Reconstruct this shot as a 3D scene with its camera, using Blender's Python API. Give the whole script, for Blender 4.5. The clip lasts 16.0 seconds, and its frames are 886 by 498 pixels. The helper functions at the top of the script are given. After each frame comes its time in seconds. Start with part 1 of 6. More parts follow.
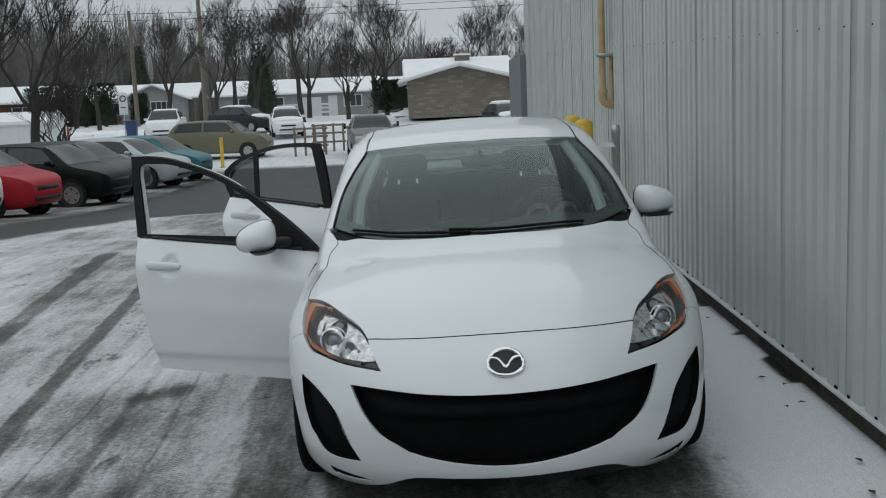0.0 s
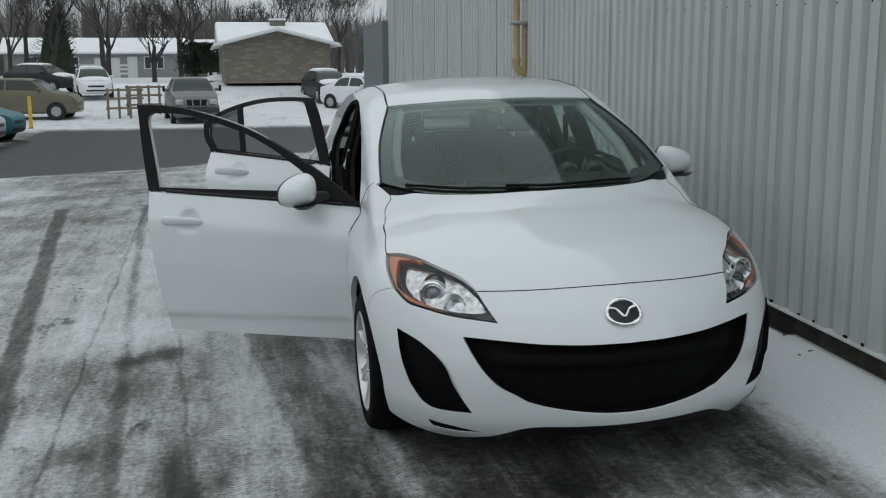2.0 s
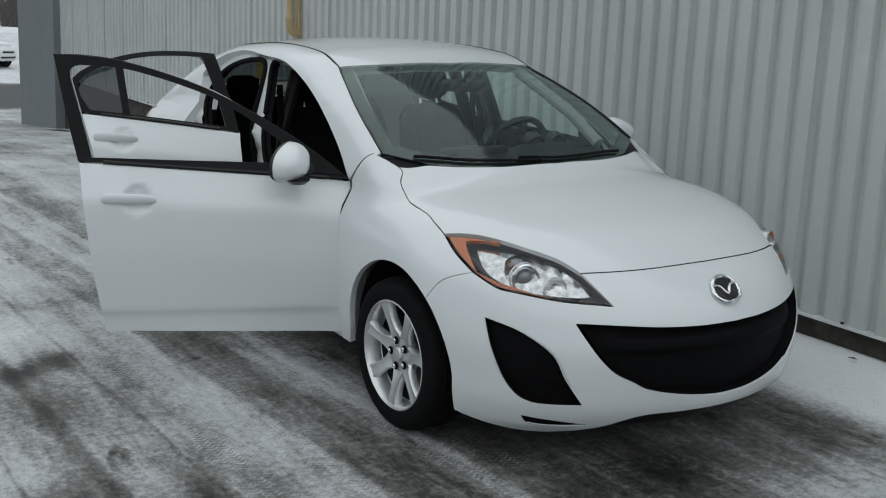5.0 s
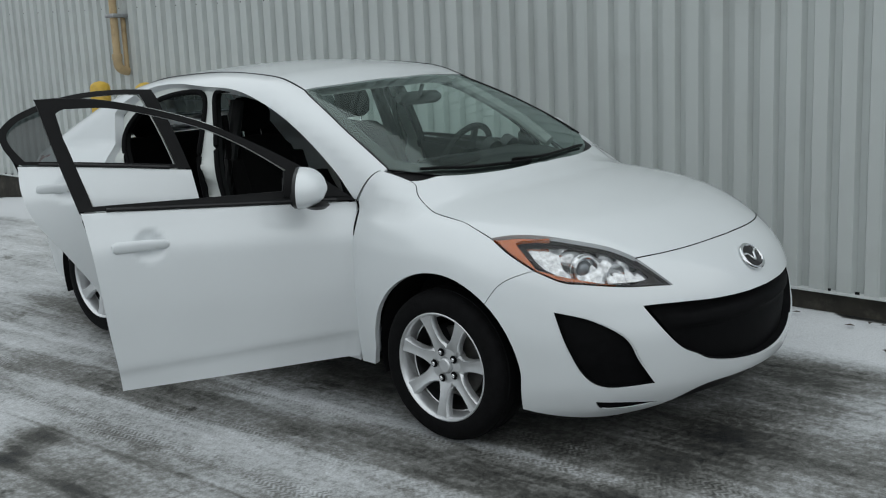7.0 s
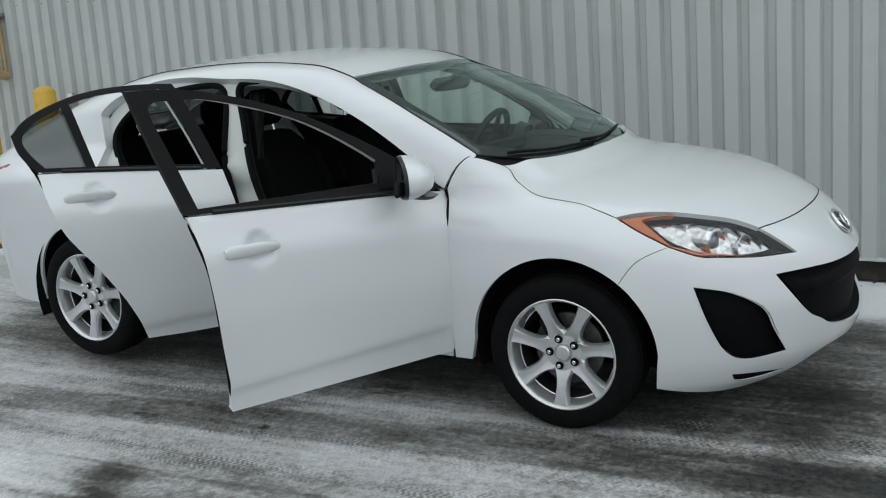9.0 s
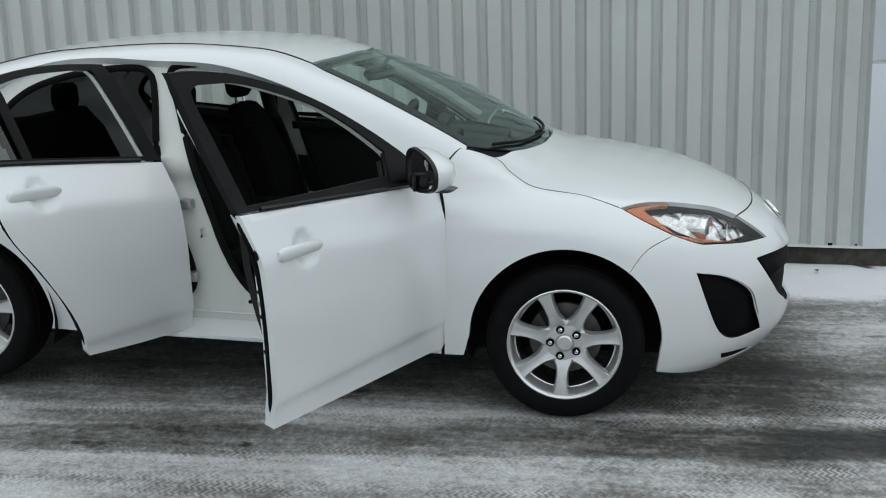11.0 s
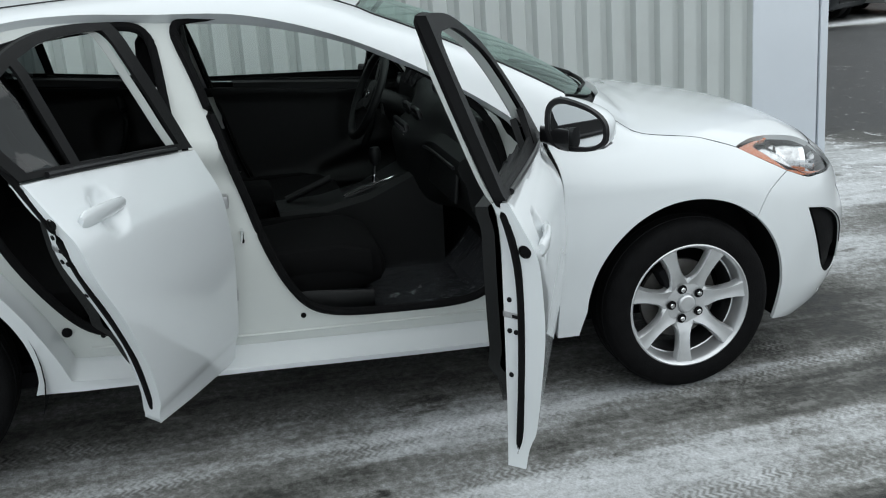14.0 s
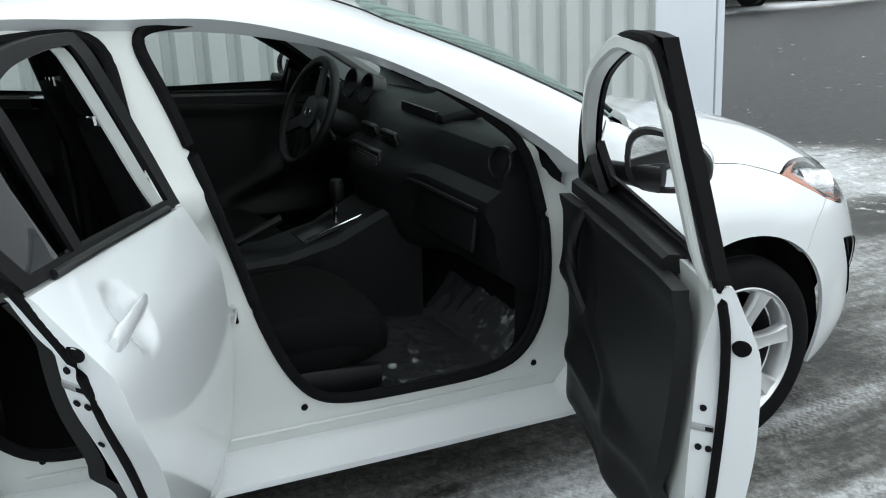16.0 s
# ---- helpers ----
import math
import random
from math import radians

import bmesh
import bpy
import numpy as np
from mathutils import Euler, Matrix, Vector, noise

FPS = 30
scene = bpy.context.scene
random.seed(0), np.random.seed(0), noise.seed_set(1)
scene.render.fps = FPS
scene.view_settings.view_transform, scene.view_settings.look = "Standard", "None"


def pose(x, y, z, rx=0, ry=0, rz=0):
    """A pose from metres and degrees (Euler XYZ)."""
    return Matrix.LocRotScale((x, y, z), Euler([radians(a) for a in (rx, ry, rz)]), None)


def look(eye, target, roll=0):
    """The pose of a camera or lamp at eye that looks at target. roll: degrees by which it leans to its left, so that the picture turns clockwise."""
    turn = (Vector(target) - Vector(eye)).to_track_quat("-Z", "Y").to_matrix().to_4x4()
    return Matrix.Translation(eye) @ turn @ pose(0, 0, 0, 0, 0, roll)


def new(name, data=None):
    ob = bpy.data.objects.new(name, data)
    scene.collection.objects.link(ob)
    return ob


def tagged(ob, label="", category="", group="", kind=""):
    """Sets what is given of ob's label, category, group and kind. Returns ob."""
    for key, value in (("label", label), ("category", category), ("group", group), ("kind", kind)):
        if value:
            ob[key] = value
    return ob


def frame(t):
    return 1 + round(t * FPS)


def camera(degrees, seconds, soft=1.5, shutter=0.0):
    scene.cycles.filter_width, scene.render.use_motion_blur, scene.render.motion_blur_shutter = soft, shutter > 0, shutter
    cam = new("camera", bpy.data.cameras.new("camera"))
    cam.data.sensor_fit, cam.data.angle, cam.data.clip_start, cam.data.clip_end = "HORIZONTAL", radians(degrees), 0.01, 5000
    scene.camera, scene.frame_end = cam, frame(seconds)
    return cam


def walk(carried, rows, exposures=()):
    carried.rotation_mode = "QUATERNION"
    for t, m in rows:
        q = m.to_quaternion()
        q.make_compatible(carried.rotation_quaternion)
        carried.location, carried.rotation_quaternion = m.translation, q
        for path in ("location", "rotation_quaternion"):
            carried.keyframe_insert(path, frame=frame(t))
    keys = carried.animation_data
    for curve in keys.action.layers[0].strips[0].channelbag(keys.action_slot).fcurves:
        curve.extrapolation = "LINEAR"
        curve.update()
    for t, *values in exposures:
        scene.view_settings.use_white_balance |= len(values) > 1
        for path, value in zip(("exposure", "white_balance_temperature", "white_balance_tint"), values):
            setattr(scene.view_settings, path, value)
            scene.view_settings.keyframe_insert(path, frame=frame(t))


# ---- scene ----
cam = camera(46.4, 16.0, soft=1.1)
PATH = [
    (0, (-0.240, -4.482, 1.616), (-0.222, -2.502, 1.333), -2.40),
    (0.5, (-0.552, -4.492, 1.614), (-0.456, -2.509, 1.375), -3.81),
    (1, (-0.859, -4.521, 1.627), (-0.663, -2.552, 1.335), -2.15),
    (1.5, (-1.126, -4.458, 1.575), (-0.828, -2.496, 1.327), -0.49),
    (2, (-1.413, -4.358, 1.574), (-1.008, -2.431, 1.226), -0.31),
    (2.5, (-1.731, -4.280, 1.561), (-1.152, -2.393, 1.238), -1.42),
    (3, (-2.000, -4.149, 1.531), (-1.285, -2.316, 1.168), 0.00),
    (5.5, (-3.152, -3.115, 1.511), (-1.901, -1.602, 1.129), 0.84),
    (6, (-3.430, -3.001, 1.513), (-2.031, -1.614, 1.167), -0.76),
    (6.5, (-3.625, -2.823, 1.490), (-2.177, -1.480, 1.175), 0.15),
    (7, (-3.741, -2.564, 1.461), (-2.264, -1.263, 1.108), -2.34),
    (7.5, (-3.893, -2.306, 1.478), (-2.347, -1.099, 1.091), 0.34),
    (8, (-4.080, -2.081, 1.460), (-2.455, -0.966, 1.119), 0.25),
    (8.5, (-4.206, -1.781, 1.436), (-2.546, -0.728, 1.069), -2.26),
    (11, (-4.636, -0.144, 1.493), (-2.706, 0.170, 1.074), -1.75),
    (11.5, (-4.624, 0.131, 1.485), (-2.700, 0.314, 0.970), 0.32),
    (12, (-4.524, 0.446, 1.494), (-2.585, 0.512, 1.012), -2.64),
    (12.5, (-4.457, 0.769, 1.487), (-2.505, 0.661, 1.064), -2.07),
    (13, (-4.363, 1.099, 1.529), (-2.425, 0.877, 1.091), -3.41),
    (13.5, (-4.135, 1.348, 1.500), (-2.218, 1.028, 1.029), -5.74),
    (14, (-3.913, 1.550, 1.500), (-2.035, 1.128, 0.958), -4.22),
    (14.5, (-3.702, 1.796, 1.526), (-1.875, 1.205, 0.965), -4.05),
    (15, (-3.528, 1.926, 1.542), (-1.759, 1.193, 0.964), -1.78),
    (15.5, (-3.249, 1.974, 1.552), (-1.489, 1.212, 0.985), -3.85),
    (16, (-2.993, 2.049, 1.546), (-1.284, 1.191, 0.959), -2.67),
]
LEVEL = pose(0, 0, 0, 1.1, 0, 0)
walk(cam, [(t, look(eye, target, roll)) for t, eye, target, roll in PATH],
     exposures=[(0.0, -0.25), (3.0, -0.2), (5.5, -0.1), (8.5, 0.08), (11.0, 0.2), (12.5, 0.32), (14.5, 0.60), (16.0, 0.82)])

# ---- sky and light: a low grey winter overcast ----
world = bpy.data.worlds.new("world")
scene.world = world
world.use_nodes = True
wn, wl = world.node_tree.nodes, world.node_tree.links
sky = wn.new("ShaderNodeTexSky")
sky.sky_type = 'NISHITA'
sky.sun_disc = False
sky.sun_elevation, sky.sun_rotation = radians(38), radians(205)
sky.air_density, sky.dust_density = 1.0, 1.0
grey = wn.new("ShaderNodeRGBToBW")
veil = wn.new("ShaderNodeMix")
veil.data_type = 'RGBA'
veil.inputs[0].default_value = 0.88
veil.inputs[7].default_value = (4.2, 4.7, 4.97, 1)   # the cloud layer
wl.new(sky.outputs[0], grey.inputs[0])
wl.new(grey.outputs[0], veil.inputs[6])
wl.new(veil.outputs[2], wn["Background"].inputs[0])
wn["Background"].inputs[1].default_value = 0.125
sun_data = bpy.data.lights.new("sun", 'SUN')
sun_data.energy, sun_data.angle, sun_data.color = 1.3, radians(130), (0.97, 1.0, 1.0)
sun = new("sun", sun_data)
sun.matrix_world = look((-1.5, -1.0, 12.0), (0, 0, 0))


# ---- materials ----
def mat(name, colour, rough=0.5, metal=0.0, vary=0.0, scale=8.0, bump=0.0, bump_scale=60.0, coat=0.0, spec=0.5, dirt=None, dirt_amount=0.0, dirt_scale=3.0):
    m = bpy.data.materials.new(name)
    m.use_nodes = True
    n, l = m.node_tree.nodes, m.node_tree.links
    b = n["Principled BSDF"]
    b.inputs["Roughness"].default_value, b.inputs["Metallic"].default_value = rough, metal
    b.inputs["Coat Weight"].default_value, b.inputs["Specular IOR Level"].default_value = coat, spec
    b.inputs["Coat Roughness"].default_value = 0.07
    b.inputs["Base Color"].default_value = (*colour, 1)
    geo = n.new("ShaderNodeNewGeometry")
    out = None
    if vary:
        t = n.new("ShaderNodeTexNoise")
        t.inputs["Scale"].default_value, t.inputs["Detail"].default_value = scale, 6
        l.new(geo.outputs["Position"], t.inputs["Vector"])
        r = n.new("ShaderNodeValToRGB")
        r.color_ramp.elements[0].position, r.color_ramp.elements[1].position = 0.3, 0.7
        r.color_ramp.elements[0].color = (*[c * (1 - vary) for c in colour], 1)
        r.color_ramp.elements[1].color = (*[min(1, c * (1 + vary)) for c in colour], 1)
        l.new(t.outputs["Fac"], r.inputs[0])
        out = r.outputs[0]
    if dirt is not None:
        t2 = n.new("ShaderNodeTexNoise")
        t2.inputs["Scale"].default_value, t2.inputs["Detail"].default_value, t2.inputs["Roughness"].default_value = dirt_scale, 8, 0.65
        l.new(geo.outputs["Position"], t2.inputs["Vector"])
        r2 = n.new("ShaderNodeValToRGB")
        r2.color_ramp.elements[0].position, r2.color_ramp.elements[1].position = 0.5, 0.72
        r2.color_ramp.elements[0].color, r2.color_ramp.elements[1].color = (0, 0, 0, 1), (dirt_amount,) * 3 + (1,)
        l.new(t2.outputs["Fac"], r2.inputs[0])
        mx = n.new("ShaderNodeMix")
        mx.data_type = 'RGBA'
        l.new(r2.outputs[0], mx.inputs[0])
        if out:
            l.new(out, mx.inputs[6])
        else:
            mx.inputs[6].default_value = (*colour, 1)
        mx.inputs[7].default_value = (*dirt, 1)
        out = mx.outputs[2]
    if out:
        l.new(out, b.inputs["Base Color"])
    if bump:
        t3 = n.new("ShaderNodeTexNoise")
        t3.inputs["Scale"].default_value, t3.inputs["Detail"].default_value = bump_scale, 4
        l.new(geo.outputs["Position"], t3.inputs["Vector"])
        bp = n.new("ShaderNodeBump")
        bp.inputs["Strength"].default_value, bp.inputs["Distance"].default_value = bump, 0.01
        l.new(t3.outputs["Fac"], bp.inputs["Height"])
        l.new(bp.outputs[0], b.inputs["Normal"])
    return m


def glass_mat(name, tint, gloss=1.0, f0=.05, tone=(1, 1, 1)):
    """thin glass: clear, with a gloss that grows towards grazing angles, alike from both sides"""
    m = bpy.data.materials.new(name)
    m.use_nodes = True
    n, l = m.node_tree.nodes, m.node_tree.links
    n.remove(n["Principled BSDF"])
    tr, gl, lw, mx = n.new("ShaderNodeBsdfTransparent"), n.new("ShaderNodeBsdfGlossy"), n.new("ShaderNodeLayerWeight"), n.new("ShaderNodeMixShader")
    tr.inputs[0].default_value = (*tint, 1)
    gl.inputs["Color"].default_value, gl.inputs["Roughness"].default_value = (gloss * tone[0], gloss * tone[1], gloss * tone[2], 1), 0.02
    lw.inputs["Blend"].default_value = .5
    steep, amount = n.new("ShaderNodeMath"), n.new("ShaderNodeMath")
    steep.operation, amount.operation = 'POWER', 'MULTIPLY_ADD'
    steep.inputs[1].default_value = 5.0
    amount.inputs[1].default_value, amount.inputs[2].default_value = 1 - f0, f0
    l.new(lw.outputs["Facing"], steep.inputs[0])
    l.new(steep.outputs[0], amount.inputs[0])
    l.new(amount.outputs[0], mx.inputs[0])
    l.new(tr.outputs[0], mx.inputs[1])
    l.new(gl.outputs[0], mx.inputs[2])
    l.new(mx.outputs[0], n["Material Output"].inputs[0])
    return m


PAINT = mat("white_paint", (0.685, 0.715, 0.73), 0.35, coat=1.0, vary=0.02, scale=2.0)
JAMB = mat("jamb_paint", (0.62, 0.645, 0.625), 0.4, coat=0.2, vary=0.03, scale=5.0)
TRIM = mat("black_trim", (0.0075, 0.0075, 0.008), 0.5, spec=0.14, vary=0.15, scale=20, bump=0.12, bump_scale=400)
GLOSS_BLACK = mat("gloss_black", (0.011, 0.011, 0.012), 0.28, spec=0.35, vary=0.1)
RUBBER = mat("rubber", (0.0042, 0.0042, 0.0046), 0.8, spec=0.12, vary=0.3, scale=30, bump=0.2, bump_scale=150)
FABRIC = mat("seat_fabric", (0.0032, 0.0032, 0.0035), 0.95, spec=0.15, vary=0.25, scale=300, bump=0.3, bump_scale=500)
DASH = mat("dash_plastic", (0.0055, 0.0062, 0.0065), 0.5, spec=0.28, vary=0.12, scale=40, bump=0.15, bump_scale=350)
DARK = mat("dark_cavity", (0.007, 0.007, 0.008), 0.9, spec=0.15, vary=0.2)
CARPET = mat("carpet", (0.005, 0.005, 0.0055), 1.0, spec=0.1, vary=0.3, scale=150, bump=0.3, bump_scale=300)
LINER = mat("headliner", (0.30, 0.30, 0.30), 0.95, vary=0.06, scale=60)
ALLOY = mat("silver_alloy", (0.66, 0.67, 0.68), 0.30, metal=0.75, vary=0.05, scale=30)
STEEL = mat("steel", (0.45, 0.45, 0.46), 0.35, metal=0.9, vary=0.1, scale=40)
CHROME = mat("chrome", (0.82, 0.83, 0.84), 0.08, metal=1.0, vary=0.02)
MIRROR = mat("mirror_glass", (0.85, 0.87, 0.88), 0.02, metal=1.0)
AMBER = mat("amber_lens", (0.44, 0.105, 0.02), 0.2, coat=0.7, vary=0.1, scale=40)
REDLENS = mat("red_lens", (0.35, 0.015, 0.02), 0.15, coat=0.7, vary=0.1, scale=40)
REFLECTOR = mat("lamp_reflector", (0.62, 0.63, 0.64), 0.14, metal=1.0, vary=0.35, scale=45)
LAMP_DARK = mat("lamp_bezel", (0.045, 0.046, 0.048), 0.35, vary=0.2, scale=20)
GLASS = glass_mat("clear_glass", (0.90, 0.95, 0.93))
SCREEN_GLASS = glass_mat("windscreen_glass", (0.80, 0.92, 0.87), f0=.085, tone=(.86, 1, .96))
DARK_GLASS = glass_mat("tinted_glass", (0.13, 0.15, 0.15))
LENS = glass_mat("lamp_lens", (0.97, 0.97, 0.97), gloss=.7)


# ---- mesh helpers ----
def part(name, bm, material, parent=None, label="", smooth=True, at=None):
    me = bpy.data.meshes.new(name)
    bmesh.ops.recalc_face_normals(bm, faces=bm.faces)
    bm.to_mesh(me)
    bm.free()
    for p in me.polygons:
        p.use_smooth = smooth
    if smooth:
        me.set_sharp_from_angle(angle=radians(35))
    me.materials.append(material)
    ob = new(name, me)
    if parent is not None:
        ob.parent = parent
    if at is not None:
        ob.matrix_local = at
    if label:
        ob["label"] = label
    return ob


def put_box(bm, sx, sy, sz, m, bevel=0.0, segs=2):
    r = bmesh.ops.create_cube(bm, size=1, matrix=m @ Matrix.Diagonal((sx, sy, sz, 1)))
    if bevel:
        edges = list({e for v in r["verts"] for e in v.link_edges})
        bmesh.ops.bevel(bm, geom=edges, offset=bevel, segments=segs, profile=0.5, affect='EDGES')


def box(name, sx, sy, sz, m, material, parent=None, label="", bevel=0.0, segs=2):
    bm = bmesh.new()
    put_box(bm, sx, sy, sz, m, bevel, segs)
    return part(name, bm, material, parent, label)


def put_lathe(bm, profile, segs, m, close=False):
    """profile of (radius, along), turned round the local z axis"""
    rings = []
    for r, a in profile:
        if r < 1e-6:
            rings.append([bm.verts.new(m @ Vector((0, 0, a)))])
        else:
            rings.append([bm.verts.new(m @ Vector((r * math.cos(2 * math.pi * i / segs), r * math.sin(2 * math.pi * i / segs), a))) for i in range(segs)])
    if close:
        rings.append(rings[0])
    for p, q in zip(rings, rings[1:]):
        for i in range(segs):
            k = (i + 1) % segs
            f = [p[i % len(p)], p[k % len(p)], q[k % len(q)], q[i % len(q)]]
            f = list(dict.fromkeys(f))
            if len(f) > 2:
                bm.faces.new(f)


def lathe(name, profile, segs, m, material, parent=None, label="", close=False):
    bm = bmesh.new()
    put_lathe(bm, profile, segs, m, close)
    return part(name, bm, material, parent, label)


def put_tube(bm, pts, radius, segs=8, closed=False, taper=None):
    pts = [Vector(p) for p in pts]
    n = len(pts)
    rings = []
    up = Vector((0.13, 0.21, 0.97)).normalized()
    for i, p in enumerate(pts):
        a, b = (pts[i - 1] if i or closed else pts[0]), (pts[(i + 1) % n] if i < n - 1 or closed else pts[-1])
        t = (b - a).normalized()
        u = t.cross(up)
        if u.length < 0.15:
            u = t.cross(Vector((1, 0, 0)))
        u.normalize()
        w = t.cross(u)
        r = radius if taper is None else radius + (taper - radius) * i / max(1, n - 1)
        rings.append([bm.verts.new(p + r * (math.cos(2 * math.pi * k / segs) * u + math.sin(2 * math.pi * k / segs) * w)) for k in range(segs)])
    pairs = list(zip(rings, rings[1:])) + ([(rings[-1], rings[0])] if closed else [])
    for p, q in pairs:
        for k in range(segs):
            bm.faces.new((p[k], p[(k + 1) % segs], q[(k + 1) % segs], q[k]))
    if not closed:
        bm.faces.new(rings[0][::-1])
        bm.faces.new(rings[-1])


def tube(name, pts, radius, material, parent=None, label="", segs=8, closed=False):
    bm = bmesh.new()
    put_tube(bm, pts, radius, segs, closed)
    return part(name, bm, material, parent, label)


def put_loft(bm, rings, caps=True, closed_ring=True):
    vs = [[bm.verts.new(p) for p in r] for r in rings]
    n = len(vs[0])
    for p, q in zip(vs, vs[1:]):
        for k in range(n if closed_ring else n - 1):
            bm.faces.new((p[k], p[(k + 1) % n], q[(k + 1) % n], q[k]))
    if caps and closed_ring:
        bm.faces.new(vs[0][::-1])
        bm.faces.new(vs[-1])


def loft(name, rings, material, parent=None, label="", caps=True):
    bm = bmesh.new()
    put_loft(bm, rings, caps)
    return part(name, bm, material, parent, label)


def ring(cx, cy, cz, rx, rz, power=2.6, segs=20, axis="y"):
    """a rounded-square ring about (cx, cy, cz), across x and z (axis y) or x and y (axis z)"""
    out = []
    for i in range(segs):
        a = 2 * math.pi * i / segs
        c, s = math.cos(a), math.sin(a)
        u = rx * math.copysign(abs(c) ** (2 / power), c)
        v = rz * math.copysign(abs(s) ** (2 / power), s)
        out.append({"y": (cx + u, cy, cz + v), "z": (cx + u, cy + v, cz), "x": (cx, cy + u, cz + v)}[axis])
    return out


def spl(pts, step=0.02):
    """points along a smooth curve through pts"""
    p = np.array(pts, float)
    if len(p) == 2:
        n = max(2, int(np.linalg.norm(p[1] - p[0]) / step) + 1)
        return p[0] + (p[1] - p[0]) * np.linspace(0, 1, n)[:, None]
    q = np.vstack([2 * p[0] - p[1], p, 2 * p[-1] - p[-2]])
    out = []
    for i in range(1, len(q) - 2):
        n = max(2, int(np.linalg.norm(q[i + 1] - q[i]) / step) + 1)
        t = np.linspace(0, 1, n, endpoint=False)[:, None]
        a, b, c, d = q[i - 1], q[i], q[i + 1], q[i + 2]
        out.append(0.5 * (2 * b + (c - a) * t + (2 * a - 5 * b + 4 * c - d) * t ** 2 + (3 * b - a - 3 * c + d) * t ** 3))
    return np.vstack(out + [p[-1:]])


def outline(*runs, step=0.02):
    """a closed outline from smooth runs that meet in corners"""
    out = []
    for r in runs:
        s = spl(r, step)
        if out and np.linalg.norm(out[-1] - s[0]) < 1e-6:
            s = s[1:]
        out.extend(s)
    if np.linalg.norm(out[0] - out[-1]) < 1e-6:
        out.pop()
    return np.array(out)
# ---- ground: one sheet, packed snow and ice over asphalt ----
def ease(a, b, x):
    t = np.clip((np.asarray(x, float) - a) / (b - a), 0, 1)
    return t * t * (3 - 2 * t)


def lines(xs, ys):
    return lambda x: np.interp(x, xs, ys)


FAR_Z = lines([-200, -8, 12, 17, 21, 30, 40, 51, 60, 72, 105, 260], [-.15, -.12, -.05, -.36, -.50, -.60, -.58, .05, .42, .62, .62, 1.6])


def ground_z(x, y):
    x, y = np.asarray(x, float), np.asarray(y, float)
    yard = .5 * ease(49.8, 51.5, y) * ease(-4, -1, x) * (1 - ease(75, 90, y))
    near = .021 + .028 * np.clip(x, -4, 2.0) + .0192 * np.clip(y, -7, 7)
    near = near + (.030 + .010 * np.clip(y, -2, 7)) * ease(1.05, 1.5, x)
    return near + (FAR_Z(y) + yard - near) * ease(6, 14, np.maximum(np.abs(y), np.abs(x) * .8))


def snow_and_shade(x, y):
    """how much of the asphalt is covered: 0 bare and wet, 1 clean snow; the car's shade lowers it too"""
    x = x + .021 * (y + 4.5) * ease(7, 12, y)
    g = lambda c, w: np.exp(-((x - c) / w) ** 2)
    run = 1 - ease(5, 9, y)
    c = .580 + .05 * ease(-1.2, -.7, x) * ease(.3, 1.0, y) * run - .10 * ease(-1.5, -2.5, x) * ease(4, 7, y) + 0 * x
    c -= run * (.10 * g(-.95, .17) + .06 * g(-1.52, .09) + .12 * g(-3.3 - .1 * y, .25))
    # under the car: wet bare asphalt, with the car's own shade put into it
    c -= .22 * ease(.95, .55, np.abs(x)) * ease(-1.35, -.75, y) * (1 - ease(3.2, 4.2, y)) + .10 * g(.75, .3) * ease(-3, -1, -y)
    c += .48 * ease(.85, 1.15, x) * ease(-2.4, -1.2, y) * (1 - ease(8, 12, y))
    c += .12 * ease(-3.0, -4.5, x) - .03 * ease(-.7, -1.1, x) * ease(3.5, 1.0, y)
    # past y = -1.7 unseen ground is darkened to dim the bounce on the bumper
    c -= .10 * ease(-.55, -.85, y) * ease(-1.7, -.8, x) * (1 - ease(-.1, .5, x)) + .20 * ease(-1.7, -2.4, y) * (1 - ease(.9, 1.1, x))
    c -= .10 * g(-2.0, .4) * run * (1 - ease(.6, 1.6, y))
    c += .08 * g(-1.9, .5) * ease(1.2, 2, y) * run
    c = np.where((x > 1.585 + .03 * np.sin(y * 5.3) * np.sin(y * 2.1)) & (x < 1.9) & (y > -2.2) & (y < 14), .25, c)
    for px, py, wx, wy, k in ((-1.76, 1.46, .10, .13, .5), (-1.96, 1.36, .09, .12, .45), (-1.66, -.28, .06, .40, .42), (-1.50, -.40, .035, .12, .4), (-2.1, .05, .12, .16, .35), (-1.6, -.55, .07, .15, .3), (1.30, -.68, .06, .10, .5)):
        c -= .68 * k * np.exp(-((x - px) / wx) ** 2 - ((y - py) / wy) ** 2)
    c += .05 * ease(-1.15, -1.4, x) * ease(1.0, .2, y) * ease(-2.2, -1.2, y)
    road = ease(-.6, .6, y - (19.9 + 1.7 * np.clip(x, -7, 2))) * ease(-7.2, -6.6, x) * (1 - ease(33.5, 35, y))
    c = c * (1 - road) + .10 * road
    bays = ease(-6.4, -7.2, x) * ease(9, 11, y) * (1 - ease(33, 35, y))
    c = c * (1 - bays) + .42 * bays
    far = ease(34, 36, y)
    c = c * (1 - far) + .78 * far
    lot = ease(1.9, 2.4, x) * ease(-2.2, -3.0, y)
    c = c * (1 - lot) + (.05 + .5 * np.exp(-((x - 2.3) ** 2 + (y + 2.6) ** 2) / .6)) * lot
    lot2 = ease(-3.2, -4.2, y)
    c = c * (1 - lot2 * .8) + .05 * lot2 * .8
    edge = ease(11.7, 12.0, x) * ease(13.4, 12.9, x) * ease(-2, -3, y)
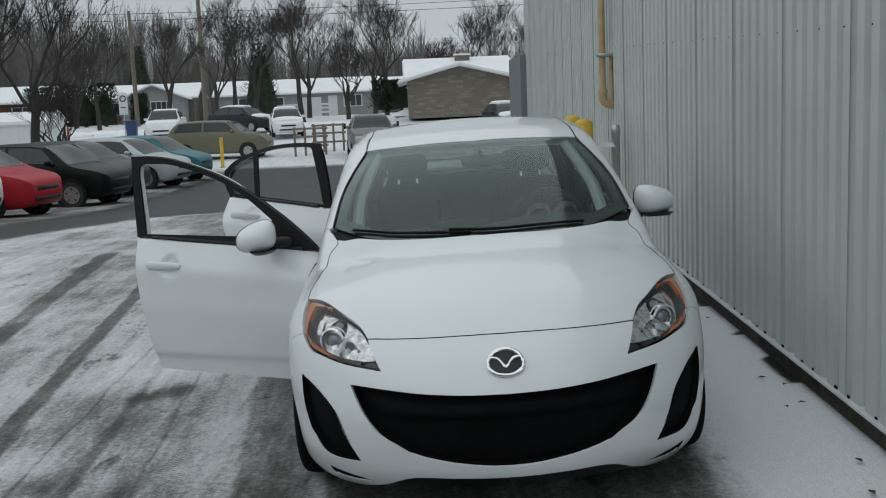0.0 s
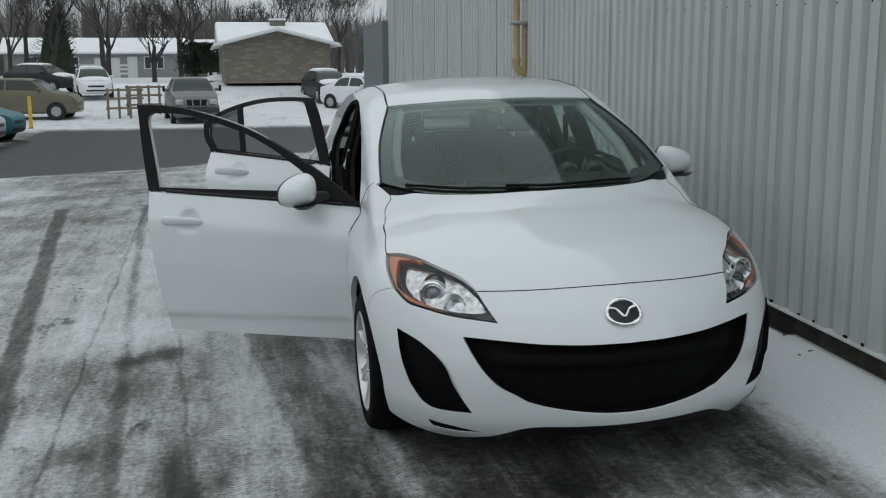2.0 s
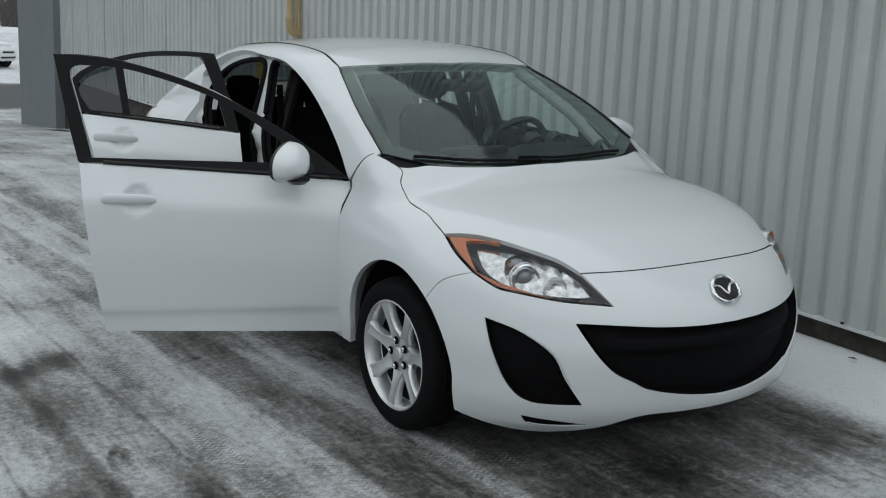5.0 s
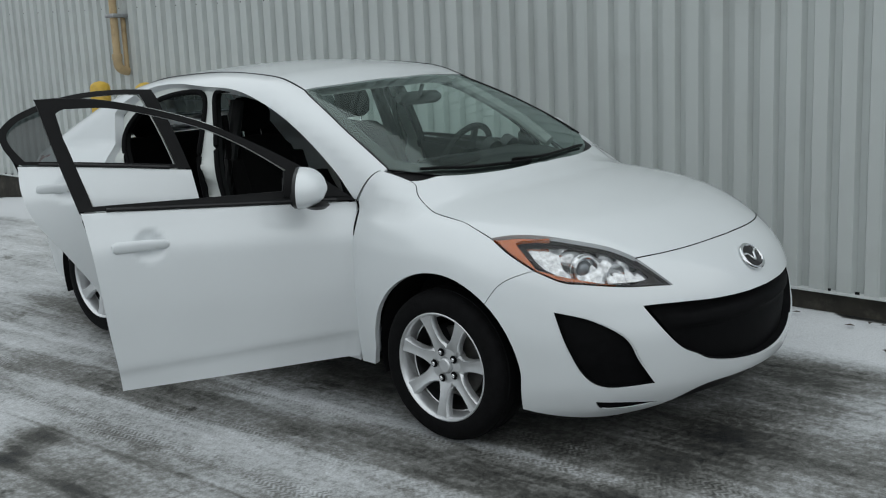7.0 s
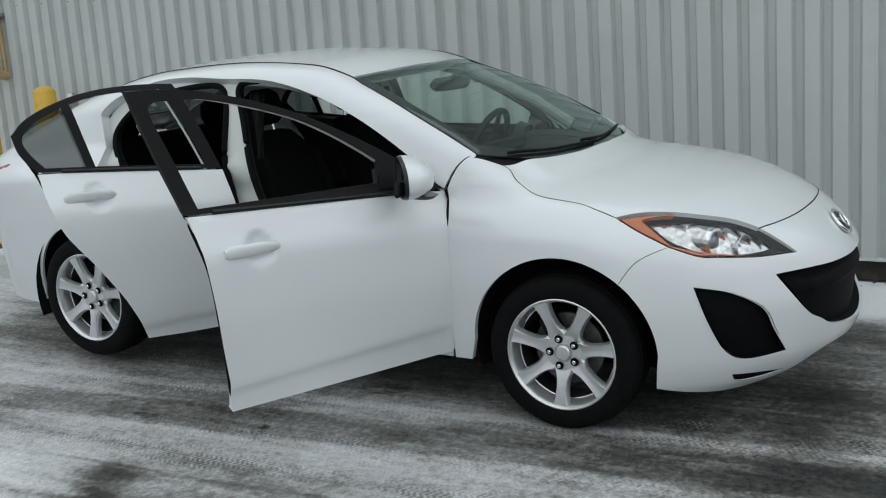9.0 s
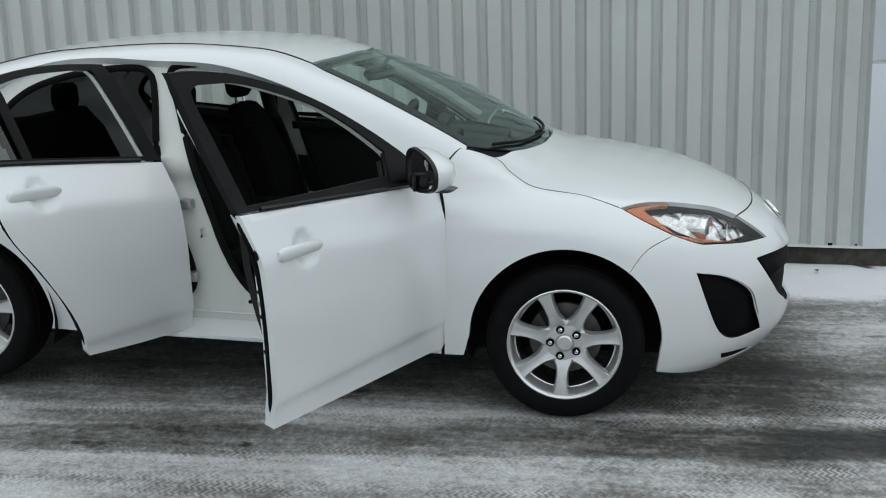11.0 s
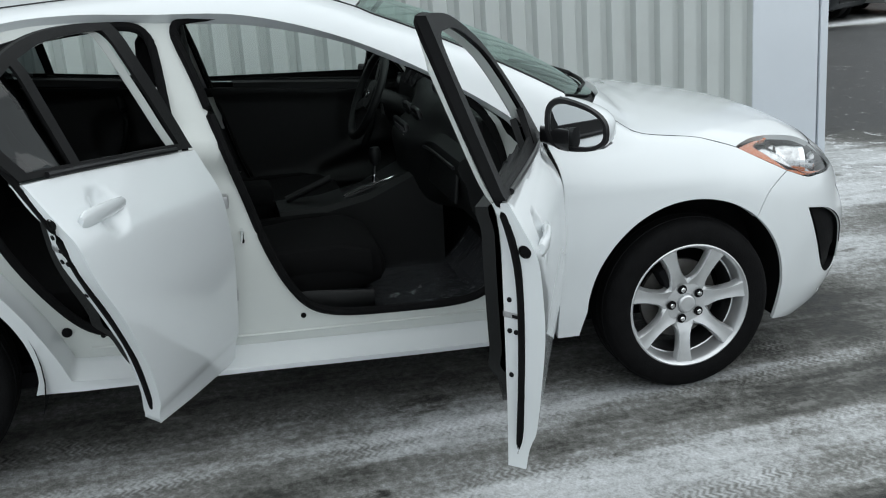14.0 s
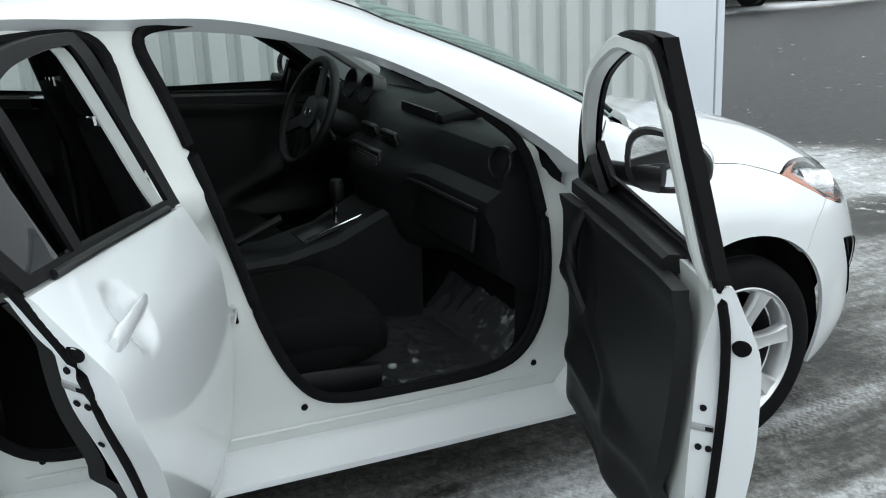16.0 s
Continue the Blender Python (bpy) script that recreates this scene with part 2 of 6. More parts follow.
    return c * (1 - edge) + .85 * edge


def stretch(lo, hi, step, far_lo, far_hi, grow=1.12):
    out = list(np.arange(lo, hi + 1e-6, step))
    s, v = step, hi
    while v < far_hi:
        s *= grow
        v += s
        out.append(v)
    s, v = step, lo
    while v > far_lo:
        s *= grow
        v -= s
        out.insert(0, v)
    return np.array(out)


gx, gy = stretch(-7, 3.6, .065, -260, 260), stretch(-5, 9, .07, -200, 420)
GX, GY = np.meshgrid(gx, gy)
cover = snow_and_shade(GX, GY)
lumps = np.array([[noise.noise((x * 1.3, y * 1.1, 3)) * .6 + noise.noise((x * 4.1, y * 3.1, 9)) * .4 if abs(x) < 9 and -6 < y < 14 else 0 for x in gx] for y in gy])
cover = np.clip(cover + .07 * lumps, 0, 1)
tread = np.exp(-((GX + 1.47 + .06 * GY) / .085) ** 4) + np.exp(-((GX + 1.24 + .06 * GY) / .085) ** 4) + np.exp(-((GX + .82 + .06 * GY) / .08) ** 4) + np.exp(-((GX + .62) / .07) ** 4) + np.exp(-((GX + 2.47 + .095 * GY) / .09) ** 4) * .5
tread *= np.clip(lumps * 1.5 + .75, 0, 1) * (np.abs(GY - 1) < 7)
GZ = ground_z(GX, GY) + .012 * np.clip(cover - .35, 0, 1) * (1 + lumps) * (np.hypot(GX, GY) < 30) - .006
nxg = len(gx)
gfaces = [(j * nxg + i, j * nxg + i + 1, (j + 1) * nxg + i + 1, (j + 1) * nxg + i) for j in range(len(gy) - 1) for i in range(nxg - 1)]
gm = bpy.data.meshes.new("ground")
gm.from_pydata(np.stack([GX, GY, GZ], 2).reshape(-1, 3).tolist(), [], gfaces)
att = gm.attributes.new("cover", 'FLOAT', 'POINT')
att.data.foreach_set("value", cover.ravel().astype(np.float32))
att2 = gm.attributes.new('tread', 'FLOAT', 'POINT')
att2.data.foreach_set('value', tread.ravel().astype(np.float32))
for f in gm.polygons:
    f.use_smooth = True


# centre line, slope, half width and how much barer or whiter than what lies round it
TRACKS = [(-1.04, -.10, .15, -.11), (-2.47, -.095, .085, -.20), (-2.20, -.01, .018, -.22), (-1.62, -.06, .022, -.16), (-1.30, -.07, .10, .03), (-.80, -.06, .055, .10), (-1.93, -.05, .05, -.12), (-3.25, -.1, .12, -.16)]


def ground_mat():
    m = bpy.data.materials.new("snowy_asphalt")
    m.use_nodes = True
    n, l = m.node_tree.nodes, m.node_tree.links
    b = n["Principled BSDF"]
    b.inputs["Specular IOR Level"].default_value = .18
    geo, at_ = n.new("ShaderNodeNewGeometry"), n.new("ShaderNodeAttribute")
    at_.attribute_name = "cover"

    def nz(scale, detail, sx=1, sy=1, rough=.6):
        mp, t = n.new("ShaderNodeMapping"), n.new("ShaderNodeTexNoise")
        mp.inputs["Scale"].default_value = (sx, sy, 1)
        l.new(geo.outputs["Position"], mp.inputs[0])
        l.new(mp.outputs[0], t.inputs["Vector"])
        t.inputs["Scale"].default_value, t.inputs["Detail"].default_value, t.inputs["Roughness"].default_value = scale, detail, rough
        return t.outputs["Fac"]

    def op(kind, a, b_, clamp=False):
        q = n.new("ShaderNodeMath")
        q.operation, q.use_clamp = kind, clamp
        for i, v in enumerate((a, b_)):
            if isinstance(v, (int, float)):
                q.inputs[i].default_value = v
            else:
                l.new(v, q.inputs[i])
        return q.outputs[0]
    streak = nz(2.6, 8, 2.4, .22, .68)
    blot = nz(1.1, 9, 1, .8, .62)
    grain = nz(34, 6, 1, 1, .75)
    fine = nz(150, 3)
    v = op('ADD', at_.outputs["Fac"], op('MULTIPLY', op('SUBTRACT', streak, .5), .40))
    v = op('ADD', v, op('MULTIPLY', op('SUBTRACT', blot, .5), .62))
    v = op('ADD', v, op('MULTIPLY', op('SUBTRACT', grain, .5), .52))
    v = op('ADD', v, op('MULTIPLY', op('SUBTRACT', nz(8.5, 8, 2.2, .5, .7), .5), .30))
    v = op('ADD', op('MULTIPLY', op('SUBTRACT', v, .45), 1.04), .435)
    # tyre tread pressed into the slush: short bars across the lane
    sep, tr_ = n.new("ShaderNodeSeparateXYZ"), n.new("ShaderNodeAttribute")
    tr_.attribute_name = "tread"
    l.new(geo.outputs["Position"], sep.inputs[0])
    # wheel tracks worn along the wall, with crisp ragged edges
    ragged = op('MULTIPLY', op('SUBTRACT', nz(4, 7, 1, .35, .7), .5), .11)
    near = op('MULTIPLY', op('GREATER_THAN', 7.5, sep.outputs[1]), op('MULTIPLY', op('ADD', sep.outputs[1], 5.0), .4, True))
    for c0, slope, half, depth in TRACKS:
        off = op('ABSOLUTE', op('ADD', op('SUBTRACT', sep.outputs[0], c0), op('ADD', op('MULTIPLY', sep.outputs[1], -slope), ragged)), 0)
        band = op('MULTIPLY', op('SUBTRACT', half, off), 28.0, True)
        v = op('ADD', v, op('MULTIPLY', op('MULTIPLY', band, near), op('MULTIPLY', op('SUBTRACT', op('MULTIPLY', op('ADD', blot, nz(2.2, 6, 1.5, .3, .7)), 2.2), 1.1, True), depth * 1.1)))
    # bare dark patches, drawn out along the tracks
    bare = op('MULTIPLY', op('SUBTRACT', nz(3.4, 8, 1, .55, .7), .60, True), op('MULTIPLY', near, -2.6))
    v = op('ADD', v, bare)
    zig = op('PINGPONG', op('ADD', sep.outputs[0], op('MULTIPLY', blot, .03)), .024)
    bars = op('SINE', op('MULTIPLY', op('ADD', op('ADD', sep.outputs[1], op('MULTIPLY', nz(3, 2), .05)), op('MULTIPLY', zig, .8)), 260.0), 0)
    v = op('ADD', v, op('MULTIPLY', op('MULTIPLY', bars, op('MULTIPLY', tr_.outputs["Fac"], op('SUBTRACT', op('MULTIPLY', nz(5.5, 4), 3.0), 1.15, True))), .12))
    # crumbs of snow thrown over the bare lot behind the shed
    crumbs = op('MULTIPLY', op('SUBTRACT', nz(9, 5, 1, 1, .7), .565, True), op('MULTIPLY', op('GREATER_THAN', sep.outputs[0], .5), op('LESS_THAN', sep.outputs[1], -2.2)))
    v = op('ADD', v, op('MULTIPLY', crumbs, 4.5))
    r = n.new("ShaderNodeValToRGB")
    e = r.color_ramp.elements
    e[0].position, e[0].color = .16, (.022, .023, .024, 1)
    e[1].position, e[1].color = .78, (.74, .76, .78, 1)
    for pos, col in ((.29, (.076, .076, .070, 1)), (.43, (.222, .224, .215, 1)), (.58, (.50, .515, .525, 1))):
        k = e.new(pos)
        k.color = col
    l.new(v, r.inputs[0])
    mul = n.new("ShaderNodeMix")
    mul.data_type, mul.blend_type = 'RGBA', 'MULTIPLY'
    mul.inputs[0].default_value = .22
    rr = n.new("ShaderNodeValToRGB")
    rr.color_ramp.elements[0].position, rr.color_ramp.elements[1].position = .35, .62
    l.new(fine, rr.inputs[0])
    l.new(r.outputs[0], mul.inputs[6])
    l.new(rr.outputs[0], mul.inputs[7])
    l.new(mul.outputs[2], b.inputs["Base Color"])
    ro = n.new("ShaderNodeMapRange")
    ro.inputs["From Min"].default_value, ro.inputs["From Max"].default_value = .15, .6
    ro.inputs["To Min"].default_value, ro.inputs["To Max"].default_value = .42, .85
    l.new(v, ro.inputs[0])
    l.new(ro.outputs[0], b.inputs["Roughness"])
    bp = n.new("ShaderNodeBump")
    bp.inputs["Strength"].default_value, bp.inputs["Distance"].default_value = .55, .02
    l.new(op('ADD', v, op('MULTIPLY', fine, .15)), bp.inputs["Height"])
    l.new(bp.outputs[0], b.inputs["Normal"])
    return m


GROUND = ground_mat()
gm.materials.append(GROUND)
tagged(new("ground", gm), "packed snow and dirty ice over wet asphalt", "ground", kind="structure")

# ---- the long metal-clad building ----
CLAD = mat("ribbed_cladding", (.50, .53, .52), .45, vary=.05, scale=1.2, dirt=(.36, .37, .36), dirt_amount=.35, dirt_scale=1.6, bump=.03, bump_scale=8)
FLAT = mat("flat_panel", (.63, .67, .72), .4, vary=.03, scale=2, dirt=(.5, .53, .56), dirt_amount=.3, dirt_scale=2)
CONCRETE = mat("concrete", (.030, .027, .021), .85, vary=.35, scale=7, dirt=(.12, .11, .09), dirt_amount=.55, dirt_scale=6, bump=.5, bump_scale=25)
FLASH = mat("flashing", (.58, .60, .60), .4, vary=.1, scale=5)
WALL_X, TOP = 1.60, 4.8
FOOT = lambda y: .212 + .03 * y   # the foot of the sheets follows the sloping yard
END_Y = 14.7
bm = bmesh.new()
put_box(bm, 12, END_Y + 2.06, TOP - .1, pose(WALL_X + .055 + 6, (END_Y - 2.06) / 2, .1 + (TOP - .1) / 2))
wall = tagged(part("wall_east", bm, CLAD, smooth=False), "grey ribbed metal wall of a long shed", "wall", kind="structure")
PITCH = .1455
prof = []
for k in range(6):
    y0 = k * PITCH
    prof += [(y0, .0), (y0 + .076, .0), (y0 + .094, .038), (y0 + .129, .038)]
prof.append((6 * PITCH + .012, 0))
sheet_me = None
for i in range(19):
    if sheet_me is None:
        bm = bmesh.new()
        lo_ = [bm.verts.new((d, y, .03 * y)) for y, d in prof]
        hi_ = [bm.verts.new((d, y, TOP + .03 * y)) for y, d in prof]
        for a in range(len(prof) - 1):
            bm.faces.new((lo_[a], lo_[a + 1], hi_[a + 1], hi_[a]))
        edge_in = [bm.verts.new((.003, prof[-1][0], .03 * prof[-1][0])), bm.verts.new((.003, prof[-1][0], TOP + .03 * prof[-1][0]))]
        bm.faces.new((lo_[-1], edge_in[0], edge_in[1], hi_[-1]))
        ob = part("cladding_sheet", bm, CLAD, wall, smooth=False)
        sheet_me = ob.data
    else:
        ob = new("cladding_sheet", sheet_me)
        ob.parent = wall
    ob.location = (WALL_X + (.0012 if i % 2 else 0), -1.692 + i * 6 * PITCH - .006, FOOT(-1.692 + i * 6 * PITCH - .006))
tilt = math.degrees(math.atan(.03))
box("base_flashing", .075, END_Y + 1.62, .010, pose(WALL_X + .012, (END_Y - 1.62) / 2, FOOT((END_Y - 1.62) / 2) - .004, tilt), FLASH, wall, "pale grey base flashing")
for y0, y1, z0, z1 in ((-2.045, -1.620, .150, 1.218), (-2.045, -1.620, 1.236, TOP), (-2.110, -2.060, .150, 1.218), (-2.110, -2.060, 1.236, TOP)):
    box("flat_panel", .04, y1 - y0, z1 - z0, pose(WALL_X + .015, (y0 + y1) / 2, (z0 + z1) / 2), FLAT, wall, "pale blue-grey flat metal panel", bevel=.004)
box("panel_backing", .02, .5, TOP - .2, pose(WALL_X + .04, -1.86, TOP / 2 + .1), mat("joint_dark", (.12, .12, .12), .8, vary=.2), wall)
bm = bmesh.new()
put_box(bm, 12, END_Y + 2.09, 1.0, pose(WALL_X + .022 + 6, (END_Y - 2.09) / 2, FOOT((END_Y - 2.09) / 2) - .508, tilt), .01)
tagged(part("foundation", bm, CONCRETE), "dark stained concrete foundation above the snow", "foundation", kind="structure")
# open rib ends along the foot of the sheets, and dead leaves blown against the wall
bm = bmesh.new()
for k in range(104):
    if (k * 37) % 100 < 62:
        put_box(bm, .006, .014 + .020 * ((k * 53) % 7) / 7, .008 + .008 * ((k * 29) % 5) / 5, pose(WALL_X + .001, -1.692 + k * PITCH + .106, FOOT(-1.692 + k * PITCH + .106) + .008))
part("rib_gap", bm, DARK, wall, "dark gaps under the ribs", smooth=False)
bm = bmesh.new()
for k in range(48):
    ys_ = -1.692 + k * 2 * PITCH + .056
    put_lathe(bm, [(.0048, 0), (.004, .003), (0, .004)], 8, pose(WALL_X - .001, ys_, 1.862 + .035 * ys_, 0, -90, 0))
part("screw_row", bm, DARK, wall, "row of small dark cladding screws")
rnd = random.Random(21)
lv, lf = [], []
for k in range(18):
    near = rnd.random() < .9
    lx, ly = (rnd.uniform(1.36, 1.50) if near else rnd.uniform(1.0, 1.45)), rnd.choice((-1.35, -.75, -.3, .6, 2.2)) + rnd.gauss(0, .22)
    a, r_ = rnd.uniform(0, 6.28), rnd.uniform(.012, .03)
    z_ = float(ground_z(lx, ly)) + .012 + rnd.uniform(0, .012)
    b0 = len(lv)
    lv += [(lx + r_ * math.cos(a), ly + r_ * math.sin(a), z_), (lx - .5 * r_ * math.sin(a), ly + .5 * r_ * math.cos(a), z_ + .006), (lx - r_ * math.cos(a), ly - r_ * math.sin(a), z_ + .002), (lx + .5 * r_ * math.sin(a), ly - .5 * r_ * math.cos(a), z_ + .007)]
    lf += [(b0, b0 + 1, b0 + 2), (b0, b0 + 2, b0 + 3)]
lme = bpy.data.meshes.new("dead_leaves")
lme.from_pydata(lv, [], lf)
lme.materials.append(mat("dead_leaf", (.055, .040, .028), .9, vary=.4, scale=30))
tagged(new("dead_leaves", lme), "dead brown leaves blown against the wall's foot", "leaves", kind="stuff")
# darker annexe beyond the far corner
bm = bmesh.new()
put_box(bm, 9, 2.6, 2.95, pose(5.99, END_Y + 1.35, .925))
tagged(part("wall_annexe", bm, mat("annexe_metal", (.17, .19, .20), .5, vary=.06, scale=3), smooth=False), "dark grey metal annexe", "wall", kind="structure")

# yellow gas pipe, wall clamp, bollards, wall post
YELLOW = mat("yellow_paint", (.62, .40, .05), .5, vary=.12, scale=9, dirt=(.25, .17, .06), dirt_amount=.5, dirt_scale=12)
PIPE = mat("ochre_pipe", (.46, .34, .19), .5, vary=.12, scale=8, dirt=(.2, .14, .07), dirt_amount=.5, dirt_scale=10)
pipe = new("gas_pipe")
pipe.location = (1.505, 5.88, 1.51)
tagged(pipe, "ochre painted gas pipe clamped to the ribbed wall", "pipe")
tube("riser", [(0, 0, 3.2), (0, 0, .12), (0, -.0, .08)], .034, PIPE, pipe, segs=16)
tube("elbow", spl([(0, 0, .12), (.005, 0, .05), (.04, 0, .012), (.10, 0, .0)], .02), .041, PIPE, pipe, segs=16)
box("clamp", .17, .14, .035, pose(.035, 0, .49), STEEL, pipe, "rusty pipe clamp", bevel=.008)
tube("return_pipe", [(.085, -.01, .49), (.085, -.01, .03)], .022, PIPE, pipe, segs=12)
lathe("collar", [(.044, 0), (.046, .015), (.046, .05), (.04, .055)], 20, pose(0, 0, .10), PIPE, pipe)


def bollard(x, y, h, r=.085):
    z = float(ground_z(x, y))
    b = lathe("bollard", [(r, -.05), (r, h - .03), (r * .9, h - .01), (r * .5, h + .012), (0, h + .02)], 24, pose(0, 0, 0), YELLOW)
    b.location = (x, y, z)
    lathe("footing", [(r * 1.5, -.05), (r * 1.45, .012), (r, .02)], 24, pose(0, 0, 0), CONCRETE, b, "concrete collar")
    return tagged(b, "yellow painted steel bollard beside the wall", "bollard", group="yellow bollards")


bollard(1.172, 4.965, 1.225)
bollard(1.165, 5.650, 1.235)
post = lathe("vent_post", [(.04, 0), (.04, 1.05), (.045, 1.06), (.045, 1.12), (.03, 1.15), (0, 1.15)], 16, pose(0, 0, 0), STEEL)
post.location = (1.47, 5.02, float(ground_z(1.47, 5.02)) - .05)
tagged(post, "grey steel post against the wall with a rag", "post")
loft("rag", [ring(-.06 - .02 * k, -.02, .95 + .06 * k - .02 * k * k, .055 - .006 * k, .05 - .004 * k, 2.3, 12, "z") for k in range(4)], mat("white_rag", (.7, .72, .78), .9, vary=.1), post, "white cloth rag")
# ---- the car's form: a smooth field, negative inside, from which all panels are taken ----
def curve(pts):
    xs, ys = np.array(pts, float).T
    h = np.diff(xs)
    d = np.diff(ys) / h
    m = np.zeros(len(xs))
    for i in range(1, len(xs) - 1):
        if d[i - 1] * d[i] > 0:
            w1, w2 = 2 * h[i] + h[i - 1], h[i] + 2 * h[i - 1]
            m[i] = (w1 + w2) / (w1 / d[i - 1] + w2 / d[i])
    m[0], m[-1] = d[0], d[-1]

    def f(x):
        x = np.asarray(x, float)
        i = np.clip(np.searchsorted(xs, x) - 1, 0, len(xs) - 2)
        t = (x - xs[i]) / h[i]
        inside = (1 + 2 * t) * (1 - t) ** 2 * ys[i] + t * (1 - t) ** 2 * h[i] * m[i] + t * t * (3 - 2 * t) * ys[i + 1] + t * t * (t - 1) * h[i] * m[i + 1]
        return np.where(t < 0, ys[0] + m[0] * (x - xs[0]), np.where(t > 1, ys[-1] + m[-1] * (x - xs[-1]), inside))
    return f


def smax(a, b, k):
    h = np.maximum(k - np.abs(a - b), 0) / k
    return np.maximum(a, b) + h * h * k / 4


HALF_WIDTH = curve([(-.9, .80), (-.5, .85), (-.1, .882), (.3, .878), (.8, .868), (1.5, .870), (2.4, .872), (2.9, .85), (3.3, .78)])
BELT = curve([(0, .86), (.5, .900), (1.0, .938), (1.605, .980), (2.0, 1.022), (2.37, 1.056), (3.4, 1.06)])
TUCK = curve([(-.75, -.055), (-.5, -.018), (-.28, 0), (0, 0)])


def pane_x(y, z):
    """how far out the side windows lie"""
    return .81 - .335 * np.maximum(z - .92, 0) - .022 * np.minimum(y - 1.5, 0) ** 2 - .030 * np.maximum(y - 1.5, 0) ** 2


def side_x(y, z):
    """how far out the flank lies: bulging below, running into the window plane at the belt"""
    b = BELT(y)
    d = z - b
    k = np.clip((y - .30) / .4, 0, 1)
    k = k * k * (3 - 2 * k)
    w = HALF_WIDTH(y)
    at_belt = (w - .060) * (1 - k) + (pane_x(y, b) + .004) * k
    q = (d + .13) / .13
    u = np.clip((q + np.sqrt(q * q + .03)) / 2 / 1.0074, 0, 1)   # a soft crease, then straight up to the belt
    v = np.clip((d + .38) / .38, 0, 1)
    t = .70 * u + .30 * v * v
    return w + TUCK(d) - (w - at_belt) * t - 2.2 * np.maximum(d, 0) - 20 * np.maximum(d, 0) ** 2


NOSE = curve([(.15, -.80), (.2, -.87), (.3, -.925), (.45, -.942), (.58, -.91), (.67, -.862), (.74, -.80), (.85, -.66)])
HOOD = curve([(-.95, .64), (-.8, .755), (-.6, .835), (-.3, .902), (0, .95), (.2, .97), (.45, .99), (.8, 1.08), (1.2, 1.22), (1.6, 1.25), (2.4, 1.25), (2.8, 1.14), (3.1, 1.085), (3.3, 1.065), (3.6, 1.03)])
ROOF = curve([(.6, 1.27), (.98, 1.39), (1.25, 1.435), (1.65, 1.458), (2.1, 1.435), (2.5, 1.36), (2.9, 1.22), (3.3, 1.05)])


def form(x, y, z):
    X = np.abs(x)
    side = X - side_x(y, z)
    top = (z - (HOOD(y) - .095 * X * X - .05 * X ** 4)) * .95
    nose = (NOSE(z) + .50 * X * X + .30 * X ** 4 - y) * .85
    tail = y - (3.42 - .22 * X * X)
    low = smax(smax(smax(side, nose, .16), top, .13), tail, .2)
    glass_side = (X - pane_x(y, z)) * .92
    roof = z - (ROOF(y) - .12 * X * X)
    screen = (z - (.965 + .477 * (y - .10 - .48 * X * X) + .045 * np.sin(np.clip((y - .1) / .9, 0, 1) * 3.14))) * .88
    up = smax(smax(smax(glass_side, roof, .10), screen, .05), .80 - z, .03)
    return -smax(-low, -up, .015)


def flank(x, y, z):
    """the sides alone, for what lies inside the doors"""
    X = np.abs(x)
    side = X - side_x(y, z)
    glass_side = (X - pane_x(y, z)) * .92
    return -smax(-side, -glass_side, .03)


def inner_x(y, z):
    """the doors' inner sheet"""
    return pane_x(y, np.maximum(z, .95)) - .032


def inner_side(x, y, z):
    return np.abs(x) - inner_x(y, z)


# two ways of unfolding it: round the sides and nose, and from above
def unfold(p, way):
    p = np.asarray(p, float)
    x, y, z = p[:, 0], p[:, 1], p[:, 2]
    if way == "top":
        return np.stack([x, y], 1)
    if way == "tail":
        return np.stack([x, z], 1)
    phi = np.where(y < -.4, np.arctan2(-(y + .4), np.abs(x)), 0)
    e = np.arctan2(z - .35, np.where(y < -.4, np.hypot(x, y + .4), np.abs(x)))
    return np.stack([np.where(y < -.4, -.4 - .8 * phi, y), .6 * e], 1)


def refold(uv, way, level, shape=form, plain=False):
    u, v = uv[:, 0], uv[:, 1]
    if way == "top":
        o, d = np.stack([u, v, 0 * u + .55], 1), np.array([[0, 0, 1.]]) + 0 * u[:, None]
    elif way == "tail":
        o, d = np.stack([u, 0 * u + 2.9, v], 1), np.array([[0, 1., 0]]) + 0 * u[:, None]
    else:
        phi, e = np.maximum(-.4 - u, 0) / .8, v / .6
        o = np.stack([0 * u, np.maximum(u, -.4), 0 * u + .35], 1)
        d = np.stack([np.cos(e) * np.cos(phi), -np.cos(e) * np.sin(phi), np.sin(e)], 1)

    def field(t):
        p = o + t[:, None] * d
        lv = level(p[:, 0], p[:, 1], p[:, 2]) if callable(level) else level
        return shape(p[:, 0], p[:, 1], p[:, 2]) - lv
    a, found = np.zeros(len(u)), np.zeros(len(u), bool)
    for t in np.arange(.012, 1.6, .012):
        out = field(np.full(len(u), t)) > 0
        a = np.where(~found & ~out, t, a)
        found |= out
    b = a + .012
    for _ in range(22):
        m = (a + b) / 2
        out = field(m) > 0
        a, b = np.where(out, a, m), np.where(out, m, b)
    p = o + a[:, None] * d
    g = np.zeros_like(p)
    for k in range(3):
        s = np.zeros(3)
        s[k] = .004
        for sg in (1, -1):
            q = p + sg * s
            lv = level(q[:, 0], q[:, 1], q[:, 2]) if callable(level) and not plain else 0
            g[:, k] += sg * (shape(q[:, 0], q[:, 1], q[:, 2]) - lv)
    return p, g / np.maximum(np.linalg.norm(g, axis=1), 1e-9)[:, None]


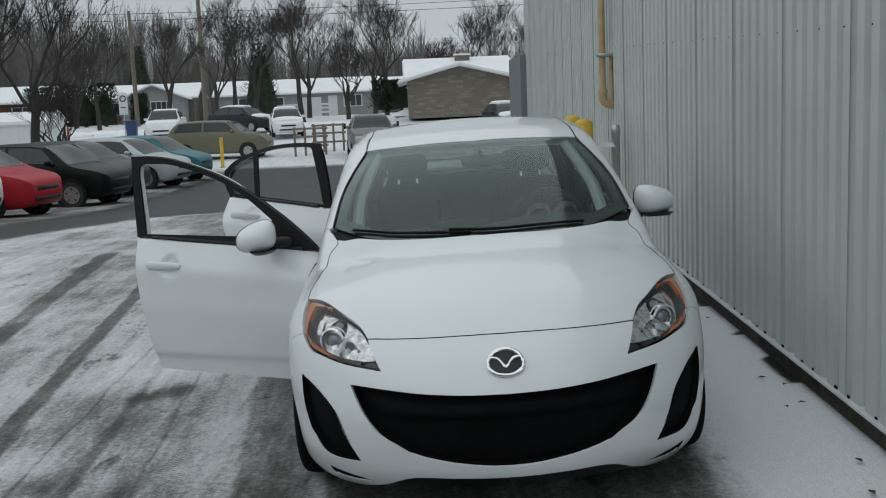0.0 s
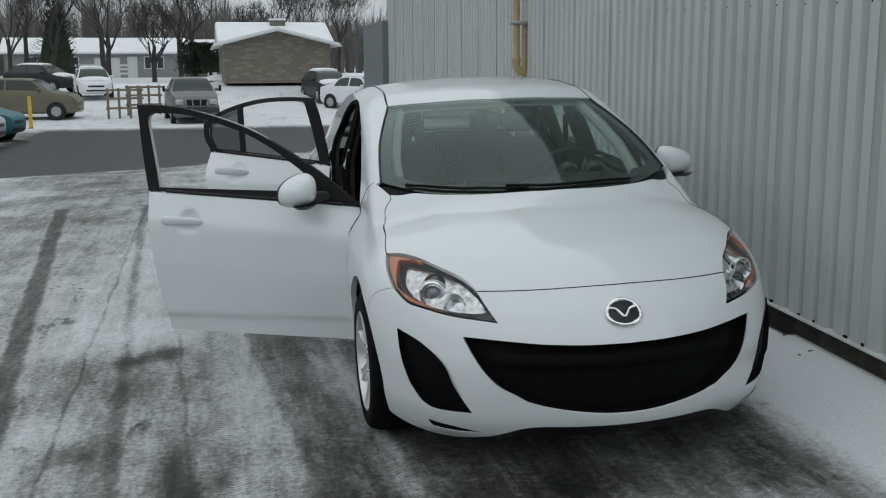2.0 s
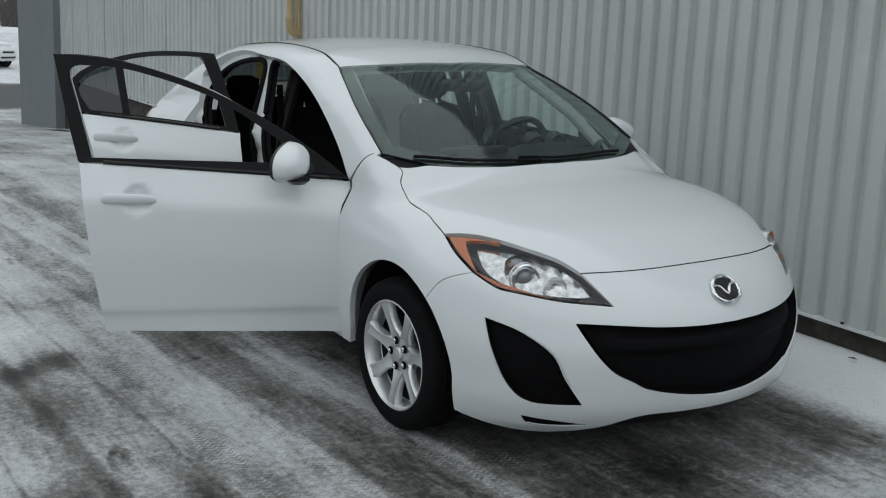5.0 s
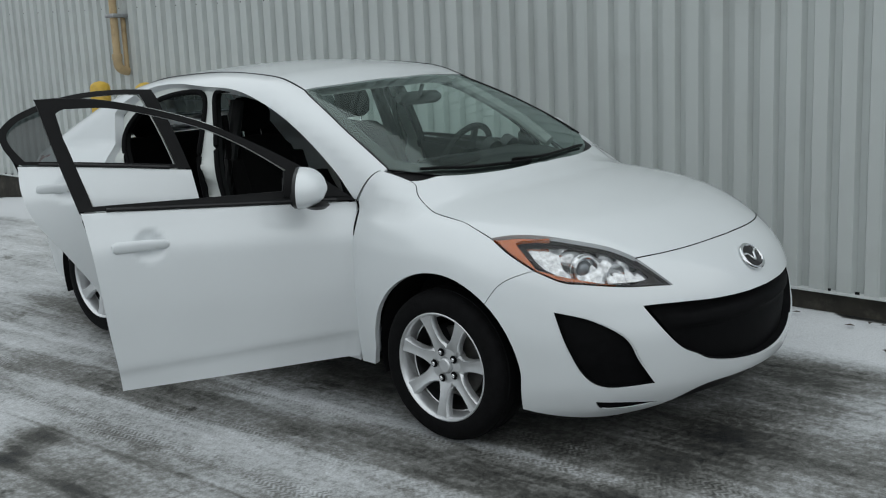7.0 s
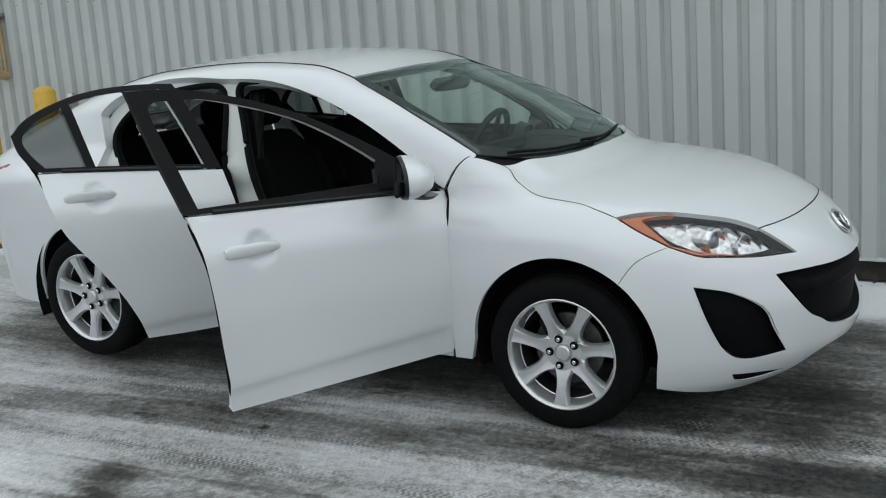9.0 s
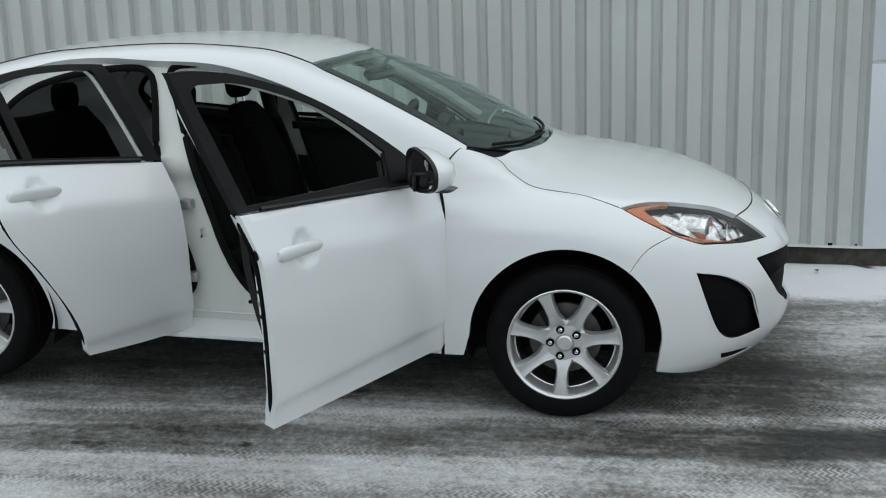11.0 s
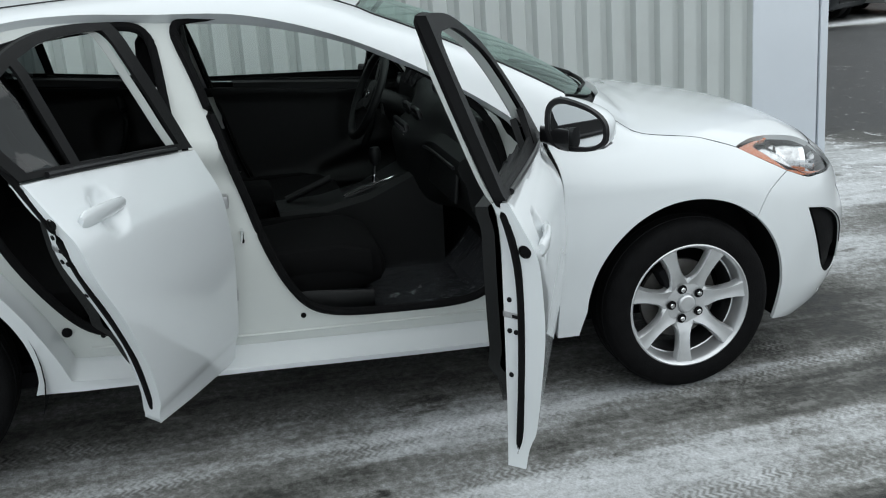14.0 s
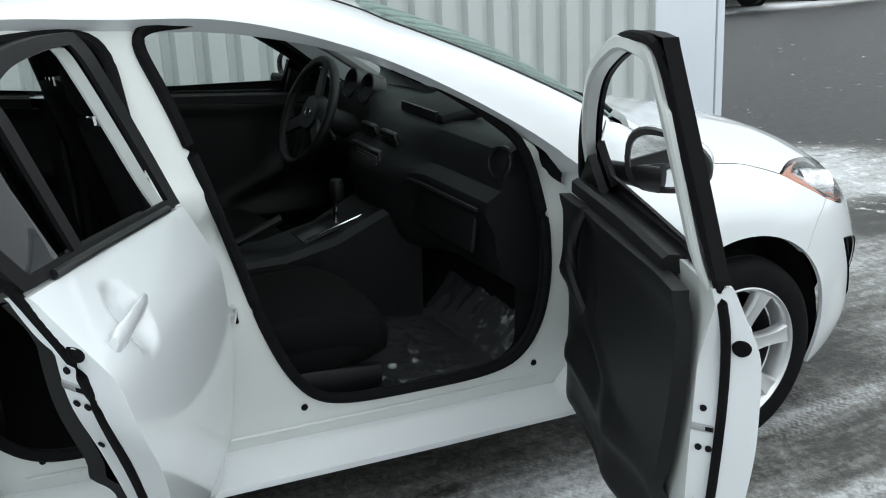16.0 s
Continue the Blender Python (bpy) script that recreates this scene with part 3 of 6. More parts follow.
def within(pts, poly):
    x, y = pts[:, 0][:, None], pts[:, 1][:, None]
    x0, y0 = poly[:, 0], poly[:, 1]
    x1, y1 = np.roll(x0, -1), np.roll(y0, -1)
    with np.errstate(all="ignore"):
        cross = ((y0 > y) != (y1 > y)) & (x < (x1 - x0) * (y - y0) / (y1 - y0) + x0)
    return cross.sum(1) % 2 == 1


def far_from(pts, poly, gap):
    keep = np.ones(len(pts), bool)
    a, b = poly, np.roll(poly, -1, 0)
    for p, q in zip(a, b):
        w = q - p
        t = np.clip(((pts - p) @ w) / max(w @ w, 1e-12), 0, 1)
        keep &= np.linalg.norm(pts - p - t[:, None] * w, axis=1) > gap
    return keep


def inset(poly, d):
    area = 0.5 * np.sum(poly[:, 0] * np.roll(poly[:, 1], -1) - np.roll(poly[:, 0], -1) * poly[:, 1])
    t = np.roll(poly, -1, 0) - np.roll(poly, 1, 0)
    t /= np.maximum(np.linalg.norm(t, axis=1), 1e-9)[:, None]
    return poly + d * math.copysign(1, area) * np.stack([-t[:, 1], t[:, 0]], 1)


from mathutils.geometry import delaunay_2d_cdt


def panel(name, edge, material, parent=None, label="", way="side", level=0.0, holes=(), h=0.035, rim=0.012, hole_rim=0.02, gap=0.0018, side=-1, both=False, origin=(0, 0, 0), taper=0.0, shape=form, straight=False):
    """one sheet of the car's form inside the outline `edge`, with holes, and a rim turned inwards along its edges"""
    outer = inset(unfold(edge, way), gap)
    inner = [unfold(q, way) for q in holes]
    lo, hi = outer.min(0), outer.max(0)
    gx, gy = np.meshgrid(np.arange(lo[0] + h / 2, hi[0], h), np.arange(lo[1] + h / 2, hi[1], h))
    grid = np.stack([gx.ravel(), gy.ravel()], 1)
    grid = grid[within(grid, outer)]
    grid = grid[far_from(grid, outer, h * .45)] if len(grid) else grid
    for q in inner:
        grid = grid[~within(grid, q)]
        grid = grid[far_from(grid, q, h * .45)]
    verts, edges = [], []
    for q in (outer, *inner):
        k = len(verts)
        verts += [Vector(p) for p in q]
        edges += [(k + i, k + (i + 1) % len(q)) for i in range(len(q))]
    verts += [Vector(p) for p in grid]
    vs, _, faces, *_ = delaunay_2d_cdt(verts, edges, [], 0, 1e-5)
    uv = np.array([[v.x, v.y] for v in vs])
    tri = np.array([f for f in faces if len(f) == 3])
    mid = uv[tri].mean(1)
    keep = within(mid, outer)
    for q in inner:
        keep &= ~within(mid, q)
    tri = tri[keep]
    p, nrm = refold(uv, way, level, shape)
    base_n = refold(uv, way, level, shape, True)[1] if callable(level) else nrm.copy()
    if both:
        p[np.abs(p[:, 0]) < .0035, 0] = 0
    if way == "side":
        if side < 0:
            p[:, 0] *= -1
            nrm[:, 0] *= -1
            base_n[:, 0] *= -1
    if straight:   # the rim runs straight inwards, across the car
        base_n = np.zeros_like(nrm) + [side, 0, 0]
    fn = np.cross(p[tri[:, 1]] - p[tri[:, 0]], p[tri[:, 2]] - p[tri[:, 0]])
    flip = (fn * nrm[tri[:, 0]]).sum(1) < 0
    tri[flip] = tri[flip][:, ::-1]
    count = {}
    for f in tri:
        for i in range(3):
            a, b = int(f[i]), int(f[(i + 1) % 3])
            count[(a, b)] = 1
    bound = [(a, b) for a, b in count if (b, a) not in count]
    P, N, faces = [tuple(v) for v in p], [tuple(v) for v in nrm], [tuple(int(i) for i in f) for f in tri]
    in_hole = set()
    for q in inner:
        d = np.abs(uv[:, None, :] - q[None]).max(2).min(1)
        in_hole |= set(np.nonzero(d < 2e-5)[0].tolist())
    out = np.zeros_like(p)
    for a, b in bound:
        w = np.cross(p[b] - p[a], base_n[a])
        w /= max(np.linalg.norm(w), 1e-9)
        out[a] += w
        out[b] += w
    out /= np.maximum(np.linalg.norm(out, axis=1), 1e-9)[:, None]
    for a, b in bound:
        d = hole_rim if a in in_hole and b in in_hole else rim
        if not d or (both and abs(p[a][0]) < 2e-3 and abs(p[b][0]) < 2e-3):
            continue
        t = p[b] - p[a]
        o = np.cross(t, base_n[a])
        o /= max(np.linalg.norm(o), 1e-9)
        k = len(P)
        da, db = (d(p[a]), d(p[b])) if callable(d) else (d, d)
        ta, tb = (taper(p[a]), taper(p[b])) if callable(taper) else (taper, taper)
        P += [tuple(p[b]), tuple(p[a]), tuple(p[a] - da * base_n[a] - ta * out[a]), tuple(p[b] - db * base_n[b] - tb * out[b])]
        na, nb = (out[a] if out[a] @ o > .8 else o), (out[b] if out[b] @ o > .8 else o)
        N += [tuple(nb), tuple(na), tuple(na), tuple(nb)]
        faces.append((k, k + 1, k + 2, k + 3) if da > 0 else (k + 3, k + 2, k + 1, k))
    if both:
        k = len(P)
        P += [(-x, y, z) for x, y, z in P]
        N += [(-x, y, z) for x, y, z in N]
        faces += [tuple(k + i for i in f[::-1]) for f in faces]
    me = bpy.data.meshes.new(name)
    me.from_pydata([(x - origin[0], y - origin[1], z - origin[2]) for x, y, z in P], [], faces)
    me.update()
    for f in me.polygons:
        f.use_smooth = True
    me.normals_split_custom_set_from_vertices(N)
    me.materials.append(material)
    ob = new(name, me)
    if parent is not None:
        ob.parent = parent
    if label:
        ob["label"] = label
    return ob


def mirrored(half):
    """a closed outline from its right half, front to back along the middle"""
    h = np.asarray(half)
    m = h[::-1] * [-1, 1, 1]
    return np.vstack([h, m[np.abs(m[:, 0]) > 1e-4]])


def skin(pts, way="side", level=0.0, side=-1, shape=form):
    """points of the car's surface nearest to pts along the unfolding"""
    p, n = refold(unfold(np.asarray(pts, float), way), way, level, shape)
    if way == "side" and side < 0:
        p[:, 0] *= -1
        n[:, 0] *= -1
    return p, n


def on(pts, way):
    """the same points, brought onto the surface"""
    return [tuple(q) for q in skin(pts, way, side=1)[0]]
# ---- the white hatch-nosed saloon with both passenger-side doors open ----
car = new("car")
car.matrix_world = LEVEL @ pose(.02, 0, .0215, 0, -1.6, 0)
tagged(car, "glossy white compact saloon with both passenger-side doors open on ice", "car")
AXLE_F, AXLE_R, ARCH = .022, 2.495, .365
HUB_F, HUB_R = .302, .345


def deep(z):
    t = np.clip((1.0 - z) / .14, 0, 1)
    return .05 + .09 * t * t * (3 - 2 * t)


def yz(pts, level=0.0, shape=form):
    """side points from (y, z): x is where the car's side lies"""
    q = np.array(pts, float)
    a, b = np.zeros(len(q)), np.full(len(q), 1.2)
    for _ in range(40):
        m = (a + b) / 2
        lv = level(m, q[:, 0], q[:, 1]) if callable(level) else level
        out = shape(m, q[:, 0], q[:, 1]) - lv > 0
        a, b = np.where(out, a, m), np.where(out, m, b)
    return np.stack([a, q[:, 0], q[:, 1]], 1)


def arch(axle, a0, a1, n=24):
    a = np.radians(np.linspace(a0, a1, n))
    return yz(np.stack([axle + ARCH * np.cos(a), (.312 if axle < 1 else .337) + ARCH * np.sin(a)], 1))


HOOD_FRONT = [(0, -.745, .757), (.15, -.738, .757), (.28, -.715, .749), (.40, -.68, .745), (.503, -.632, .739)]
LAMP_TOP = [(.503, -.632, .739), (.545, -.545, .778), (.61, -.44, .803), (.70, -.285, .826), (.785, -.178, .823)]
LAMP_TIP = [(.503, -.632, .739), (.452, -.755, .643)]
LAMP_LOW = [(.452, -.755, .643), (.60, -.65, .655), (.70, -.53, .668), (.75, -.47, .682), (.785, -.372, .72)]
LAMP_BACK = [(.785, -.372, .72), (.795, -.265, .775), (.785, -.178, .823)]
SEAM = [(.785, -.372, .72), (.845, -.274, .672), tuple(arch(AXLE_F, 130, 130, 1)[0])]
HOOD_SIDE = [(.785, -.178, .823), (.766, -.086, .849), (.755, -.025, .865), (.742, .13, .887), (.70, .235, .925), (.664, .28, .962), (.668, .31, .98)]
SCREEN_LOW = [(0, .13, .98), (.3, .16, .98), (.5, .24, .985), (.62, .33, .99), (.702, .408, .999)]
SCREEN_SIDE = [(.702, .408, .999), (.666, .657, 1.144), (.614, .86, 1.25), (.556, 1.052, 1.345)]
SCREEN_TOP = [(.556, 1.052, 1.345), (.3, .985, 1.37), (0, .945, 1.38)]
ROOF_SIDE = [(.556, 1.052, 1.345), (.536, 1.321, 1.404), (.535, 1.65, 1.42), (.53, 2.1, 1.40), (.50, 2.45, 1.33)]
HOOD_FRONT, LAMP_TOP, LAMP_TIP, LAMP_LOW, LAMP_BACK, SEAM, HOOD_SIDE = (on(q, "side") for q in (HOOD_FRONT, LAMP_TOP, LAMP_TIP, LAMP_LOW, LAMP_BACK, SEAM, HOOD_SIDE))
SCREEN_SIDE, ROOF_SIDE = on(SCREEN_SIDE, "top"), on(ROOF_SIDE, "top")
SCREEN_LOW[-1], SCREEN_TOP[0] = SCREEN_SIDE[0], SCREEN_SIDE[-1]
DOOR_FRONT_EDGE = [(.515, .91), (.487, .78), (.49, .5), (.50, .36), (.56, .255)]
FENDER_EDGE = [(.503, .91), (.473, .78), (.474, .5), (.486, .36)]
DOOR_BOTTOM = [(.56, .255), (1.0, .265), (1.53, .282)]
DOOR_MID = [(1.605, .985), (1.585, .80), (1.562, .55), (1.537, .36), (1.53, .282)]
REAR_BOTTOM = [(1.53, .282), (1.8, .292), (2.035, .31)]
REAR_EDGE = [(2.035, .31), (2.07, .40), (2.13, .52), (2.22, .66), (2.33, .82), (2.37, .95), (2.37, 1.065)]
BELT_F = [(.515, .91), (1.0, .945), (1.605, .985)]
BELT_R = [(1.605, .985), (2.0, 1.03), (2.37, 1.065)]
FRAME_F = [(.515, .91), (.70, 1.045), (.93, 1.178), (1.15, 1.275), (1.42, 1.347), (1.66, 1.362)]
FRAME_DOOR = [(.515, .91), (.70, 1.05), (.93, 1.19), (1.15, 1.295), (1.42, 1.376), (1.60, 1.400), (1.705, 1.402)]   # the open door's frame, standing free of the roof
FRAME_R = [(1.66, 1.362), (1.75, 1.367), (1.9, 1.374), (2.06, 1.367), (2.22, 1.336), (2.36, 1.282), (2.435, 1.22)]

REAR_FRAME = [(1.735, 1.366), (1.9, 1.374), (2.06, 1.367), (2.22, 1.336), (2.36, 1.282), (2.435, 1.22)]

# fixed outer panels
front = outline(HOOD_FRONT, LAMP_TIP, LAMP_LOW, SEAM, arch(AXLE_F, 130, 178), [tuple(arch(AXLE_F, 178, 178, 1)[0]), (.80, -.328, .19)],
                [(.80, -.328, .19), (.64, -.547, .152), (.57, -.64, .16), (.47, -.753, .205), (.36, -.84, .256), (.2, -.895, .262), (0, -.91, .262)],
                [(0, -.91, .262), (0, -.93, .308)],
                [(0, -.93, .308), (.10, -.927, .312), (.25, -.9, .332), (.358, -.864, .358), (.42, -.84, .392), (.478, -.81, .425), (.532, -.772, .49), (.578, -.706, .588)],
                [(.578, -.706, .588), (.42, -.8, .581), (.30, -.86, .577), (.15, -.9, .574), (0, -.91, .572)], [(0, -.91, .572), (0, -.745, .757)], step=.015)
FOG = outline([(.787, -.462, .578), (.72, -.578, .547), (.65, -.675, .48), (.612, -.71, .39), (.558, -.743, .297)],
              [(.558, -.743, .297), (.684, -.624, .293), (.736, -.561, .335), (.775, -.512, .444), (.787, -.462, .578)], step=.015)
SLOT = outline([(.69, -.575, .236), (.60, -.66, .226), (.514, -.735, .212)], [(.514, -.735, .212), (.60, -.65, .20), (.67, -.585, .205), (.69, -.575, .236)], step=.015)
panel("bumper", front, PAINT, car, holes=(FOG, SLOT), gap=.0010, h=.022, rim=.012, hole_rim=.004, both=True)
GRILLE = outline([(0, -.93, .308), (.10, -.927, .312), (.25, -.9, .332), (.358, -.864, .358), (.42, -.84, .392), (.478, -.81, .425), (.532, -.772, .49), (.578, -.706, .588)],
                 [(.578, -.706, .588), (.42, -.8, .581), (.30, -.86, .577), (.15, -.9, .574), (0, -.91, .572)], [(0, -.91, .572), (0, -.93, .308)], step=.015)
GRILLE_BLACK = mat("grille_black", (.0045, .0045, .005), .6, spec=.06, vary=.2, scale=30, bump=.1, bump_scale=300)
grille = panel("grille", GRILLE, GRILLE_BLACK, car, "black plastic mesh grille with a smooth crossbar", h=.014, rim=-.034, gap=0, both=True,
               level=lambda x, y, z: -.038 + .020 * np.exp(-((z - .515) / .030) ** 4) * np.clip((.50 - np.abs(x)) * 12, 0, 1))
for z in np.arange(.345, .465, .022):
    half = min(.47, .10 + (z - .315) * 3.0)
    sp, _ = skin([(abs(x), -.9, z) for x in np.linspace(.001, half, 16)], level=-.043, side=1)
    tube("grille_slat", [(-p[0], p[1], p[2]) for p in sp[::-1]] + [tuple(p) for p in sp[1:]], .0035, GRILLE_BLACK, grille, segs=6)
panel("lower_lip", outline([(.60, -.62, .165), (.47, -.745, .20), (.36, -.83, .25), (.2, -.885, .256), (0, -.90, .256)], [(0, -.90, .256), (0, -.86, .2), (.3, -.82, .19), (.48, -.7, .16), (.60, -.62, .165)]), GLOSS_BLACK, car, level=-.03, h=.03, rim=0, gap=0, both=True)
for s in (-1, 1):
    panel("fog_pocket", FOG, GRILLE_BLACK, car, "black ribbed bumper insert", h=.016, rim=-.022, gap=0, side=s,
          level=lambda x, y, z: -.025 + .004 * np.tanh((z - .365) / .006))
    panel("bumper_slot", SLOT, GRILLE_BLACK, car, level=-.010, h=.02, rim=-.008, gap=0, side=s)
    fender = outline(HOOD_SIDE, [HOOD_SIDE[-1], (.685, .37, .996), (.700, .43, 1.004)], [(.700, .43, 1.004), (.74, .478, .95), tuple(yz([FENDER_EDGE[0]])[0])], yz(FENDER_EDGE),
                     [tuple(yz([FENDER_EDGE[-1]])[0]), tuple(yz([(.488, .235)])[0])], [tuple(yz([(.488, .235)])[0]), tuple(yz([(.412, .235)])[0])],
                     [tuple(yz([(.412, .235)])[0]), tuple(arch(AXLE_F, 2, 2, 1)[0])], arch(AXLE_F, 2, 130, 40), SEAM[::-1], LAMP_BACK, step=.018)
    # added black tube: draws the shadowed gap before the door as a dark line
    q = yz([(y + .007, z) for y, z in spl([(0, *e) for e in FENDER_EDGE], .03)[:, 1:]], -.003)
    tube("door_gap_shade", [(s * x, y, z) for x, y, z in q], .0062, RUBBER, car, "black strip standing in for the shaded door gap", segs=8)
    panel("fender", fender, PAINT, car, h=.028, gap=.0010, rim=lambda p: .13 if p[1] > .47 and p[2] < .9 else .025, side=s)
panel("hood", mirrored(outline(HOOD_FRONT, LAMP_TOP, HOOD_SIDE, [HOOD_SIDE[-1], (.6, .262, .97), (.45, .190, .97), (.25, .137, .97), (0, .118, .97)])), PAINT, car, way="top", h=.04, rim=.02,
      level=lambda x, y, z: .016 * ease(.17, .02, .118 + .30 * np.asarray(x) ** 2 + .16 * np.asarray(x) ** 4 - np.asarray(y)) * ease(.66, .56, np.abs(x)))
screen_half = outline(SCREEN_LOW, SCREEN_SIDE, SCREEN_TOP)
screen_full = mirrored(np.vstack([screen_half, SCREEN_TOP[-1]]))
frit_in = screen_full * [.91, 1, 1]
frit_in[:, 1] = .60 + (frit_in[:, 1] - .60) * .92 + .006
screen = panel("windshield", screen_full, SCREEN_GLASS, car, "clear laminated windshield reflecting the grey sky", way="top", level=-.003, h=.05, rim=0)
panel("windshield_border", screen_full, GLOSS_BLACK, screen, "black printed glass border", way="top", level=-.0055, holes=(frit_in,), h=.03, rim=.006, hole_rim=0)
screen.visible_shadow = False
panel("cowl", mirrored(outline([(0, .085, .97), (.25, .105, .97), (.45, .16, .97), (.6, .235, .97), (.672, .30, .98)], [(.672, .30, .98), (.70, .40, 1.0)], [(.70, .40, 1.0), (.62, .345, .99), (.5, .255, .985), (.3, .175, .98), (0, .145, .98)])),
      TRIM, car, "black plastic cowl", way="top", level=-.016, h=.04, rim=.03, gap=-.004)
roof_half = outline([(0, .945, 1.38), (.3, .985, 1.37), ROOF_SIDE[0]], ROOF_SIDE, [(.50, 2.45, 1.33), (.3, 2.52, 1.34), (0, 2.55, 1.34)])
roof = panel("roof", mirrored(roof_half), PAINT, car, way="top", h=.06, rim=.012)
panel("headliner", mirrored(roof_half), LINER, roof, "pale grey fabric headliner", way="top", level=-.04, h=.08, rim=0)
rear_half = outline([(0, 2.55, 1.34), (.3, 2.52, 1.34), (.50, 2.45, 1.33)], [(.50, 2.45, 1.33), (.55, 2.75, 1.23), (.58, 3.02, 1.12)], [(.58, 3.02, 1.12), (.3, 3.10, 1.10), (0, 3.12, 1.10)])
panel("rear_window", mirrored(rear_half), DARK_GLASS, car, "tinted rear window", way="top", level=-.004, h=.06)
panel("trunk_lid", mirrored(outline([(0, 3.12, 1.1), (.3, 3.10, 1.1), (.58, 3.02, 1.12)], [(.58, 3.02, 1.12), (.64, 3.12, 1.07), (.62, 3.28, 1.0)], [(.62, 3.28, 1.0), (.3, 3.36, 1), (0, 3.38, 1)])), PAINT, car, way="top", h=.05, rim=.02)
panel("rear_bumper", np.array([(-.70, 3.3, .28), (.70, 3.3, .28), (.70, 3.3, .92), (-.70, 3.3, .92)], float)[::1], PAINT, car, way="tail", h=.06)

GAP_F = yz(DOOR_FRONT_EDGE)
union = outline(GAP_F, yz(DOOR_BOTTOM), yz(REAR_BOTTOM), yz(REAR_EDGE), [tuple(yz([REAR_EDGE[-1]])[0]), tuple(yz([FRAME_R[-1]])[0])], yz(FRAME_R[::-1]), yz(FRAME_F[::-1]))
AP_F = [(1.605, 1.343), (1.47, 1.345), (1.30, 1.320), (1.159, 1.275), (1.012, 1.222), (.86, 1.135), (.758, 1.062), (.692, 1.005), (.649, .935), (.620, .84), (.612, .76), (.613, .60), (.641, .463), (.70, .392), (.80, .368), (1.0, .37),
        (1.19, .382), (1.287, .415), (1.347, .49), (1.410, .63), (1.458, .79), (1.508, .95), (1.572, 1.17), (1.618, 1.29), (1.626, 1.325), (1.605, 1.343)]
AP_R = [(1.72, 1.332), (1.69, 1.30), (1.672, 1.15), (1.655, 1.0), (1.60, .74), (1.548, .55), (1.55, .44), (1.62, .395), (1.80, .40), (1.96, .42), (2.08, .55), (2.18, .72), (2.25, .90), (2.34, 1.05),
        (2.36, 1.14), (2.24, 1.245), (2.05, 1.305), (1.85, 1.332), (1.72, 1.332)]
jamb_level = lambda x, y, z: -deep(z)
aperture_f, aperture_r = spl(yz(AP_F, jamb_level, flank), .025)[:-1], spl(yz(AP_R, jamb_level, flank), .025)[:-1]
for _ in range(6):
    aperture_f, aperture_r = ((np.roll(q, 1, 0) + 2 * np.array(q) + np.roll(q, -1, 0)) / 4 for q in (aperture_f, aperture_r))
for _ in range(10):
    aperture_f[:, 0] = (np.roll(aperture_f[:, 0], 1) + 2 * aperture_f[:, 0] + np.roll(aperture_f[:, 0], -1)) / 4
side_edge = outline([(.700, .43, 1.004), (.706, .41, 1.003), SCREEN_SIDE[0]], SCREEN_SIDE, ROOF_SIDE, [(.50, 2.45, 1.33), (.55, 2.75, 1.23), (.58, 3.02, 1.12)], [(.58, 3.02, 1.12), (.64, 3.12, 1.07), (.62, 3.28, 1.0)],
                    [(.62, 3.28, 1.0), (.70, 3.30, .9), (.70, 3.30, .6), (.70, 3.28, .28)], [(.70, 3.28, .28), tuple(yz([(2.885, .26)])[0])], arch(AXLE_R, 0, 182, 44), [tuple(arch(AXLE_R, 182, 182, 1)[0]), tuple(yz([(2.145, .275)])[0])],
                    yz([(2.145, .275), (1.5, .262), (.9, .242), (.50, .235)]), [tuple(yz([(.50, .235)])[0]), tuple(yz([DOOR_FRONT_EDGE[-2]])[0])],
                    yz(DOOR_FRONT_EDGE[:-1][::-1]), [tuple(yz([DOOR_FRONT_EDGE[0]])[0]), (.74, .485, .95), (.700, .43, 1.004)])
hole = np.array(union)
hole[:, 1] = np.where((hole[:, 1] < .6) & (hole[:, 2] < 1.02), hole[:, 1] + .004, hole[:, 1])
for s in (-1, 1):
    panel("side_frame", side_edge, PAINT, car, h=.022, level=lambda x, y, z: .007 * np.exp(-((z - .262) / .022) ** 4) * np.clip((y - .55) * 12, 0, 1) * np.clip((2.1 - y) * 12, 0, 1), holes=(hole,), hole_rim=lambda p: deep(np.array(p[2])) + .004, rim=.012, side=s)
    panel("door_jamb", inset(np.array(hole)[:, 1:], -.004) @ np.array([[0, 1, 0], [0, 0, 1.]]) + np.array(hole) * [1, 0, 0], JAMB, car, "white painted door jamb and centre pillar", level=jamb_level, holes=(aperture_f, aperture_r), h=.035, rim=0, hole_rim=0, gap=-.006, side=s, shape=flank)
    for ap in (aperture_f, aperture_r):
        bm = bmesh.new()
        put_loft(bm, [[(s * (x + .002 - d_), y, z) for x, y, z in ap] for d_ in (0, .015, .035)], caps=False)
        part("aperture_trim", bm, DASH, car, "black trim round the door opening")
        tube("door_seal", [(s * (x + .004), y, z) for x, y, z in ap], .014, RUBBER, car, "black rubber door seal", closed=True)
    # roof moulding
    m, _ = skin(spl(ROOF_SIDE, .06), "top")
    tube("roof_moulding", [(s * p[0], p[1], p[2] + .0008) for p in m], .0032, GLOSS_BLACK, car, segs=6)
    m, _ = skin(spl(SCREEN_SIDE, .06), "top")
    tube("screen_moulding", [(s * p[0], p[1], p[2] + .0005) for p in m], .004, GLOSS_BLACK, car, segs=6)
    panel("tail_lamp", yz([(3.06, .98), (3.24, .96), (3.24, .80), (3.12, .80)]), REDLENS, car, "dark red tail lamp", level=.004, h=.04, rim=.01, side=s)

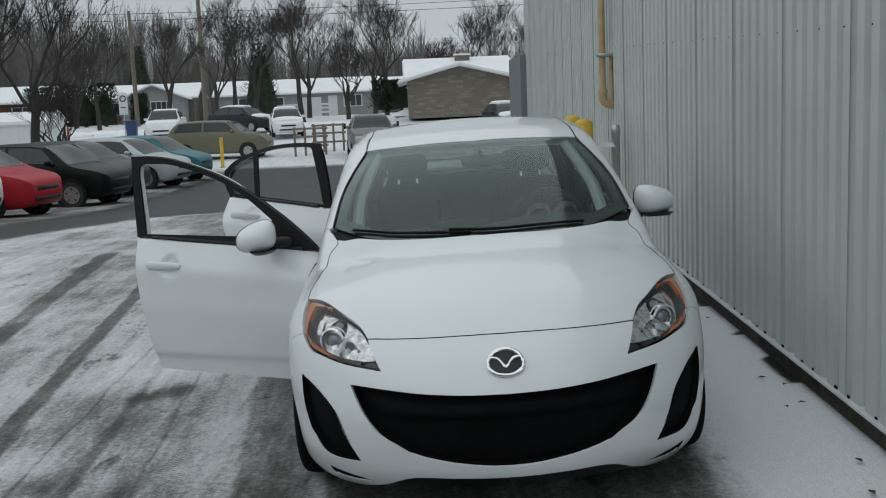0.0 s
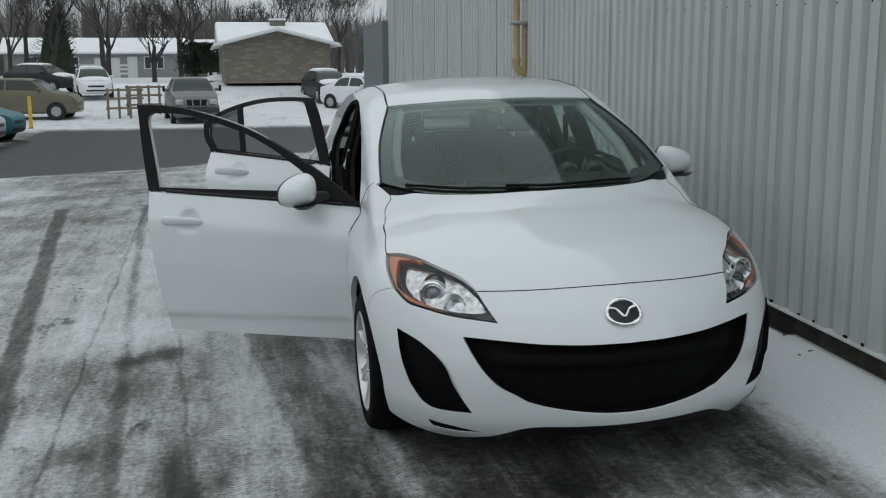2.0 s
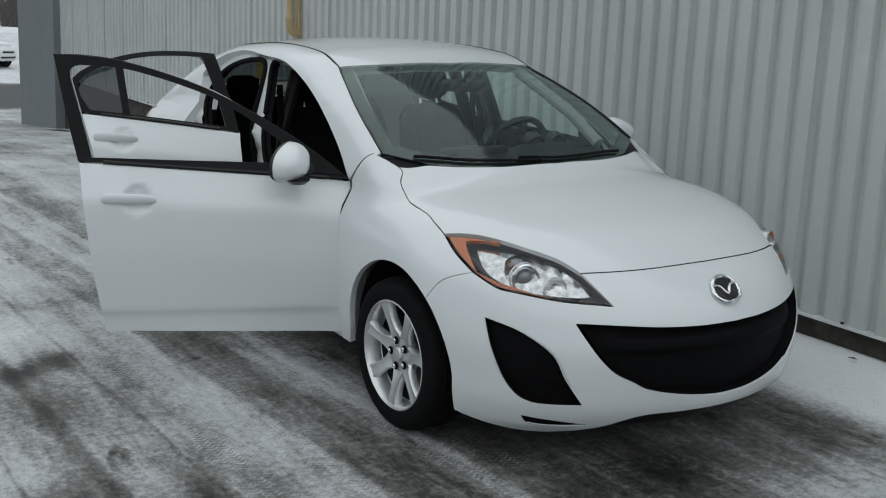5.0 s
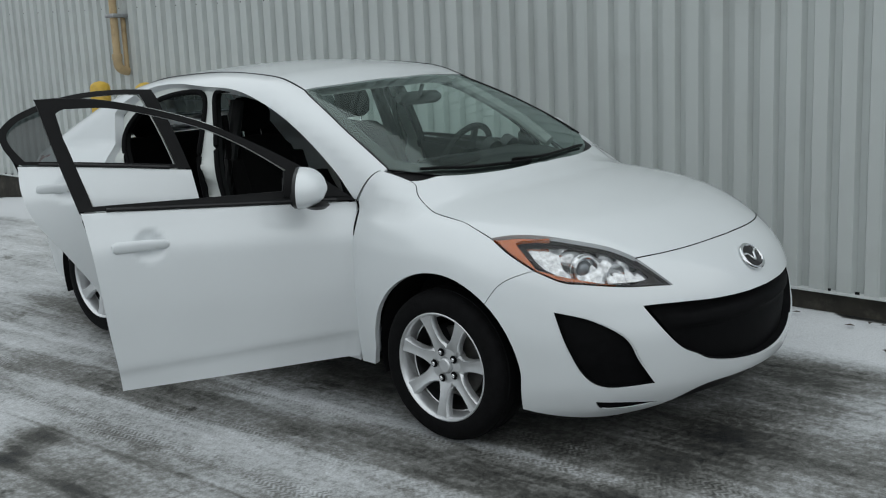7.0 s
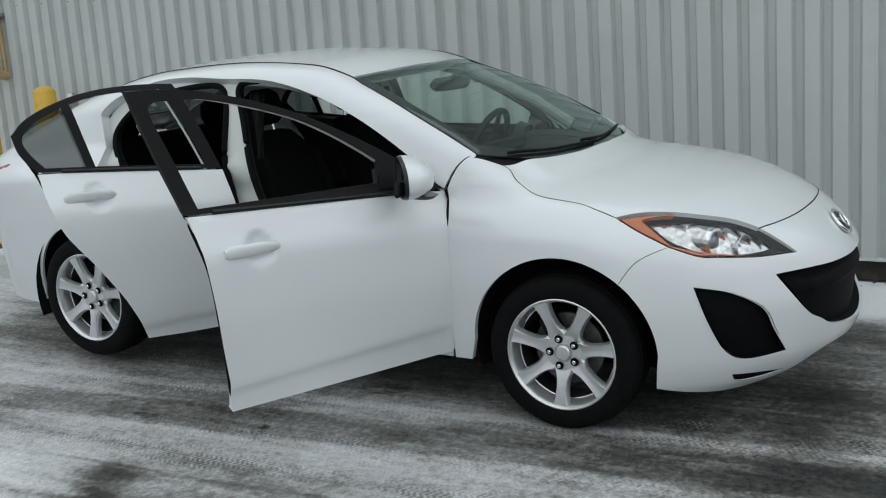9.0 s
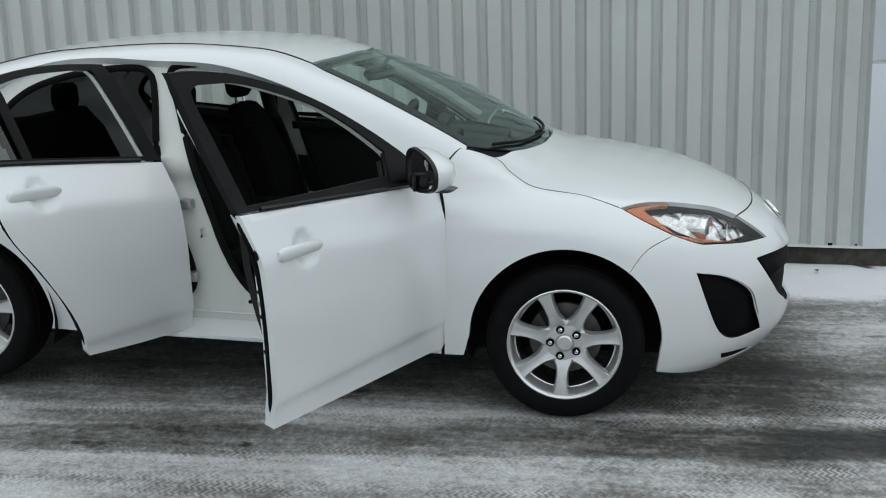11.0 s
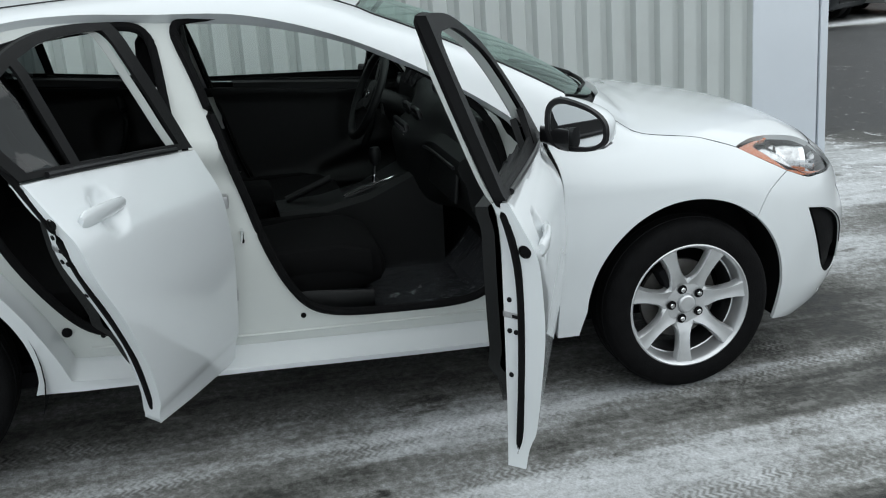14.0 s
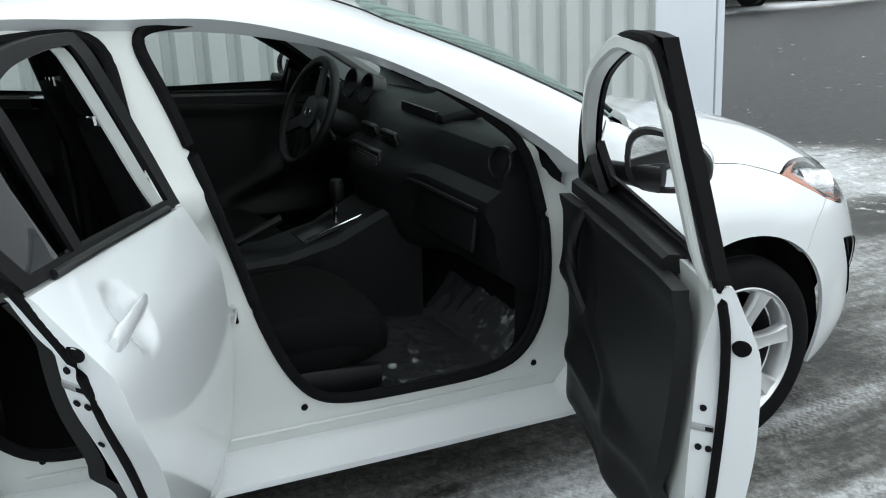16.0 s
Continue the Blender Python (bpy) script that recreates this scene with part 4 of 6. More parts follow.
# headlamps
LAMP = outline(LAMP_TOP[::-1], LAMP_TIP, LAMP_LOW, LAMP_BACK, step=.015)
AMBER_ZONE = outline([LAMP_TOP[-1], (.712, -.275, .823), (.655, -.365, .811)], [(.655, -.365, .811), (.700, -.312, .806), (.733, -.268, .801)], [(.733, -.268, .801), (.757, -.325, .768), (.773, -.385, .722), LAMP_BACK[0]], LAMP_BACK, step=.015)
for s in (-1, 1):
    lamp = panel("headlight", LAMP, LAMP_DARK, car, "clear headlight with chrome reflectors and an amber corner", level=-.062, h=.02, rim=-.046, gap=.004, side=s)
    panel("amber_reflector", AMBER_ZONE, AMBER, lamp, "amber turn signal reflector", level=-.010, h=.01, rim=.016, gap=.005, side=s)
    lo = outline([(.775, -.37, .722), (.745, -.46, .688), (.69, -.535, .674), (.62, -.62, .662)], [(.62, -.62, .662), (.68, -.53, .677), (.73, -.455, .696), (.775, -.37, .722)], step=.015)
    panel("amber_strip", lo, AMBER, lamp, "amber lower strip", level=-.012, h=.015, rim=.03, gap=0, side=s)
    for (cx, cy, cz, r, kind) in ((.645, -.508, .727, .054, "projector"), (.575, -.590, .703, .043, "bowl")):
        q, n = skin([(cx, cy, cz)], side=s)
        ax = (Vector((s * .35, -.93, .05))).normalized()
        m = Matrix.Translation(Vector(q[0]) - Vector(n[0]) * (.040 if kind == 'projector' else .046)) @ ax.to_track_quat("Z", "Y").to_matrix().to_4x4()
        if kind == "projector":
            lathe("projector_ring", [(r, .0), (r * .98, .024), (r * .86, .026), (r * .74, .008), (r * .66, .004), (r * .62, .012), (r * .58, .0)], 32, m, CHROME, lamp)
            lathe("projector_barrel", [(r * 1.22, -.075), (r * 1.12, -.03), (r * 1.04, -.012), (r * 1.04, .004), (r, .006)], 32, m, REFLECTOR, lamp)
            lathe("projector_lens", [(r * .58, .004), (r * .5, .014), (r * .3, .022), (0, .025)], 24, m, mat("projector_glass" + str(s), (.18, .2, .22), .05, metal=.6, coat=.6), lamp)
        else:
            lathe("reflector_bowl", [(r, .026), (r * .97, .027), (r * .75, .008), (r * .45, -.006), (r * .2, -.012), (0, -.012)], 28, m, REFLECTOR, lamp)
            lathe("bulb", [(r * .2, -.012), (r * .2, .004), (r * .1, .012), (0, .014)], 12, m, CHROME, lamp)
    fil = outline([(.742, -.285, .798), (.672, -.400, .804), (.585, -.53, .778), (.528, -.625, .728)], [(.528, -.625, .728), (.50, -.68, .675), (.62, -.60, .672), (.71, -.50, .688), (.762, -.39, .728), (.742, -.285, .798)], step=.015)
    panel("reflector", fil, REFLECTOR, lamp, "faceted chrome reflector", h=.008, rim=.02, gap=0, side=s,
          level=lambda x, y, z: -.050 + .0035 * np.abs(np.sin(np.asarray(x) * 70 + z * 40)) + .0030 * np.abs(np.sin(z * 95 - np.asarray(y) * 40)))
    lens = panel("lens", LAMP, LENS, lamp, "clear plastic lens", level=.0005, h=.03, rim=0, gap=.002, side=s)
    lens.visible_shadow = False

# dark shut lines round the hood, and the bumper's seam
def shut_line(pts, way, r, sides=(-1, 1)):
    for s in sides:
        p, n = skin(spl(pts, .03), way, side=s)
        if way == "top":
            p, n = p * [s, 1, 1], n * [s, 1, 1]
        tube("shut_line", [Vector(a) - Vector(b) * (r * .45) for a, b in zip(p, n)], r, RUBBER, car, segs=6)


shut_line(HOOD_FRONT, "side", .0032)
shut_line(HOOD_SIDE, "side", .0019)
shut_line([(.700, .43, 1.004), (.74, .485, .95), tuple(yz([DOOR_FRONT_EDGE[0]])[0])], "side", .0010)

# badge: an oval chrome ring with a winged stroke, left unlettered
q, n = skin([(0, -.845, .668)])
bz = Vector(n[0])
bm_at = Matrix.Translation(Vector(q[0]) + bz * .004) @ Matrix((Vector((1, 0, 0)), bz.cross(Vector((1, 0, 0))), bz)).transposed().to_4x4()
BADGE_BLACK = mat('badge_black', (.006, .006, .007), .4, vary=.1)
badge = part("badge", (lambda b: (put_lathe(b, [(0, .002), (.9, .002), (.95, .0), (0, -.002)], 32, bm_at @ Matrix.Diagonal((.066, .054, 1, 1))), b)[1])(bmesh.new()), BADGE_BLACK, car, "chrome oval badge on a black ground")
tube("badge_ring", [bm_at @ Vector((.064 * math.cos(a), .052 * math.sin(a) - .003 * math.cos(2 * a), .003)) for a in np.linspace(0, 2 * math.pi, 56, endpoint=False)], .0072, CHROME, badge, closed=True)
tube("badge_wing", [bm_at @ Vector((x, .017 - .034 * math.exp(-(x / .019) ** 2) + .003 * abs(x) / .04, .005)) for x in np.linspace(-.056, .056, 27)], .0055, CHROME, badge)

# underbody, and a solid block added in the engine bay to stop light
box("floor_pan", 1.36, 2.7, .05, pose(0, 1.75, .275), DARK, car, "dark underbody")
box("engine_bay_block", 1.14, 1.0, .42, pose(0, -.17, .47), DARK, car, "dark filler block in the engine bay", bevel=.08)
box("firewall", 1.34, .05, .6, pose(0, .42, .60), DARK, car)
for s in (-1, 1):
    for ax in (AXLE_F, AXLE_R):
        bm = bmesh.new()
        rr = [[(s * xx, ax + .385 * math.cos(a), (.312 if ax < 1 else .337) + .385 * math.sin(a)) for a in np.radians(np.linspace(-18, 198, 28))] for xx in ((.80, .76, .60) if ax < 1 else (.845, .80, .60))]
        put_loft(bm, rr, closed_ring=False)
        bm.faces.new([bm.verts.new((s * .60, ax + .385 * math.cos(a), (.312 if ax < 1 else .337) + .385 * math.sin(a))) for a in np.radians(np.linspace(-18, 198, 28))])
        part("wheel_liner", bm, DARK, car, "dark wheel-arch liner")


# wheels
BARREL = mat('wheel_barrel', (.035, .035, .037), .5, metal=.5, vary=.3, scale=20)
DISC = mat('brake_disc', (.12, .115, .11), .5, metal=.6, vary=.3, scale=20)


def wheel(x, y, z, s):
    m = Matrix.Translation((x, y, z)) @ Matrix.Rotation(radians(90 * s), 4, 'Y')
    # local z points outwards; widths from the wheel's middle
    tyre = [(.212, .095), (.222, .101), (.245, .104), (.272, .103), (.286, .096), (.295, .086), (.300, .07), (.3025, .04), (.303, .0), (.3025, -.04), (.300, -.07), (.292, -.09), (.27, -.102), (.22, -.1), (.212, -.09)]
    w = lathe("wheel", tyre, 72, m, RUBBER, car, "black tyre on a silver seven-spoke alloy wheel")
    bm = bmesh.new()
    for k in range(3):
        put_lathe(bm, [(.3045, -.052 + k * .046), (.3045, -.052 + k * .046 + .012), (.301, -.052 + k * .046 + .014), (.301, -.052 + k * .046 - .002)], 72, m, close=True)
    part("tread_rib", bm, RUBBER, w)
    lathe("rim", [(.2185, .094), (.2195, .099), (.215, .101), (.209, .096), (.204, .085), (.201, .072), (.196, .052), (.194, .036), (.190, .034)], 64, m, ALLOY, w, "silver alloy rim")
    lathe("barrel", [(.192, .034), (.187, .02), (.185, -.06), (.2, -.09), (.2125, -.09)], 48, m, BARREL, w, "dull grey wheel barrel")
    lathe("brake_disc", [(0, .012), (.06, .014), (.065, .004), (.14, .004), (.142, -.01), (0, -.012)], 40, m, DISC, w, "grey steel brake disc")
    box("brake_caliper", .08, .06, .13, m @ pose(.10, .06, .0, 0, 0, 30), DARK, w, bevel=.012)
    lathe("hub", [(.086, .030), (.084, .058), (.076, .0655), (.036, .068), (.032, .064), (.030, .075), (.025, .079), (0, .080)], 40, m, ALLOY, w)
    for k in range(7):
        a = 2 * math.pi * k / 7 + math.pi - .06
        rings = []
        for r, wd, top in ((.05, .084, .064), (.078, .076, .070), (.092, .060, .0745), (.112, .049, .079), (.14, .047, .084), (.168, .051, .088), (.19, .059, .091), (.208, .070, .093)):
            rings.append([m @ Vector((r * math.cos(a) - t * math.sin(a), r * math.sin(a) + t * math.cos(a), z)) for t, z in
                          ((-wd * .52, top - .030), (-wd * .50, top - .010), (-wd * .38, top), (-wd * .1, top - .003), (wd * .1, top - .003), (wd * .38, top), (wd * .50, top - .010), (wd * .52, top - .030))])
        loft("spoke", rings, ALLOY, w)
    for k in range(5):
        a = 2 * math.pi * k / 5 + math.pi / 2
        mm = m @ Matrix.Translation((.055 * math.cos(a), .055 * math.sin(a), .0672))
        lathe("lug_recess", [(.0165, .004), (.016, .0055), (.0130, .001), (0, .0005)], 16, mm, DARK, w)
        lathe("lug_nut", [(.009, .0), (.009, .012), (.006, .015), (0, .0155)], 6, mm, CHROME, w)
    return w


for s in (-1, 1):
    wheel(s * .768, AXLE_F, HUB_F, s)
    wheel(s * .768, AXLE_R, HUB_R, s)


# doors
def cup(hy, hz):
    def f(x, y, z):
        r = np.hypot(y - hy + .028, (z - hz) * 1.08) / .066
        k = np.clip((1.1 - r) / .75, 0, 1)
        return -.020 * k * k * (3 - 2 * k)
    return f


def lower_fold(y, z):
    return -.012 / (1 + np.exp((z - .365) / .008)) * np.clip((y - .5) * 8, 0, 1)


def make_door(kind, s, hinge, angle):
    fr = kind == "front"
    edge = outline(*( [yz(DOOR_FRONT_EDGE), yz(DOOR_BOTTOM), yz(DOOR_MID[::-1]), yz(BELT_F[::-1])] if fr else [yz(DOOR_MID), yz(REAR_BOTTOM), yz(REAR_EDGE), yz(BELT_R[::-1])]))
    if fr:
        hy, hz = 1.405, .842
        around = (lambda q: yz(q, 0.0, flank)) if s < 0 else yz
        glass = outline(yz([(.83, .980), (1.2, .990), (1.552, 1.000)]), yz([(1.552, 1.000), (1.582, 1.19), (1.600, 1.285), (1.590, 1.312), (1.565, 1.322)]), yz([(1.565, 1.322), (1.42, 1.320), (1.15, 1.249), (.97, 1.167), (.80, 1.060)]), yz([(.80, 1.060), (.83, .980)]))
        inner_path = [(1.545, .965), (1.560, 1.03), (1.587, 1.19), (1.605, 1.285), (1.592, 1.320), (1.55, 1.328), (1.42, 1.326), (1.15, 1.255), (.97, 1.172), (.80, 1.062), (.74, .995)]
        rear_bar, head = [(1.605, .985), (1.632, 1.17), (1.66, 1.362)], FRAME_F
        if s < 0:
            glass = outline(around([(.83, .980), (1.2, .990), (1.556, 1.000)]), around([(1.556, 1.000), (1.605, 1.19), (1.638, 1.312), (1.632, 1.346), (1.60, 1.357)]), around([(1.60, 1.357), (1.42, 1.344), (1.15, 1.265), (.97, 1.176), (.80, 1.060)]), around([(.80, 1.060), (.83, .980)]))
            inner_path = [(1.545, .965), (1.564, 1.03), (1.610, 1.19), (1.643, 1.312), (1.634, 1.352), (1.585, 1.362), (1.42, 1.350), (1.15, 1.270), (.97, 1.181), (.80, 1.062), (.74, .995)]
            rear_bar, head = [(1.608, .985), (1.655, 1.17), (1.705, 1.402)], FRAME_DOOR
        frame = outline(around([(.515, .91), (1.0, .945), rear_bar[0]]), around(rear_bar), around(head[::-1]))
        holes = (glass,)
        panes = [(glass, GLASS)]
        card = outline(yz([(.60, .922), (.60, .60), (.62, .40), (.66, .34)], 0.0, inner_side), yz([(.66, .34), (1.1, .345), (1.30, .365), (1.38, .42)], 0.0, inner_side), yz([(1.38, .42), (1.46, .58), (1.52, .80), (1.54, .993)], 0.0, inner_side), yz([(1.54, .993), (1.1, .963), (.60, .922)], 0.0, inner_side))
    else:
        hy, hz = 2.195, .950
        front_glass = outline(yz([(1.672, 1.012), (2.0, 1.048), (2.14, 1.063)]), yz([(2.14, 1.063), (2.185, 1.318)]), yz([(2.185, 1.318), (2.06, 1.343), (1.9, 1.350), (1.795, 1.346)]), yz([(1.795, 1.346), (1.725, 1.17), (1.672, 1.012)]))
        inner_path = [(1.670, .99), (1.688, 1.06), (1.731, 1.19), (1.788, 1.328), (1.83, 1.349), (1.9, 1.353), (2.06, 1.346), (2.20, 1.318), (2.345, 1.266), (2.403, 1.21), (2.39, 1.14), (2.345, 1.075)]
        rear_glass = outline(yz([(2.175, 1.066), (2.335, 1.080)]), yz([(2.335, 1.080), (2.385, 1.15), (2.395, 1.205), (2.34, 1.258), (2.22, 1.308)]), yz([(2.22, 1.308), (2.175, 1.066)]))
        frame = outline(yz(BELT_R), yz([(2.37, 1.065), (2.42, 1.14), (2.435, 1.22)]), yz(REAR_FRAME[::-1]), yz([(1.735, 1.366), (1.660, 1.17), (1.605, .985)]))
        holes = (front_glass, rear_glass)
        panes = [(front_glass, GLASS), (rear_glass, DARK_GLASS)]
        card = outline(yz([(1.70, 1.002), (1.68, .80), (1.64, .55), (1.62, .38)], 0.0, inner_side), yz([(1.62, .38), (1.8, .37), (1.96, .39)], 0.0, inner_side), yz([(1.96, .39), (2.05, .52), (2.15, .70), (2.25, .88), (2.29, 1.062)], 0.0, inner_side), yz([(2.29, 1.062), (2.0, 1.036), (1.70, 1.002)], 0.0, inner_side))
    cupf = cup(hy, hz)
    lv = lambda x, y, z: cupf(x, y, z) + lower_fold(y, z)
    o = Vector((s * hinge[0], hinge[1], 0))
    kw = dict(side=s, origin=o)
    depth = lambda p: max(.012, abs(p[0]) - float(inner_x(p[1], p[2])))
    slant = lambda p: .055 * min(1.0, max(0.0, (depth(p) - .035) / .06))
    door = panel("door", edge, PAINT, car, ("open" if angle else "closed") + " white " + kind + " door with a black window frame", level=lv, h=.012, rim=depth, taper=slant, gap=.003, straight=True, **kw)
    door.matrix_local = Matrix.Translation(o) @ Matrix.Rotation(radians(-s * angle), 4, 'Z')
    panel("window_frame", frame, TRIM, door, "satin black window frame", level=.001, holes=holes, h=.03, rim=.024 if fr else .012, hole_rim=.009, gap=.002, straight=True, shape=flank if fr and s < 0 else form, **kw)
    ip = spl(yz(inner_path, -.030, flank), .03)
    mid_y = sum(p[1] for p in ip) / len(ip)
    rings = []
    for i, p in enumerate(ip):
        t = np.array(ip[min(i + 1, len(ip) - 1)]) - np.array(ip[max(i - 1, 0)])
        w_ = np.array([0, -t[2], t[1]]) / max(np.hypot(t[1], t[2]), 1e-6)
        w_ = w_ if w_ @ (np.array(p) - [p[0], mid_y, 1.05]) > 0 else -w_
        wide = (.036 if p[1] > 1.55 and p[2] < 1.31 else .022) if fr else .004
        rings.append([(s * (p[0] + a_) - o.x, p[1] + b_ * w_[1] - o.y, p[2] + b_ * w_[2]) for a_, b_ in ((.020, -.004), (-.004, -.006), (-.011, -.001), (-.011, wide - .006), (-.006, wide), (.002, wide))])
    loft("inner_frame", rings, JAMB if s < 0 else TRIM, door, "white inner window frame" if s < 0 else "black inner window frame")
    for q, m_ in panes[1 if s < 0 else 0:]:   # the drop glasses of the open doors are wound down
        g = panel("window_pane", q, m_, door, level=-.018, h=.06, rim=0, gap=-.01, **kw)
        g.visible_shadow = False
    bl = spl(BELT_F if fr else BELT_R, .04)
    cap = []
    for y, z in (bl[3:-5] if fr else bl[3:-4]):
        xo, xi = float(pane_x(y, z)) - .016, float(inner_x(y, z)) - .030
        cap.append([(s * x - o.x, y - o.y, z + dz) for x, dz in ((xo, -.03), (xo, .0), (xo - .012, .004), (xi + .012, .006), (xi, -.002), (xi, -.03))])
    loft("belt_cap", cap, DASH, door, "black padded sill under the window")
    b, _ = skin(spl(yz(BELT_F if fr else BELT_R), .05), side=s)
    tube("belt_moulding", [Vector(p) + Vector((s * .001, 0, .006)) - o for p in b[2:-2]], .008, GLOSS_BLACK, door, segs=8)
    # inner sheet, trim card and seal
    e3 = np.array(edge)
    fold = np.array([slant(p) + .003 for p in e3])[:, None]
    low = yz(inset(e3[:, 1:], fold), 0.0, inner_side)
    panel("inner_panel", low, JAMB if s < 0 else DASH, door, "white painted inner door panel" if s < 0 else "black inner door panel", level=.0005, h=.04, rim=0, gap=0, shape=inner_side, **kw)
    y0 = .60 if fr else 1.66
    ridge_z = lambda y: .665 - .15 * np.clip((y - y0 - .22) / .35, 0, 1) + (.0 if fr else .06)

    def card_level(x, y, z):
        y, z = np.asarray(y), np.asarray(z)
        out_ = .034 + .016 * np.exp(-((z - ridge_z(y)) / .035) ** 2) + .010 * np.tanh((z - ridge_z(y)) / .03)
        out_ = out_ + .012 * np.exp(-((z - BELT(y) + .03) / .03) ** 2)
        hole_ = np.exp(-(((y - y0 - .30) / .20) ** 4 + ((z - .415) / .055) ** 4))
        well = np.exp(-(((y - y0 - .27) / .075) ** 4 + ((z - .78) / .10) ** 4))
        pocket = ease(y0 - .02, y0 + .16, y) * ease(y0 + .80, y0 + .50, y) * ease(.57, .49, z) * ease(.335, .37, z) if fr else 0
        return -(out_ + .045 * pocket - .030 * hole_ - .022 * well)
    panel("trim_card", card, DASH, door, "black plastic door trim card", level=card_level, h=.013, rim=-.03, gap=0, shape=inner_side, straight=True, **kw)
    hx = float(inner_x(y0 + .27, .8)) - .045
    tube("grab_handle", [(s * (hx - .030 * math.sin(math.pi * t)) - o.x, y0 + .235 - .03 * math.sin(math.pi * t) + .02 * t - o.y, .90 + (0 if fr else .05) - .25 * t) for t in np.linspace(0, 1, 11)], .015, DASH, door, "black grab handle")
    box("inner_handle", .014, .075, .035, Matrix.Translation((s * (float(inner_x(y0 + .13, .84)) - .026) - o.x, y0 + .13 - o.y, .845 + (0 if fr else .05))), GLOSS_BLACK, door, "black inner pull handle", bevel=.008)
    full = np.array(outline(*([yz(DOOR_FRONT_EDGE), yz(DOOR_BOTTOM), yz(DOOR_MID[::-1]), around(rear_bar), around(head[::-1])] if fr else
                              [yz(DOOR_MID), yz(REAR_BOTTOM), yz(REAR_EDGE), yz([(2.37, 1.065), (2.42, 1.14), (2.435, 1.22)]), yz(REAR_FRAME[::-1]), yz([(1.735, 1.366), (1.660, 1.17), (1.605, .985)])])))
    fd, fs = np.array([depth(p) for p in full]), np.array([max(.018, slant(p)) for p in full])
    iy = inset(full[:, 1:], (fs * .60)[:, None])
    sx_ = np.where(full[:, 2] > BELT(full[:, 1]) + .02, full[:, 0] - (.025 if fr else .018), full[:, 0] - fd * .56)
    path = np.column_stack([sx_, iy])
    for _ in range(14):
        path = (np.roll(path, 1, 0) + 2 * path + np.roll(path, -1, 0)) / 4
    tube("door_rubber", [(s * x - o.x, y - o.y, z) for x, y, z in path][::2], .0092, RUBBER, door, "black rubber seal", segs=8, closed=True)
    # the shut face: plug, latch slot and screws
    prof = np.array(spl([(0, *q) for q in (DOOR_MID if fr else REAR_EDGE)], .02))[:, 1:]

    def shut_at(z, f):
        i = int(np.argmin(np.abs(prof[:, 1] - z)))
        q, r_ = prof[max(i - 1, 0)], prof[min(i + 1, len(prof) - 1)]
        t = (r_ - q) / np.linalg.norm(r_ - q)
        nn = np.array([t[1], -t[0]])
        nn = nn if nn[0] > 0 else -nn
        X = float(yz([prof[i]])[0][0])
        dp = depth((X, prof[i][0], prof[i][1]))
        ta = slant((X, prof[i][0], prof[i][1]))
        c_ = Vector((s * (X - f * dp) - o.x, prof[i][0] - .003 - f * ta * nn[0] - o.y, prof[i][1] - f * ta * nn[1]))
        n_ = Vector((-s * ta, dp * nn[0], dp * nn[1])).normalized()
        ax = Vector((-s * dp, -ta * nn[0], -ta * nn[1])).normalized()
        return Matrix.Translation(c_ + n_ * .0005) @ Matrix((ax, n_.cross(ax), n_)).transposed().to_4x4(), c_, n_
    pz, lz = (.861, .686) if fr else (.965, .880)
    lathe("rubber_plug", [(.017, 0), (.016, .003), (.010, .0045), (.009, .002), (0, .002)], 20, shut_at(pz, .30)[0], RUBBER, door, "black rubber plug")
    m0, c0, n0 = shut_at(lz, .84)
    box("latch", .040, .015, .003, m0, STEEL, door, "steel door latch", bevel=.001)
    box("latch_slot", .014, .008, .002, shut_at(lz, .72)[0] @ pose(0, 0, .0018), DARK, door)
    for dz, f in ((.042, .84), (-.040, .86), (-.036, .70), (-.16, .84)):
        lathe("latch_screw", [(.0065, 0), (.006, .003), (0, .003)], 12, shut_at(lz + dz, f)[0], DARK, door)
    # outer handle
    hp, hn = skin(yz([(hy - .098, hz - .001), (hy - .085, hz), (hy - .03, hz + .002), (hy + .06, hz + .004), (hy + .098, hz + .005), (hy + .110, hz + .005)]), side=s)
    rings = []
    for i, (p, n_) in enumerate(zip(hp, hn)):
        out_ = (.000, .004, .011, .012, .007, .002)[i]
        rr = (.010, .017, .020, .022, .022, .013)[i]
        c = Vector(p) + Vector(n_) * out_ - o
        rings.append([c + Vector(n_) * (.012 * math.cos(a)) + Vector((0, 0, 1)) * (rr * math.sin(a)) for a in np.linspace(0, 2 * math.pi, 14, endpoint=False)])
    loft("door_handle", rings, PAINT, door, "white pull handle")
    if fr:
        c = Vector((-.932, .768, 1.000)) if s < 0 else Vector((.893, .690, 1.022))
        tw = Matrix.Translation(c) @ Matrix.Rotation(radians(-27 if s < 0 else 24), 4, 'Z') @ Matrix.Translation(-c)
        # tall at the inner end, drawn in towards the outer tip
        q_ = lambda pts: [tw @ Vector((v[0], v[1], c.z + (v[2] - c.z) * (1 - .20 * s * (v[0] - c.x) / .095) - .010 * s * (v[0] - c.x) / .095)) - o for v in pts]
        rings = []
        for t in np.linspace(0, 1, 9):
            k = math.sqrt(max(0, 1 - (1 - t) ** 2.2)) if t < 1 else 1
            k = max(k, .12)
            rings.append(q_(ring(c.x + s * .012 * (1 - t), c.y - .072 + .112 * t, c.z + .006 * (1 - t), .104 * k, .074 * k, 2.7, 28)))
        loft("mirror_shell", rings, PAINT, door, "white door mirror shell")
        bm = bmesh.new()
